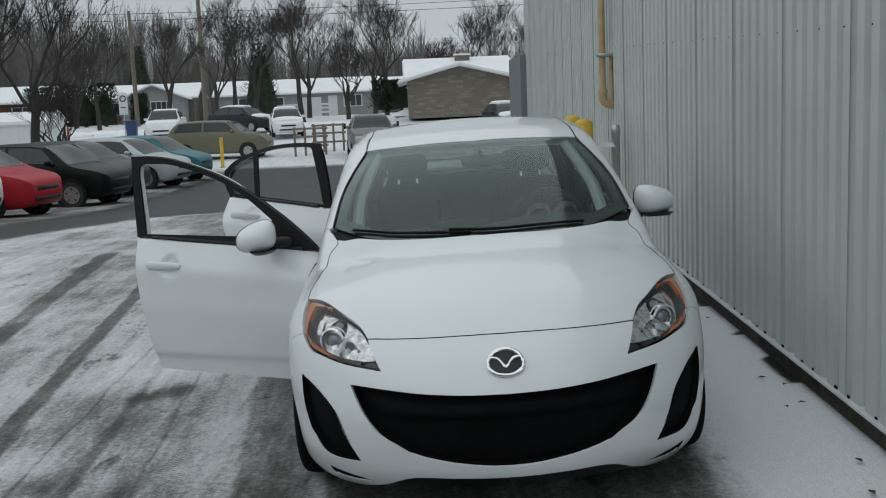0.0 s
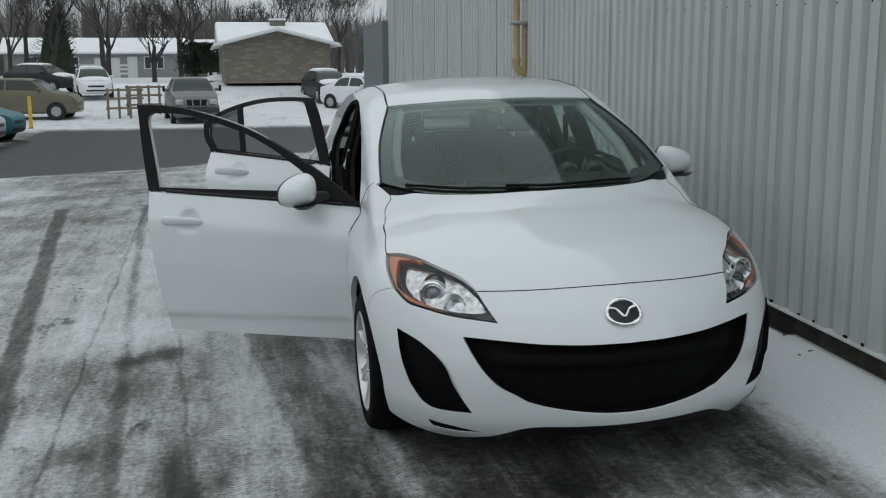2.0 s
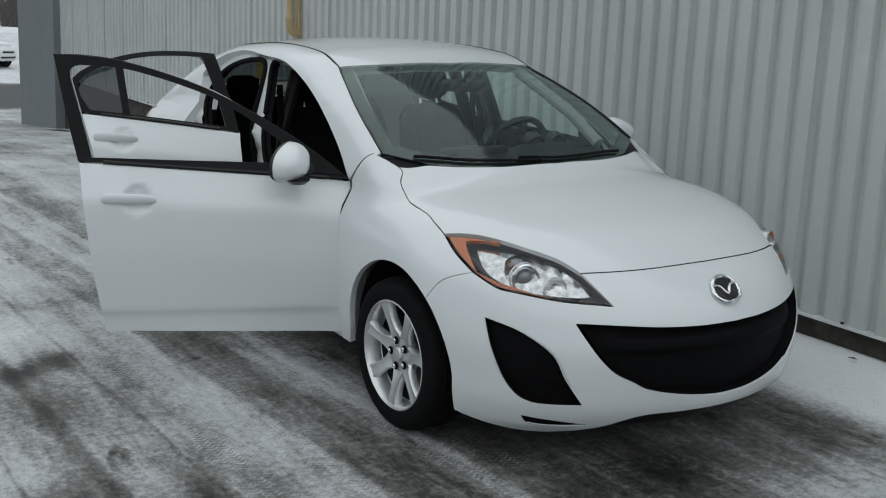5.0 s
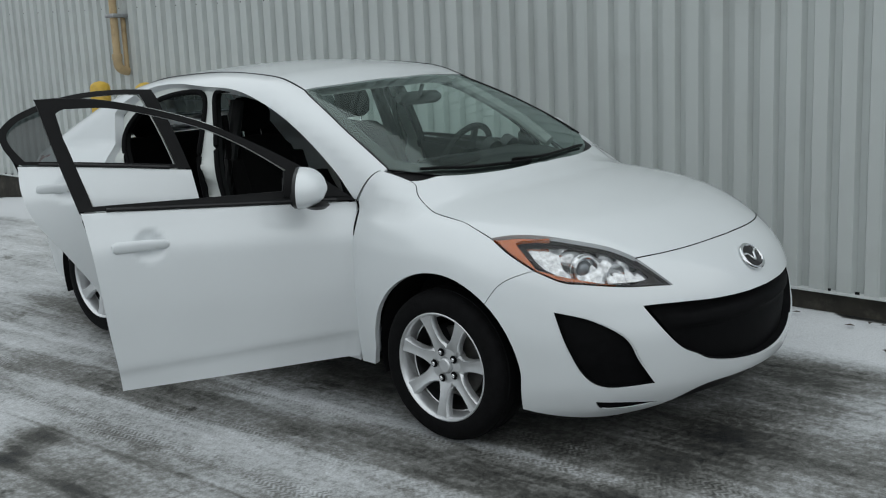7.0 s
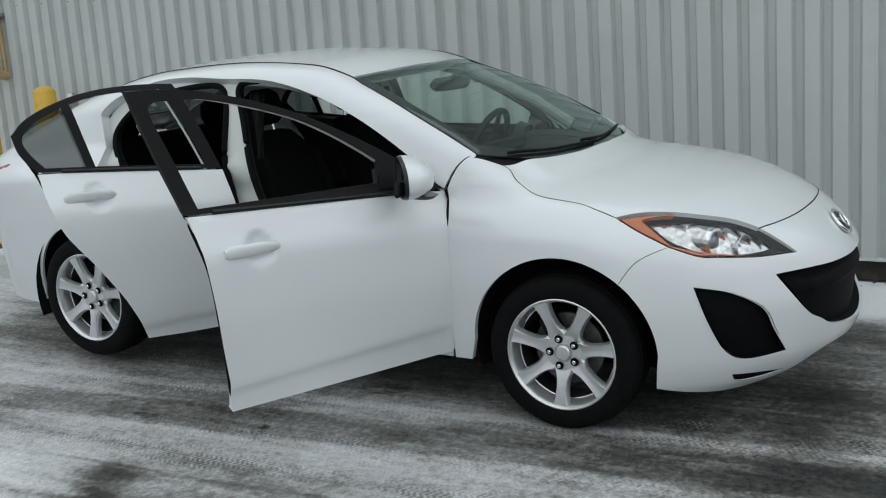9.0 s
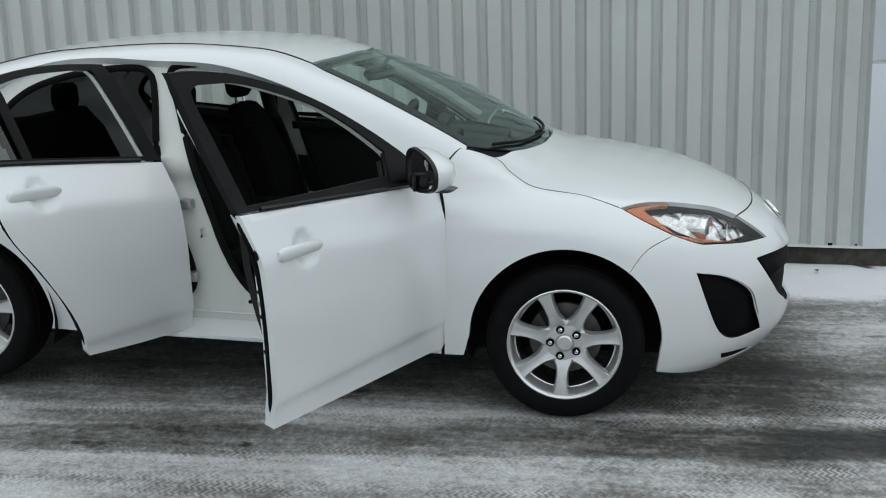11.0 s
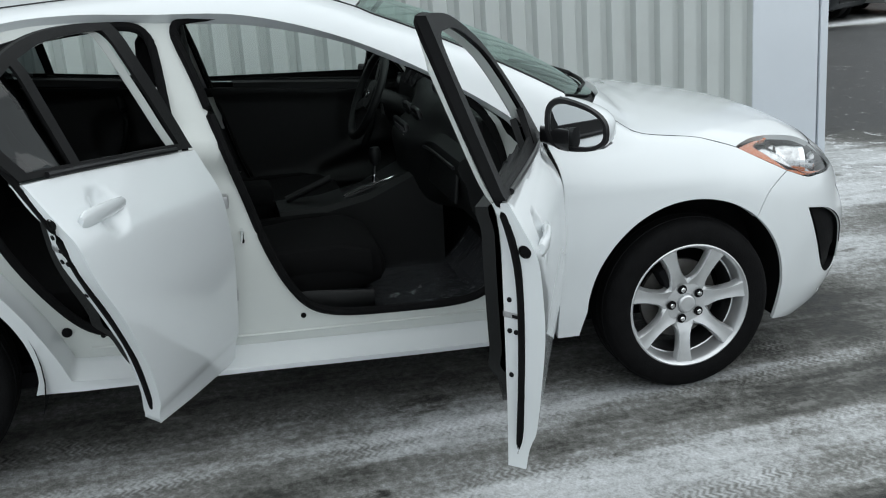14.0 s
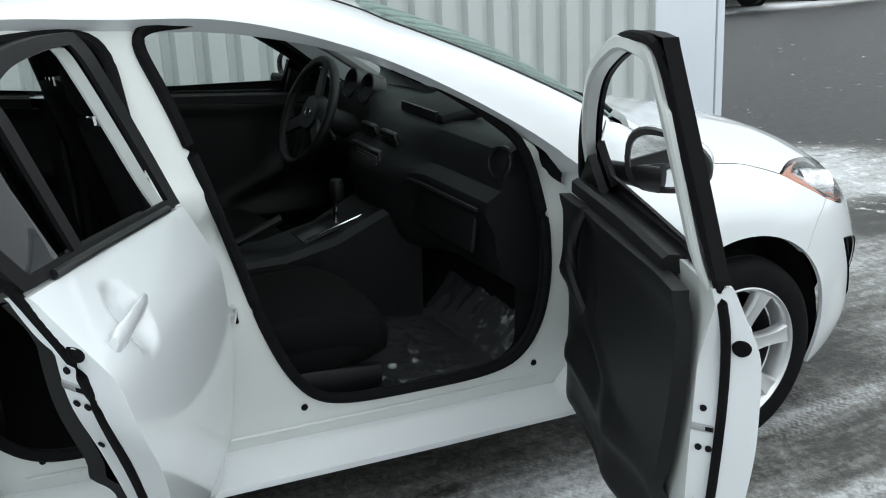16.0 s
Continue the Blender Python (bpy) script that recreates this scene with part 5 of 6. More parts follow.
        put_loft(bm, [q_(ring(c.x, c.y + .038, c.z, .105, .075, 2.7, 28)), q_(ring(c.x, c.y + .052, c.z, .102, .072, 2.7, 28)), q_(ring(c.x, c.y + .050, c.z, .091, .060, 2.7, 28)), q_(ring(c.x, c.y + .042, c.z, .089, .058, 2.7, 28))], caps=False)
        part("mirror_bezel", bm, GLOSS_BLACK, door, "black mirror bezel")
        bm = bmesh.new()
        bm.faces.new([bm.verts.new(v) for v in q_(ring(c.x, c.y + .0425, c.z, .089, .058, 2.7, 28))])
        part("mirror_glass", bm, MIRROR, door, "mirror glass reflecting the yard")
        loft("mirror_base", [[Vector(q) - o for q in ring(s * (.80 + .045 * t), .70 + .06 * t, .962 + .0 * t, .030 - .008 * t, .024 + .004 * t, 2.5, 14, "x")] for t in (0, .5, 1, 2)], GLOSS_BLACK, door, "black mirror foot")
        loft("mirror_sill", [[Vector(q) - o for q in ring(c.x, c.y - .02, c.z - .060 - .014 * t, .085 - .02 * t, .05 - .015 * t, 2.5, 20, "z")] for t in (0, .5, 1)], GLOSS_BLACK, door)
        sail = outline(yz([(.545, .925), (.83, .952)]), yz([(.83, .952), (.81, 1.06)]), yz([(.81, 1.06), (.68, .99), (.545, .925)]))
        panel("sail_panel", sail, TRIM, door, level=.005, h=.03, rim=.02, gap=.002, **kw)
        panel("sail_trim", sail, DASH, door, level=-.042, h=.03, rim=-.02, gap=.002, shape=flank, **kw)
    return door


make_door("front", -1, (.785, .522), 66.9)
make_door("rear", -1, (.80, 1.58), 64.3)
make_door("front", 1, (.80, .52), 0)
make_door("rear", 1, (.80, 1.58), 0)

# the sill's raised seam
for s in (-1, 1):
    q = yz(spl([(.62, .318), (1.0, .322), (1.5, .336), (1.98, .36)], .06), lambda x, y, z: -deep(z) + .002, flank)
    tube("sill_seam", [(s * x, y, z) for x, y, z in q], .005, JAMB, car, segs=6)

# striker and check hinges on the jambs
tube("striker", [(-.725, 1.485, .67), (-.755, 1.485, .67), (-.755, 1.485, .70), (-.725, 1.485, .70)], .0065, CHROME, car, "steel door striker")
box("striker_plate", .006, .035, .06, pose(-.722, 1.488, .685), STEEL, car, "steel striker plate", bevel=.002)
for z in (.50, .80):
    box("hinge", .045, .05, .04, pose(-.745, 1.540, z), STEEL, car, "steel door hinge", bevel=.006)
for y, z, r_ in ((.635, .36, .009), (1.315, .385, .009), (2.045, .425, .0165), (1.94, .40, .008)):
    q = yz([(y, z)], jamb_level, flank)[0]
    lathe("jamb_plug", [(r_, 0), (r_ * .9, .003), (0, .003)], 18, Matrix.Translation((-q[0] - .002, y, z)) @ Matrix.Rotation(radians(-90), 4, 'Y'), RUBBER, car)

# wipers
for pts in ([(-.60, .325), (-.40, .228), (-.20, .176), (-.06, .158)], [(.46, .238), (.22, .185), (.02, .166), (-.16, .186)]):
    p, n = skin([(x, y, 1.0) for x, y in spl([(a, b, 0) for a, b in pts], .05)[:, :2]], "top")
    w = tube("wiper", [Vector(a) + Vector(b) * .010 for a, b in zip(p, n)], .0055, TRIM, car, "black windshield wiper", segs=6)
    tube("wiper_blade", [Vector(a) + Vector(b) * .004 for a, b in zip(p, n)], .004, RUBBER, w, segs=6)
# ---- the cabin ----
def dash_ring(x):
    k = math.exp(-((x + .0) / .20) ** 4)
    d = math.exp(-((x - .37) / .20) ** 4)
    prof = [(.36, .93), (.52, .962 + .012 * d), (.64, .972 + .03 * d), (.69 + .02 * k, .955 + .03 * d), (.705 + .06 * k, .90), (.715 + .10 * k, .855), (.755 + .08 * k, .835), (.765 + .08 * k, .80), (.735 + .10 * k, .74), (.72 + .10 * k, .66), (.64 + .1 * k, .56), (.44, .52)]
    q = spl([(0, *p) for p in prof], .02)[:, 1:]
    u = np.concatenate([[0], np.cumsum(np.hypot(*np.diff(q, axis=0).T))])
    return [(x, np.interp(t, u, q[:, 0]), np.interp(t, u, q[:, 1])) for t in np.linspace(0, u[-1], 40)]


dash = loft("dashboard", [dash_ring(x) for x in np.linspace(-.66, .66, 45)], DASH, car, "black moulded dashboard")
for x in (-.628, .628):
    m = pose(x, .690, .928, -78, 0, math.copysign(12, -x))
    lathe("round_vent", [(.046, 0), (.046, .012), (.038, .014), (.036, .0), (0, -.002)], 28, m, GLOSS_BLACK, dash)
    tube("vent_ring", [m @ Vector((.042 * math.cos(a), .042 * math.sin(a), .013)) for a in np.linspace(0, 2 * math.pi, 28, endpoint=False)], .003, GLOSS_BLACK, dash, closed=True, segs=6)
for x in (-.075, .075):
    v = box("centre_vent", .11, .02, .05, pose(x, .768, .905, -20), GLOSS_BLACK, dash, bevel=.008)
    for k in range(3):
        box("vent_slat", .095, .012, .004, pose(x, .777, .892 + k * .013, -20), TRIM, dash)
box("display_hood", .30, .16, .045, pose(-.10, .60, .985, -8), TRIM, dash, "black display hood", bevel=.018)
box("display", .24, .008, .03, pose(-.10, .678, .985, -8), GLOSS_BLACK, dash)
box("radio", .22, .02, .06, pose(0, .815, .845, -12), GLOSS_BLACK, dash, "black radio panel", bevel=.006)
for k in range(4):
    box("radio_button", .16, .006, .005, pose(-.02, .828, .855 - k * .011, -12), STEEL, dash)
for x in (-.08, 0, .08):
    lathe("knob", [(.021, 0), (.020, .016), (.015, .019), (0, .019)], 20, pose(x, .815, .79, -80), STEEL, dash, "silver ringed knob")
box("glovebox", .44, .02, .14, pose(-.36, .748, .735, 6), DASH, dash, bevel=.012)
tube("glovebox_edge", [(x, .772 + .03 * math.exp(-((x + .1) / .1) ** 2), .806) for x in np.linspace(-.63, -.12, 12)], .006, GLOSS_BLACK, dash, segs=6)
for x0 in (.30, .44):
    lathe("gauge_ring", [(.055, 0), (.055, .05), (.050, .052), (.048, .004), (0, .002)], 28, pose(x0, .64, .985, -70), GLOSS_BLACK, dash)

# steering wheel
sw = Matrix.Translation((.357, .880, .930)) @ Matrix.Rotation(radians(-66), 4, 'X')
wheel_rim = tube("steering_wheel", [sw @ Vector((.183 * math.cos(a), .183 * math.sin(a), 0)) for a in np.linspace(0, 2 * math.pi, 48, endpoint=False)], .0165, DASH, car, "black three-spoke steering wheel", closed=True, segs=12)
loft("airbag_pad", [[sw @ Vector(q) for q in ring(0, 0, -.035 + .03 * t, .075 - .012 * t * t, .068 - .01 * t * t, 2.8, 20, "z")] for t in (0, .4, .8, 1.1)], DASH, wheel_rim)
for a in (90, 210, 330):
    loft("spoke", [[sw @ (Matrix.Rotation(radians(a - 90 + 180), 4, 'Z') @ Vector((u * (.026 - .008 * t), .05 + .125 * t, -.018 + .014 * t + w_))) for u, w_ in ((-1, -.006), (1, -.006), (1, .006), (-1, .006))] for t in (0, .5, 1)], DASH, wheel_rim)
tube("wheel_badge", [sw @ Vector((.020 * math.cos(a), .016 * math.sin(a), .002)) for a in np.linspace(0, 2 * math.pi, 20, endpoint=False)], .002, CHROME, wheel_rim, closed=True, segs=6)
tube("steering_column", [sw @ Vector((0, 0, -.02)), sw @ Vector((0, 0, -.22))], .045, DASH, car, segs=14)
for sgn in (-1, 1):
    tube("stalk", [sw @ Vector((sgn * .04, .02, -.06)), sw @ Vector((sgn * .16, .05, -.055))], .007, DASH, wheel_rim, segs=6)

# console
console = loft("centre_console", [[(x * w, y, z) for x, z in ((-1, .30), (-1, h - .02), (-.85, h), (.85, h), (1, h - .02), (1, .30))] for y, w, h in ((.70, .14, .74), (.85, .13, .68), (.98, .12, .62), (1.15, .115, .585), (1.32, .11, .58))], DASH, car, "black centre console")
box("shift_plate", .13, .22, .008, pose(0, .96, .632, -16), GLOSS_BLACK, console, bevel=.003)
tube("shift_rail", [(-.062, .87, .667), (-.062, 1.07, .61)], .004, CHROME, console, segs=6)
tube("shift_lever", [(0, .94, .63), (.0, .93, .72)], .008, CHROME, console)
lathe("shift_knob", [(.012, -.03), (.022, -.01), (.024, .02), (.018, .04), (0, .045)], 18, pose(0, .928, .735), DASH, console)
box("armrest", .16, .28, .08, pose(0, 1.47, .64), FABRIC, console, bevel=.03, segs=3)
tube("handbrake", [(.05, 1.28, .59), (.05, 1.10, .66)], .014, DASH, console)

# seats
def front_seat(x):
    cush = loft("front_seat", [[(px, y, pz) for px, _, pz in ring(x, y, zc, wx, hz, 3.2, 22)] for y, zc, wx, hz in ((.965, .475, .19, .035), (.985, .48, .225, .07), (1.05, .488, .25, .095), (1.2, .478, .258, .105), (1.35, .462, .26, .105), (1.47, .455, .25, .10), (1.50, .455, .2, .06))], FABRIC, car, "black cloth front seat")
    for sg in (-1, 1):
        loft("cushion_bolster", [ring(x + sg * .225, y, z, .035, .05, 2.4, 12) for y, z in ((1.02, .50), (1.12, .525), (1.3, .525), (1.44, .52))], FABRIC, cush)
        loft("seat_base_cover", [ring(x + sg * .245, y, z, .018, h, 3, 10) for y, z, h in ((1.02, .385, .03), (1.2, .385, .05), (1.45, .40, .055))], DASH, cush, "black plastic seat side cover")
    secs = ((1.43, .50, .22, .06), (1.46, .60, .235, .075), (1.50, .75, .24, .072), (1.555, .90, .235, .062), (1.61, 1.03, .21, .05), (1.64, 1.085, .16, .035), (1.645, 1.095, .10, .02))
    loft("backrest", [ring(x, y, z, w, d, 3.0, 22, "z") for y, z, w, d in secs], FABRIC, cush)
    for sg in (-1, 1):
        loft("back_bolster", [ring(x + sg * .20, y - .045, z, .035, .045, 2.4, 12, "z") for y, z in ((1.47, .60), (1.51, .75), (1.56, .90), (1.60, 1.0))], FABRIC, cush)
        tube("headrest_post", [(x + sg * .055, 1.645, 1.07), (x + sg * .055, 1.655, 1.15)], .007, CHROME, cush, segs=6)
    loft("headrest", [ring(x, y, z, w, d, 2.7, 20, "z") for y, z, w, d in ((1.652, 1.125, .08, .03), (1.652, 1.15, .115, .045), (1.655, 1.21, .122, .05), (1.66, 1.265, .105, .042), (1.665, 1.29, .06, .022))], FABRIC, cush)
    return cush


for x in (-.365, .365):
    front_seat(x).location.y = .045
bench = loft("rear_bench", [[(px, y, pz) for px, _, pz in ring(0, y, zc, .60, hz, 4, 26)] for y, zc, hz in ((2.0, .46, .06), (2.03, .47, .10), (2.25, .47, .12), (2.45, .46, .11))], FABRIC, car, "black cloth rear bench")
loft("bench_back", [ring(0, y, z, w, d, 4, 26, "z") for y, z, w, d in ((2.40, .50, .58, .07), (2.46, .70, .58, .08), (2.56, .95, .56, .07), (2.62, 1.06, .52, .04))], FABRIC, bench)
for x in (-.36, .36):
    loft("rear_headrest", [ring(x, 2.63, z, w, .04, 2.7, 16, "z") for z, w in ((1.06, .08), (1.10, .11), (1.17, .10), (1.19, .06))], FABRIC, bench)
box("carpet", 1.34, 2.1, .02, pose(0, 1.55, .312), CARPET, car, "black carpet")
box("toe_board", 1.30, .30, .02, pose(0, .56, .44, -50), CARPET, car, "black carpeted toe board")
for s in (-1, 1):
    loft("kick_panel", [[(s * .645, .50, .32), (s * .645, .66, .32), (s * .645, .66, .9), (s * .645, .50, .9)], [(s * .60, .50, .32), (s * .60, .60, .32), (s * .60, .60, .9), (s * .60, .50, .9)]], DASH, car)
    # inner pillar trims
    for name, pts, r in (("windshield_pillar_trim", [(.60, .52, 1.0), (.585, .70, 1.12), (.545, .88, 1.22), (.50, 1.05, 1.31)], .030), ("centre_pillar_trim", [(.60, 1.60, .45), (.60, 1.60, .8), (.58, 1.60, 1.0), (.49, 1.63, 1.28)], .035)):
        tube(name, [(s * x, y, z) for x, y, z in pts], r, LINER if "wind" in name else DASH, car, segs=10)
    tube("seat_belt", [(s * .60, 1.60, 1.22), (s * .595, 1.585, .9), (s * .60, 1.57, .45)], .016, FABRIC, car, segs=6)

# interior mirror and a tag on its stem
im = loft("interior_mirror", [[(.055 + x, .91 - .25 * x + .020 * math.cos(a), 1.262 + k * .034 * math.sin(a)) for a in np.linspace(0, 2 * math.pi, 14, endpoint=False)] for x, k in ((-.115, .5), (-.10, .9), (0, 1), (.10, .9), (.115, .5))], DASH, car, "black interior mirror")
tube("mirror_stem", [(.05, .90, 1.275), (.03, .86, 1.325)], .010, DASH, im)

# a crumpled clear protective film on the passenger floor
film = bmesh.new()
nx, ny = 70, 60
def film_z(x, y):
    return .336 + max(0, .70 - y) * 1.19 + .012 * abs(noise.noise((x * 9, y * 11, 2))) + .0085 * noise.noise((x * 24, y * 30, 7)) + .0035 * abs(noise.noise((x * 70, y * 60, 5)))


gv = [[film.verts.new((-.62 + .48 * i / nx + .02 * noise.noise((j * .2, 0, 1)), .60 + .48 * j / ny, film_z(.48 * i / nx, .60 + .48 * j / ny))) for i in range(nx + 1)] for j in range(ny + 1)]
for j in range(ny):
    for i in range(nx):
        film.faces.new((gv[j][i], gv[j][i + 1], gv[j + 1][i + 1], gv[j + 1][i]))
FILM = glass_mat("clear_film", (.80, .82, .84), f0=.16)
fn_, fl_ = FILM.node_tree.nodes, FILM.node_tree.links
haze, thin = fn_.new("ShaderNodeBsdfDiffuse"), fn_.new("ShaderNodeMixShader")
haze.inputs[0].default_value, thin.inputs[0].default_value = (.26, .28, .31, 1), .08
for n_ in fn_:
    if n_.type == 'BSDF_GLOSSY':
        n_.inputs["Roughness"].default_value = .07
fl_.new(fn_["Material Output"].inputs[0].links[0].from_socket, thin.inputs[1])
fl_.new(haze.outputs[0], thin.inputs[2])
fl_.new(thin.outputs[0], fn_["Material Output"].inputs[0])
part("floor_film", film, FILM, car, "crumpled clear plastic floor film")
# ---- the yard and street behind ----
SNOW = mat("clean_snow", (.76, .78, .80), .85, vary=.05, scale=3, bump=.3, bump_scale=9)
ROOF_SNOW = mat("roof_snow", (.78, .80, .82), .85, vary=.04, scale=1)
BARK = mat("bark", (.048, .043, .040), .95, vary=.3, scale=14, bump=.5, bump_scale=30)
POLEWOOD = mat("pole_wood", (.17, .15, .13), .9, vary=.2, scale=7)
CEDAR = mat("cedar_green", (.022, .032, .018), .9, vary=.4, scale=6)
TYRE = mat("far_tyre", (.02, .02, .02), .8, vary=.2)
FAR_GLASS = mat("far_car_glass", (.040, .047, .047), .12, spec=.35, vary=.1)
LAMP_CLEAR = mat("far_lamp", (.55, .56, .57), .15, metal=.4, vary=.1)
random.seed(7)
P_BUMPER = mat('dark_bumper', (.03, .032, .034), .5, vary=.1)


YARD = pose(-1.05, -4.48, 0, 0, 0, 1.2) @ pose(1.12, 4.45, 0)
LOT = pose(-4.05, 1.45, 0, 0, 0, 1.5) @ pose(4.0, -1.55, 0)


def parked_car(x, y, turn, paint, label, length=4.2, width=1.70, height=1.5, hood=.95, hood_len=.95, tail_len=.45, snow=0.0, grille=True, face=False):
    """a parked car; its nose points along local -y"""
    c = new("parked_car")
    c.matrix_world = (LOT if x > 12 else YARD) @ pose(x, y, float(ground_z(x, y)), 0, 0, turn)
    tagged(c, label, "car", group="parked cars")
    L, W = length / 2, width / 2
    cab0, cab1 = -L + hood_len, L - tail_len
    roof0, roof1 = cab0 + .80, cab1 - .42
    top = curve([(-L, .66), (-L + .05, .74), (-L + .25, hood - .12), (cab0 - .06, hood + .01), (cab0 + .06, hood + .07), (roof0 - .06, height - .06), (roof0 + .35, height - .01), ((roof0 + roof1) / 2 + .25, height), (roof1, height - .07), (cab1 - .02, hood + .20), (max(cab1 + .08, L - .10), hood + .03), (L, hood - .2)])
    plan = curve([(-L, .60), (-L + .06, .74), (-L + .3, .91), (-L + .8, .985), (0, 1.0), (L - .7, .985), (L - .15, .90), (L, .76)])
    foot = curve([(-L, .42), (-L + .08, .28), (-L + .4, .22), (L - .4, .24), (L - .08, .32), (L, .45)])
    belt = lambda yy: min(hood + .03 + .05 * (yy + L) / length, float(top(yy)) - .01)
    tuck = lambda yy: W * float(plan(yy)) * (.97 - .27 * min(1, max(0, float(top(yy)) - belt(yy)) / (height - hood)))

    def rib(yy):
        w, zb, zl, zt, wt = W * float(plan(yy)), float(foot(yy)), belt(yy), float(top(yy)), tuck(yy)
        half = [(0, zb), (w * .86, zb), (w * .97, zb + .08), (w, zb + .28 * (zl - zb) + .05), (w * .995, zb + .75 * (zl - zb)), (w * .965, zl), (wt + .33 * (w * .955 - wt), zl + .62 * (zt - zl)), (wt * .97, zl + .93 * (zt - zl)), (wt * .82, zt - .012 * (zt - zl)), (wt * .4, zt + .012), (0, zt + .016)]
        return [(px, yy, pz) for px, pz in half] + [(-px, yy, pz) for px, pz in half[-2:0:-1]]
    ys = np.unique(np.round(np.concatenate([-L + np.array([0, .02, .05, .1, .18]), np.linspace(-L + .28, L - .28, 34), L - np.array([.18, .1, .05, .02, 0])]), 3))
    loft("body", [rib(v) for v in ys], paint, c)

    def flank_at(yy, u, sx):
        q = rib(yy)
        a_, b_, c_ = q[5], q[6], q[7]
        t = u * 2
        p_, r_ = (a_, b_) if t < 1 else (b_, c_)
        t -= 0 if t < 1 else 1
        return Vector((sx * (p_[0] + (r_[0] - p_[0]) * t + .008), yy, p_[2] + (r_[2] - p_[2]) * t))

    def pane(name, rows_):
        b2 = bmesh.new()
        vs = [[b2.verts.new(p) for p in r_] for r_ in rows_]
        for r0, r1 in zip(vs, vs[1:]):
            for i in range(len(r0) - 1):
                b2.faces.new((r0[i], r0[i + 1], r1[i + 1], r1[i]))
        out_ = bmesh.ops.extrude_face_region(b2, geom=b2.faces[:])
        for v in out_["geom"]:
            if isinstance(v, bmesh.types.BMVert):
                v.co.x *= .985
                v.co.z -= .012
        return part(name, b2, FAR_GLASS, c)
    for nm, y0, y1 in (("windshield", cab0 + .03, roof0 - .06), ("rear_window", roof1 + .04, cab1 - .05)):
        pane(nm, [[(tuck(v) * k * .92, v, float(top(v)) + .018 - .02 * abs(k) ** 3) for k in np.linspace(-1, 1, 9)] for v in np.linspace(y0, y1, 9)])
    mid = (roof0 + roof1) / 2 - .05
    for sx in (-1, 1):
        for y0, y1, s0, s1 in ((cab0 + .34, mid - .04, .42, .0), (mid + .04, cab1 - .20, .0, -.26)):
            pane("side_window", [[flank_at(y0 + s0 * u + (y1 + s1 * u - y0 - s0 * u) * t, .08 + u * .80, sx) for t in np.linspace(0, 1, 7)] for u in (0, .25, .5, .75, 1)])
        loft("door_mirror", [ring(sx * (W + .06), cab0 + .40 + .10 * t, hood + .11, .10 * k, .065 * k, 2.6, 12) for t, k in ((0, .4), (.3, .85), (1, 1))], paint, c)
        box("door_handle", .02, .16, .03, pose(sx * (W - .004), mid - .22, hood - .10), paint, c, bevel=.006)
        loft("headlight", [[(sx * (W * float(plan(-L + d_)) * (.985 - k * .02)), -L + d_, zc + hh * s_) for s_, k in ((-1, 0), (1, 1))] + [(sx * (W * float(plan(-L + d_)) * .985 - .05), -L + d_ - .02, zc + hh * s_) for s_ in (1, -1)] for d_, zc, hh in ((.10, .66, .035), (.20, .70, .06), (.36, .76, .055), (.55, .82, .02))], LAMP_CLEAR, c)
        for yy in (-L + .82, L - .80):
            mw = Matrix.Translation((sx * (W - .09), yy, .315)) @ Matrix.Rotation(radians(90 * sx), 4, 'Y')
            lathe("wheel_arch", [(.30, .075), (.37, .078), (.385, .095), (.37, .097), (.30, .09)], 28, mw, GLOSS_BLACK, c)
            w_ = lathe("wheel", [(.20, .092), (.30, .100), (.315, .07), (.315, -.06), (.3, -.09), (.2, -.085)], 28, mw, TYRE, c, "dark tyre with a silver hubcap")
            lathe("hubcap", [(.205, .085), (.2, .099), (.15, .092), (.06, .098), (0, .10)], 20, mw, STEEL, w_)
            for a in range(5):
                box("slot", .05, .03, .008, mw @ Matrix.Rotation(radians(72 * a), 4, 'Z') @ pose(.14, 0, .094), TYRE, w_)
    if grille:
        box("grille", width * .46, .05, .10, pose(0, -L + .02, .60), GLOSS_BLACK, c, bevel=.02)
        box("lower_intake", width * .56, .06, .10, pose(0, -L + .03, .40), GLOSS_BLACK, c, bevel=.02)
    if face:   # an upright truck front
        g_ = box("truck_grille", width * .44, .08, .24, pose(0, -L + .02, .82), GLOSS_BLACK, c, "black grille with bright bars", bevel=.02)
        for k in (-.22, -.08, .08, .22):
            box("grille_bar", .05, .03, .22, pose(k * width, -L - .03, .82, 0, k * 60), STEEL, g_)
        box("bumper", width * .92, .16, .20, pose(0, -L - .02, .52), P_BUMPER, c, "dark bumper", bevel=.04)
        for sx in (-1, 1):
            box("truck_headlight", .30, .10, .19, pose(sx * width * .35, -L + .03, .84), LAMP_CLEAR, c, bevel=.02)
            box("truck_mirror", .10, .12, .24, pose(sx * (W + .18), cab0 + .45, hood + .16), TYRE, c, bevel=.03)
    if snow:
        for nm, y0, y1 in (("roof_snow", roof0 - .02, roof1 + .02), ("hood_snow", -L + .22, cab0 - .02)):
            rr = []
            for t, k in ((0, .75), (.08, .94), (.3, 1), (.5, 1), (.7, 1), (.92, .94), (1, .75)):
                v = y0 + (y1 - y0) * t
                rr.append(ring(0, v, float(top(v)) + .005, tuck(v) * .93 * k, snow * (.5 + .5 * k), 3, 18))
            loft(nm, rr, SNOW, c, "snow lying on the car")
    return c


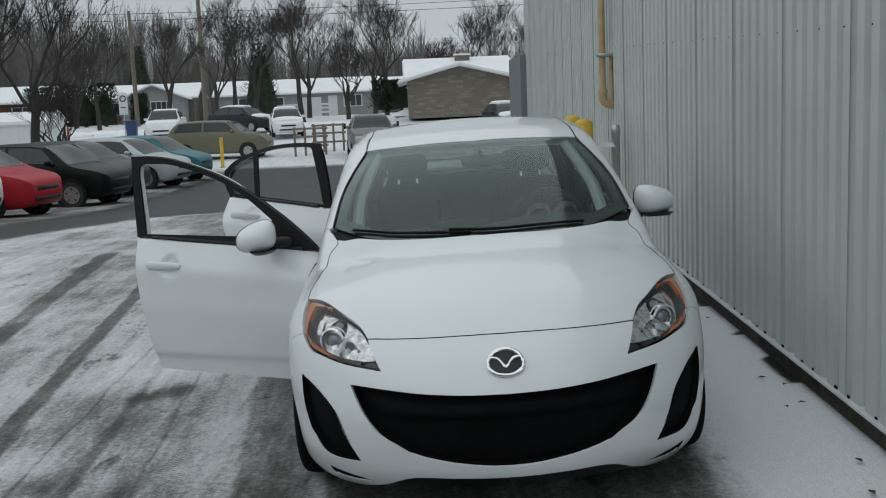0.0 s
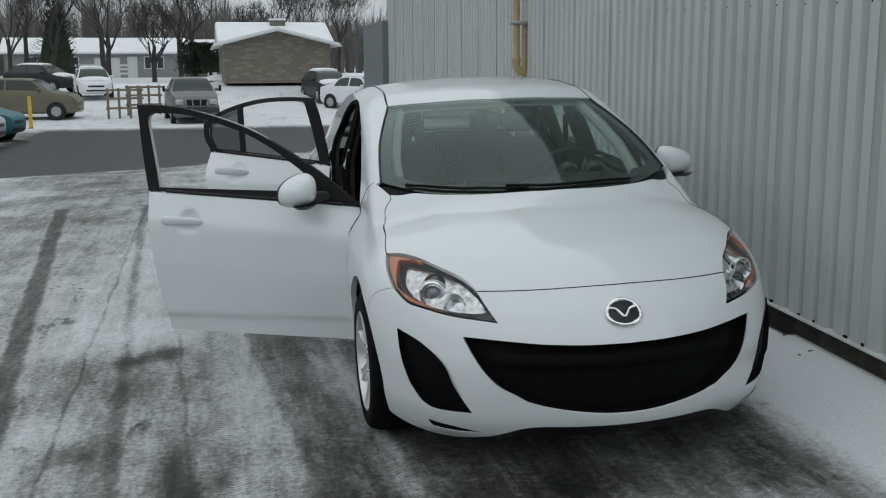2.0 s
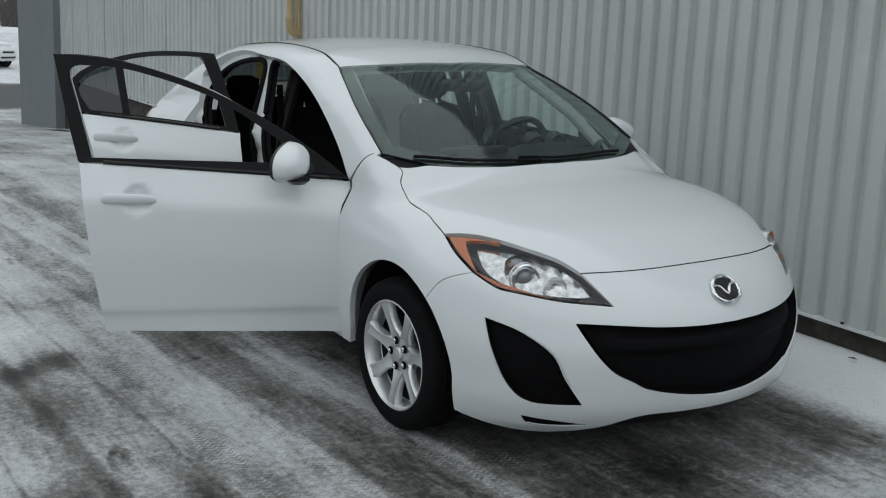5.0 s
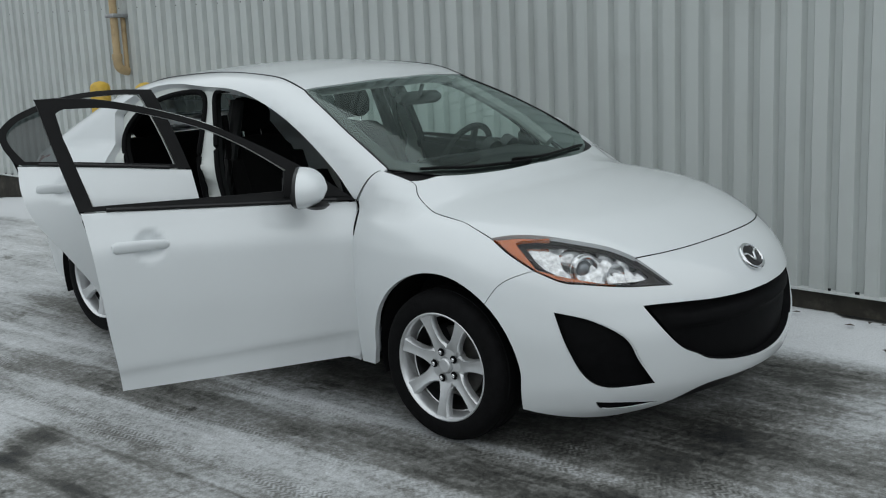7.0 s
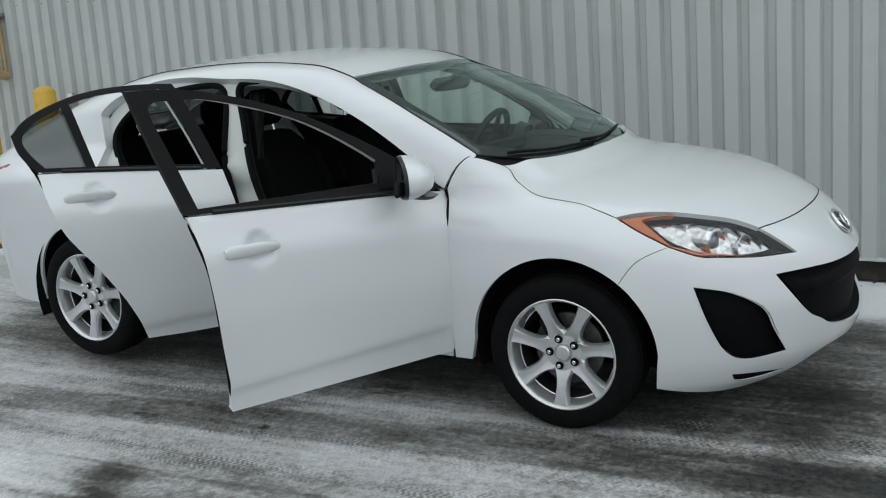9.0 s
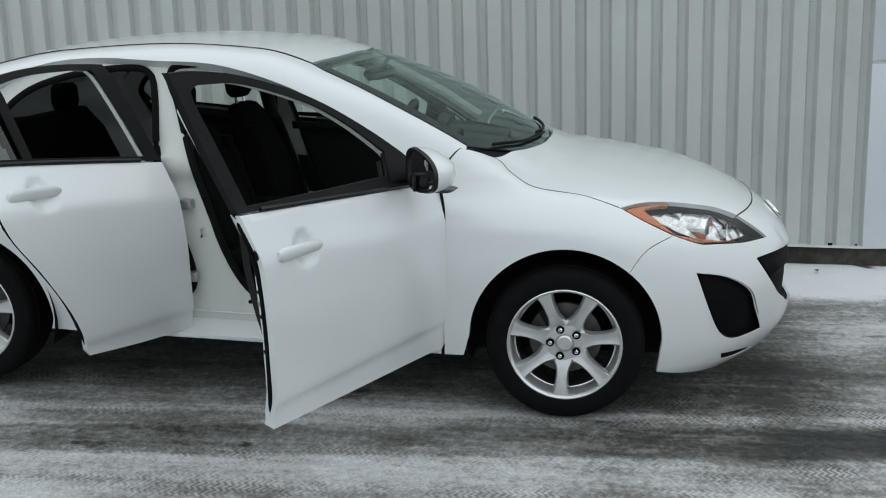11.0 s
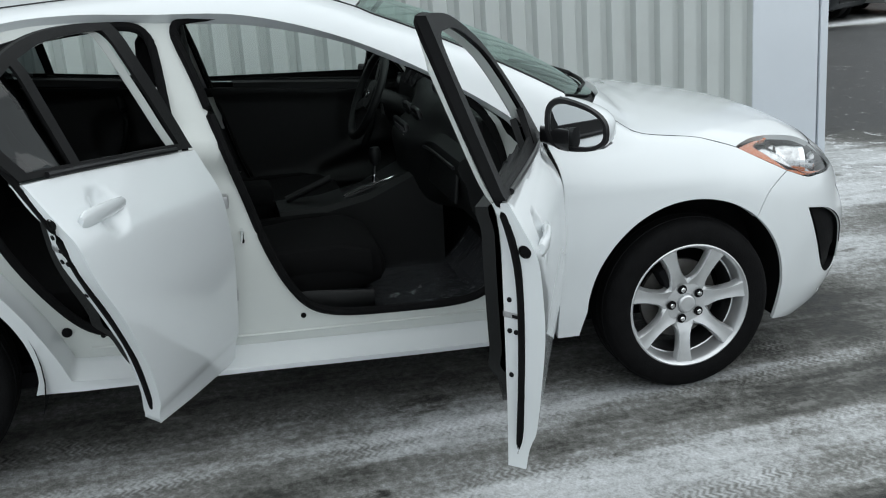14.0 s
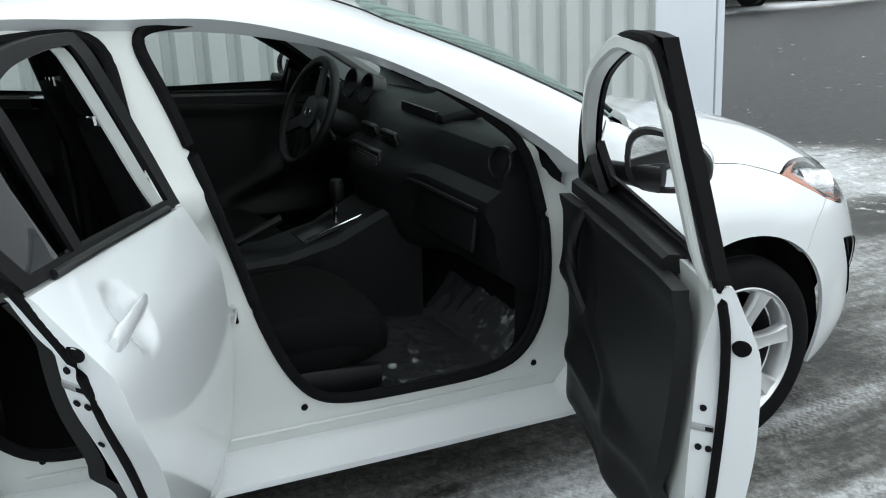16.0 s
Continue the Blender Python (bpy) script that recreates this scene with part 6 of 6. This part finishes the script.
paint = lambda name, col, m_=.0: mat(name, col, .35, metal=m_, coat=.04, spec=.15, vary=.05, scale=2)
P_RED, P_BLACK, P_GREY, P_SILVER, P_TEAL = paint("red_car", (.36, .02, .03)), paint("black_green_car", (.006, .008, .008)), paint("grey_car", (.045, .05, .052), .3), paint("silver_car", (.45, .48, .50), .3), paint("teal_car", (.05, .17, .20), .2)
P_OLIVE, P_WHITE, P_DARK, P_TAN = paint("olive_car", (.17, .165, .12), .3), paint("white_car", (.72, .74, .75)), paint("charcoal_car", (.03, .033, .036)), paint("tan_grey_car", (.20, .20, .20), .3)
NOSE_RIGHT = 78
row = [(-9.55, 14.3, P_WHITE, "white parked hatchback with its nose to the lane"), (-9.45, 16.9, P_RED, "red parked hatchback with its nose to the lane"), (-9.15, 20.6, P_BLACK, "blackish green parked hatchback in the row"), (-9.55, 23.6, P_GREY, "dark grey parked hatchback in the row"),
       (-9.2, 26.7, P_SILVER, "pale silver parked hatchback in the row"), (-9.25, 29.7, P_TEAL, "teal parked hatchback at the row's end")]
for x, y, pt, lb in row:
    parked_car(x + .04 * (y - 18), y, NOSE_RIGHT, pt, lb, length=4.0, height=1.50, hood=.96, hood_len=.85, tail_len=.2)
parked_car(-8.5, 41.8, 84, P_OLIVE, "olive grey parked sport utility in the yard", length=4.4, width=1.78, height=1.66, hood=1.08, hood_len=1.0, tail_len=.1)
parked_car(-1.85, 39.6, 6, P_TAN, "grey pickup truck facing the lane", length=4.6, width=1.85, height=1.78, hood=1.18, hood_len=1.05, tail_len=1.1, face=True)
parked_car(-13.2, 52, 5, P_WHITE, "white parked pickup behind the row", length=4.6, width=1.8, height=1.70, hood=1.1, hood_len=1.1, tail_len=1.2, snow=.03)
parked_car(-9.9, 57, 60, P_DARK, "parked car under fresh snow", snow=.09)
parked_car(-6.8, 52, 10, P_WHITE, "white parked car under thick snow", snow=.11)
parked_car(4.75, 48.4, 10, P_DARK, "dark parked car with a snowy roof", snow=.13)
parked_car(5.95, 44, 42, P_WHITE, "white parked saloon under fresh snow", snow=.12, tail_len=.8)
# cars in the lot beyond the shed's corner
parked_car(14.0, -9.0, -62, P_DARK, "dark green parked sport utility at the lot's edge", length=4.4, width=1.78, height=1.66, hood=1.05, tail_len=.1)
parked_car(15.2, -6.4, -62, P_WHITE, "white parked saloon at the lot's edge", snow=.03)
parked_car(13.4, -11.9, -70, P_WHITE, "white parked sport utility at the lot's edge", length=4.4, width=1.78, height=1.66, hood=1.05, tail_len=.1)
parked_car(13.9, -15.2, -78, P_TAN, "tan parked sport utility at the lot's edge", length=4.5, width=1.78, height=1.66, hood=1.05, tail_len=.1)
parked_car(14.8, -18.2, -80, P_DARK, "dark parked car at the lot's edge")
parked_car(15.0, -21.0, -80, P_SILVER, "silver parked car at the lot's edge")
brown = box("brick_building", 8, 30, 4.5, pose(25, -2, 2.1), mat("brown_brick", (.16, .075, .045), .9, vary=.2, scale=5), label="")
tagged(brown, "low brown brick building across the lot", "building")
box("flat_roof", 8.3, 30.3, .3, pose(25, -2, 4.45), ROOF_SNOW, brown, "snowy flat roof")


# houses

def brick_mat(name, c1, c2, mortar):
    m = bpy.data.materials.new(name)
    m.use_nodes = True
    n, l = m.node_tree.nodes, m.node_tree.links
    b = n["Principled BSDF"]
    tc, t, mp = n.new("ShaderNodeTexCoord"), n.new("ShaderNodeTexBrick"), n.new("ShaderNodeMapping")
    mp.inputs["Rotation"].default_value = (radians(90), 0, 0)
    l.new(tc.outputs["Object"], mp.inputs[0])
    l.new(mp.outputs[0], t.inputs["Vector"])
    t.inputs["Color1"].default_value, t.inputs["Color2"].default_value, t.inputs["Mortar"].default_value = (*c1, 1), (*c2, 1), (*mortar, 1)
    t.inputs["Scale"].default_value, t.inputs["Mortar Size"].default_value, t.inputs["Bias"].default_value = 1.0, .012, -.45
    t.inputs["Brick Width"].default_value, t.inputs["Row Height"].default_value = .42, .14
    l.new(t.outputs["Color"], b.inputs["Base Color"])
    b.inputs["Roughness"].default_value = .9
    return m


BRICK = brick_mat("house_brick", (.17, .15, .12), (.30, .27, .23), (.17, .155, .135))
SIDING = mat("siding", (.25, .26, .255), .8, vary=.08, scale=3)
BRICK2 = mat("dull_brick", (.16, .145, .125), .9, vary=.2, scale=4)
TRIMW = mat("white_trim", (.62, .64, .65), .6, vary=.05)
PANE = mat("house_glass", (.05, .055, .06), .12, vary=.2)


def house(x, y, turn, w, d, eave, ridge, wall_mat, label, along=True, windows=(), overhang=.5, chimney=None, gable_mat=None, doors=()):
    """a low house; the ridge runs along local y if along is false (gable to the front), else along x"""
    h_ = new("house")
    h_.matrix_world = YARD @ pose(x, y, float(ground_z(x, y)) - .05, 0, 0, turn)
    tagged(h_, label, "house", group="houses along the street")
    hw, hd = w / 2, d / 2
    bm = bmesh.new()
    if along:
        ends = [(-hw, 0), (hw, 0)]
        pr = [(-hd, 0), (hd, 0), (hd, eave), (0, ridge), (-hd, eave)]
        a = [bm.verts.new((-hw, yy, z)) for yy, z in pr]
        b_ = [bm.verts.new((hw, yy, z)) for yy, z in pr]
    else:
        pr = [(-hw, 0), (hw, 0), (hw, eave), (0, ridge), (-hw, eave)]
        a = [bm.verts.new((xx, -hd, z)) for xx, z in pr]
        b_ = [bm.verts.new((xx, hd, z)) for xx, z in pr]
    bm.faces.new(a)
    bm.faces.new(b_[::-1])
    for i in range(5):
        bm.faces.new((a[i], a[(i + 1) % 5], b_[(i + 1) % 5], b_[i]))
    part("wall", bm, wall_mat, h_, smooth=False)
    half, ln = (hd, hw) if along else (hw, hd)
    sl = (ridge - eave) / half
    for sg in (-1, 1):
        for nm, m_, t0, up in (("roof", TRIMW, .02, 0), ("roof_snow", ROOF_SNOW, .14, .10)):
            bm = bmesh.new()
            o_ = overhang + (0 if nm == "roof" else -.06)
            pts = [(0, ridge + .05 + up), (sg * (half + o_), ridge + .05 + up - sl * (half + o_)), (sg * (half + o_), ridge - t0 + .0 - sl * (half + o_) + up), (0, ridge - t0 + up)]
            a = [bm.verts.new((-ln - o_, u, z) if along else (u, -ln - o_, z)) for u, z in pts]
            b_ = [bm.verts.new((ln + o_, u, z) if along else (u, ln + o_, z)) for u, z in pts]
            bm.faces.new(a)
            bm.faces.new(b_[::-1])
            for i in range(4):
                bm.faces.new((a[i], a[(i + 1) % 4], b_[(i + 1) % 4], b_[i]))
            part(nm, bm, m_, h_, "roof under clean snow" if nm == "roof_snow" else "white eaves", smooth=False)
    for wx, wz, ww, wh, n_ in windows:
        f = box("window", ww + .16, .10, wh + .16, pose(wx, -hd - .03, wz), TRIMW, h_, "white framed window")
        for k in range(n_):
            box("pane", ww / n_ - .06, .04, wh - .02, pose(wx - ww / 2 + ww / n_ * (k + .5), -hd - .08, wz), PANE, f)
    for dx, dw, dh, m_ in doors:
        box("door", dw, .1, dh, pose(dx, -hd - .03, dh / 2), m_, h_)
    if chimney:
        cx, cy, ch = chimney
        ck = box("chimney", .9, .6, ch, pose(cx, cy, ridge + ch / 2 - .3), BRICK2, h_)
        box("chimney_cap", 1.0, .7, .1, pose(cx, cy, ridge + ch - .27), ROOF_SNOW, ck)
    return h_


house(2.65, 57, 0, 5.6, 10, 2.05, 2.75, BRICK, "buff brick gable house with a snowy roof", along=False, overhang=.55)
house(2.95, 61, 0, 6.2, 8, 2.1, 3.25, BRICK2, "low house with a broad snowy roof behind the gable", overhang=.25, chimney=(.35, -.6, .55))
house(-28, 106, 4, 12, 8, 2.6, 3.9, BRICK2, "low brick bungalow with a white gable and snow", along=True, windows=((3.6, 1.55, 2.4, 1.3, 4), (-2, 1.6, 1.6, 1.1, 2)), doors=((.3, 1.0, 2.1, TRIMW),))
house(-25.4, 101.8, 4, 6.2, 4, 2.5, 3.8, SIDING, "pale sided porch gable with a snowy roof", along=False, windows=((.8, 1.5, 2.0, 1.3, 4),))
house(-11.5, 109, 3, 17, 8, 2.55, 3.9, SIDING, "grey sided bungalow under snow", windows=((-5.5, 1.5, 1.6, 1.1, 2), (-2.5, 1.5, 1.6, 1.1, 2), (5.5, 1.5, 1.8, 1.1, 3)), doors=((1.0, 2.4, 2.0, TRIMW), (3.4, .95, 2.1, TRIMW)))
house(3.5, 112, -3, 14, 8, 2.55, 3.8, BRICK2, "dull brick bungalow under snow", windows=((-5.0, 1.5, 1.4, 1.1, 2), (-1.5, 1.5, 1.6, 1.1, 2)), doors=((-3.4, .95, 2.1, TRIMW),))
house(-40, 99, 8, 12, 8, 2.6, 4.0, mat("red_brown_brick", (.12, .05, .035), .9, vary=.2, scale=4), "red brown bungalow under snow", windows=((3, 1.5, 1.8, 1.1, 2),), doors=((0, 1, 2.1, TRIMW),))
shed = house(-21.0, 48.5, 6, 6.4, 3, 1.5, 1.95, TRIMW, "low white garden shelter with snow", overhang=.1)


# trees
def grow_tree(seed, height, spread, levels=5, thick=.16, kink=.22, fork=3):
    rnd = random.Random(seed)
    verts, faces = [], []

    def limb(p, d, length, r, lv):
        segs = 4 if lv > 1 else 3
        sides = 7 if lv >= levels - 1 else (5 if lv > 1 else 3)
        pts, rad = [p], [r]
        for i in range(segs):
            d = (d + Vector((rnd.uniform(-1, 1), rnd.uniform(-1, 1), rnd.uniform(-.35, .75))) * kink * (.5 if lv == levels else 1)).normalized()
            p = p + d * length / segs
            pts.append(p)
            rad.append(r * (1 - (.38 if lv > 0 else .8) * (i + 1) / segs))
        base = len(verts)
        for k, (q, rr) in enumerate(zip(pts, rad)):
            t = (pts[min(k + 1, segs)] - pts[max(k - 1, 0)]).normalized()
            u = t.cross(Vector((.31, .84, .2))).normalized()
            w = t.cross(u)
            for s_ in range(sides):
                a = 2 * math.pi * s_ / sides
                verts.append(q + rr * (math.cos(a) * u + math.sin(a) * w))
        for k in range(segs):
            for s_ in range(sides):
                a, b = base + k * sides + s_, base + k * sides + (s_ + 1) % sides
                faces.append((a, b, b + sides, a + sides))
        if lv == 0:
            return
        n_ = fork + (1 if lv == levels else 0) + rnd.randint(0, 1)
        for i in range(n_):
            k = rnd.uniform(.45, 1.0) if i else 1.0
            j = min(segs - 1, int(k * segs))
            f = k * segs - j
            q = pts[j].lerp(pts[j + 1], f)
            az = rnd.uniform(0, 2 * math.pi)
            out_ = Vector((math.cos(az), math.sin(az), 0))
            nd = (d * (1.0 if i else 1.6) + out_ * spread * rnd.uniform(.6, 1.2) + Vector((0, 0, .35))).normalized()
            limb(q, nd, length * rnd.uniform(.58, .80), max(.0085, rad[j] * rnd.uniform(.42, .62)), lv - 1)
    limb(Vector((0, 0, -.2)), Vector((0, 0, 1)), height * .30, thick, levels)
    me = bpy.data.meshes.new("tree")
    me.from_pydata(verts, [], faces)
    for f in me.polygons:
        f.use_smooth = True
    me.materials.append(BARK)
    return me


tree_meshes = [grow_tree(11, 11, .85, 6, .20, .3), grow_tree(23, 12, .75, 6, .20, .26), grow_tree(5, 9, 1.0, 6, .19, .34), grow_tree(42, 11, .9, 6, .21, .3)]


def tree(x, y, k, which, turn, label="bare winter tree with fine grey branches", h=1.0):
    t = new("tree", tree_meshes[which])
    t.matrix_world = YARD @ pose(x, y, float(ground_z(x, y)), 0, 0, turn) @ Matrix.Diagonal((k, k, k * h, 1))
    return tagged(t, label, "tree", group="bare street trees")


for x, y, k, w_, tn in ((-12.7, 33.0, .62, 2, 40), (-14.6, 36, 1.1, 0, 200), (-17.2, 38, 1.2, 3, 20), (-15.4, 31, .95, 1, 100), (-13.2, 67, .85, 1, 10), (-11.3, 72, 1.05, 3, 80), (-7.2, 66, 1.05, 1, 150), (-4.5, 72, 1.0, 2, 220), (-1.9, 84, 1.2, 0, 300), (-2.9, 85, 1.15, 1, 30),
                        (-18.5, 76, 1.1, 3, 120), (-22, 70, .9, 0, 60), (3.2, 92, 1.15, 2, 20), (6.2, 95, 1.2, 0, 100), (9.5, 96, 1.1, 1, 200), (12, 99, 1.1, 3, 10), (-9, 90, 1.25, 0, 240), (-15.5, 88, 1.2, 1, 330), (-28, 84, 1.2, 2, 15), (-26, 47, .8, 1, 77)):
    tree(x, y, k, w_, tn)

# the wood behind the houses: one mass of bare crowns
rnd = random.Random(3)
wv, wf = [], []
for i in range(1150):
    x = -95 + 150 * rnd.random()
    y = 122 + 30 * rnd.random()
    hgt = rnd.uniform(6.5, 11.5) * (1 + .5 * float(ease(-28, -38, x))) * (1 if x < 0 else .8)
    z0 = float(ground_z(x, y))
    lean = rnd.uniform(-.04, .04)
    for j in range(54):
        t0 = rnd.uniform(0, .75) if j else 0
        bx, bz = x + lean * hgt * t0 + rnd.uniform(-.3, .3) * t0, z0 + hgt * t0
        ln = hgt * rnd.uniform(.14, .36) if j else hgt
        an = rnd.uniform(-.75, .75) if j else lean
        ex, ez, ey = bx + math.sin(an) * ln, bz + math.cos(an) * ln, y + rnd.uniform(-1.5, 1.5)
        r0 = .14 if j == 0 else rnd.uniform(.022, .05)
        k = len(wv)
        wv += [(bx - r0, y, bz), (bx + r0, y, bz), (bx, y + r0, bz), (ex, ey, ez)]
        wf += [(k, k + 1, k + 3), (k + 1, k + 2, k + 3), (k + 2, k, k + 3)]
me = bpy.data.meshes.new("woods")
me.from_pydata(wv, [], wf)
me.materials.append(mat("far_twigs", (.15, .14, .135), .95, vary=.2, scale=.5))
tagged(new("woods", me), "bare grey winter wood behind the houses", "wood", kind="stuff")


def evergreen(x, y, h, r, label, seed, taper=.85):
    rnd_ = random.Random(seed)
    vs, fs = [], []
    for i in range(1500):
        t = rnd_.random() ** .8
        a = rnd_.uniform(0, 2 * math.pi)
        rr = r * (1 - taper * t) * (.62 + .38 * rnd_.random()) * (1 + .18 * math.sin(3 * a + seed + 5 * t))
        c = Vector((rr * math.cos(a), rr * math.sin(a), .15 + h * t))
        s_ = .10 + .12 * rnd_.random()
        d = Vector((math.cos(a), math.sin(a), rnd_.uniform(.3, 1.4))).normalized()
        u = d.cross(Vector((0, 0, 1))).normalized()
        k = len(vs)
        vs += [c - u * s_ * .5, c + u * s_ * .5, c + d * s_ * 1.6]
        fs.append((k, k + 1, k + 2))
    e = new("evergreen")
    e.matrix_world = YARD @ pose(x, y, float(ground_z(x, y)))
    tagged(e, label, "evergreen", group="dark evergreens")
    m2 = bpy.data.meshes.new("foliage")
    m2.from_pydata(vs, [], fs)
    m2.materials.append(CEDAR)
    f = new("foliage", m2)
    f.parent = e
    tube("trunk", [(0, 0, -.1), (0, 0, h * .8)], r * .12, BARK, e, segs=6)
    lathe("core", [(r * .6, .1), (r * .55, h * .3), (r * .3, h * .7), (0, h * .95)], 10, pose(0, 0, 0), CEDAR, e)
    return e


for i, (x, y, h, r, tp) in enumerate(((-33, 90, 3.4, 1.7, .25), (-31, 90, 3.9, 1.7, .35), (-29.0, 90, 3.4, 1.7, .3), (-27.2, 90, 3.6, 1.6, .35), (-24.6, 92, 2.6, 1.1, .35), (-38.5, 88, 3.8, 2.2, .3), (-31, 118, 8.4, 3.2, .85), (-12.4, 84, 6.2, 2.3, .75), (-1.7, 77, 2.2, 1.5, .2), (-.6, 75, 2.0, 1.1, .2), (-42, 80, 4.5, 2.0, .4), (-46, 78, 4.5, 2.2, .4))):
    evergreen(x, y, h, r, "dark green clipped cedar by the houses" if tp < .7 else "tall dark spruce among bare trees", i + 2, tp)

# poles, wires, signs, rails
def pole(x, y, h, label, lamp_head=False):
    p = lathe("utility_pole", [(.20, -.3), (.17, h * .5), (.13, h), (0, h + .02)], 12, pose(0, 0, 0), POLEWOOD)
    p.matrix_world = YARD @ pose(x, y, float(ground_z(x, y)))
    if lamp_head:
        loft("lamp_head", [ring(x, 0, h - .05 + .10 * x, .16 * k, .10 * k, 2.6, 12, "x") for x, k in ((.05, .3), (.25, .6), (.45, 1), (.95, .9), (1.05, .4))], P_BUMPER, p, "dark street lamp head")
    return tagged(p, label, "utility pole", group="utility poles")


pole(-14.85, 72, 10.6, "grey wooden utility pole with a street lamp", True)
pole(-21.6, 79, 9.0, "short grey wooden utility pole with a cable")
for y, z, sag in ((79, 8.9, 1.0), (79, 9.6, 1.2)):
    wire = tube("cable", [(-60 + 100 * t, y + 2 * t, z + 1 - sag * 4 * t * (1 - t)) for t in np.linspace(0, 1, 30)], .018, RUBBER, segs=5)
    tagged(wire, "thin dark overhead cable between the poles", "cable")
sign = lathe("no_parking_sign", [(.03, -.2), (.03, 2.6), (0, 2.6)], 10, pose(0, 0, 0), STEEL)
sign.matrix_world = YARD @ pose(-16.6, 56.5, float(ground_z(-16.6, 56.5)))
tagged(sign, "tall white parking sign on a steel post", "sign")
box("sign_plate", .50, .03, 1.25, pose(0, -.05, 1.95), TRIMW, sign, "white sign plate", bevel=.01)
tube("sign_ring", [(.16 * math.cos(a), -.075, 2.25 + .16 * math.sin(a)) for a in np.linspace(0, 2 * math.pi, 20, endpoint=False)], .03, GLOSS_BLACK, sign, closed=True, segs=6)
box("sign_bar", .30, .015, .05, pose(0, -.072, 1.75), GLOSS_BLACK, sign)
bin_ = loft("bin", [ring(0, 0, z, r, r, 5, 16, "z") for z, r in ((0, .26), (.9, .32), (.92, .35), (1.0, .35))], mat("blue_bin", (.03, .05, .14), .5, vary=.1))
bin_.matrix_world = YARD @ pose(-16.1, 56.0, float(ground_z(-16.1, 56.0)))
tagged(bin_, "dark blue wheeled bin by the sign post", "bin")
RAIL = mat("weathered_wood", (.20, .175, .135), .85, vary=.25, scale=10)
for k, (x0, y0, n_) in enumerate(((-5.2, 41.0, 4), (-4.5, 42.5, 4))):
    f = new("fence")
    f.matrix_world = YARD @ pose(x0, y0, float(ground_z(x0, y0)), 0, 0, 14)
    tagged(f, "weathered yellowish wooden railing standing in snow", "fence", group="wooden railings")
    for i in range(n_):
        box("post", .09, .09, 1.35, pose(i * .45, 0, .6), RAIL, f, bevel=.01)
    for z in (.45, .85, 1.2):
        box("rail", .45 * (n_ - 1) + .2, .05, .09, pose(.225 * (n_ - 1), -.06, z), RAIL, f, bevel=.01)
wf_ = new("fence")
wf_.matrix_world = YARD @ pose(-10.6, 96, float(ground_z(-10.6, 96)))
tagged(wf_, "white board fence before the bungalows", "fence", group="wooden railings")
for z in (.45, .85, 1.2):
    box("rail", 7, .06, .2, pose(0, 0, z), TRIMW, wf_)
for i in range(4):
    box("post", .14, .14, 1.4, pose(-3.4 + i * 2.27, .08, .6), TRIMW, wf_)
for x, y, h in ((-7.5, 36.2, 1.15), (-11.3, 33.8, 1.1)):
    b = bollard(x - .021 * (y + 4.5), y, h, .07)
    b["label"] = "thin yellow bollard at the yard's edge"
hyd = lathe("hydrant", [(.14, 0), (.14, .55), (.18, .56), (.18, .62), (.12, .75), (0, .8)], 14, pose(0, 0, 0), mat("hydrant_red", (.30, .05, .03), .5, vary=.15, scale=8))
hyd.matrix_world = YARD @ pose(-19.8, 56, float(ground_z(-19.8, 56)))
tagged(hyd, "dull red hydrant standing in the snow", "hydrant")
snowbank = bmesh.new()
for i in range(26):
    x = -30 + i * 1.6
    put_loft(snowbank, [[(px + .3 * noise.noise((i, k, 0)), py, pz) for px, py, pz in ring(x, 60 + 1.5 * noise.noise((i * .7, 0, 4)), float(ground_z(x, 60)) - .1 + .35 * k, 1.3 * (1 - .55 * k * k), .9 * (1 - .6 * k * k), 2.2, 12, "z")] for k in (0, .4, .75, 1)])
tagged(part("snowbank", snowbank, SNOW), "low ploughed snowbank along the street", "snow", kind="stuff")
cone = loft("concrete_block", [ring(0, 0, z, r * 1.3, r, 3, 14, "z") for z, r in ((0, .19), (.12, .18), (.30, .12), (.40, .08))], YELLOW)
cone.matrix_world = LOT @ pose(12.3, -9.25, float(ground_z(12.3, -9.25)))
tagged(cone, "yellow painted concrete block at the lot's edge", "concrete block")
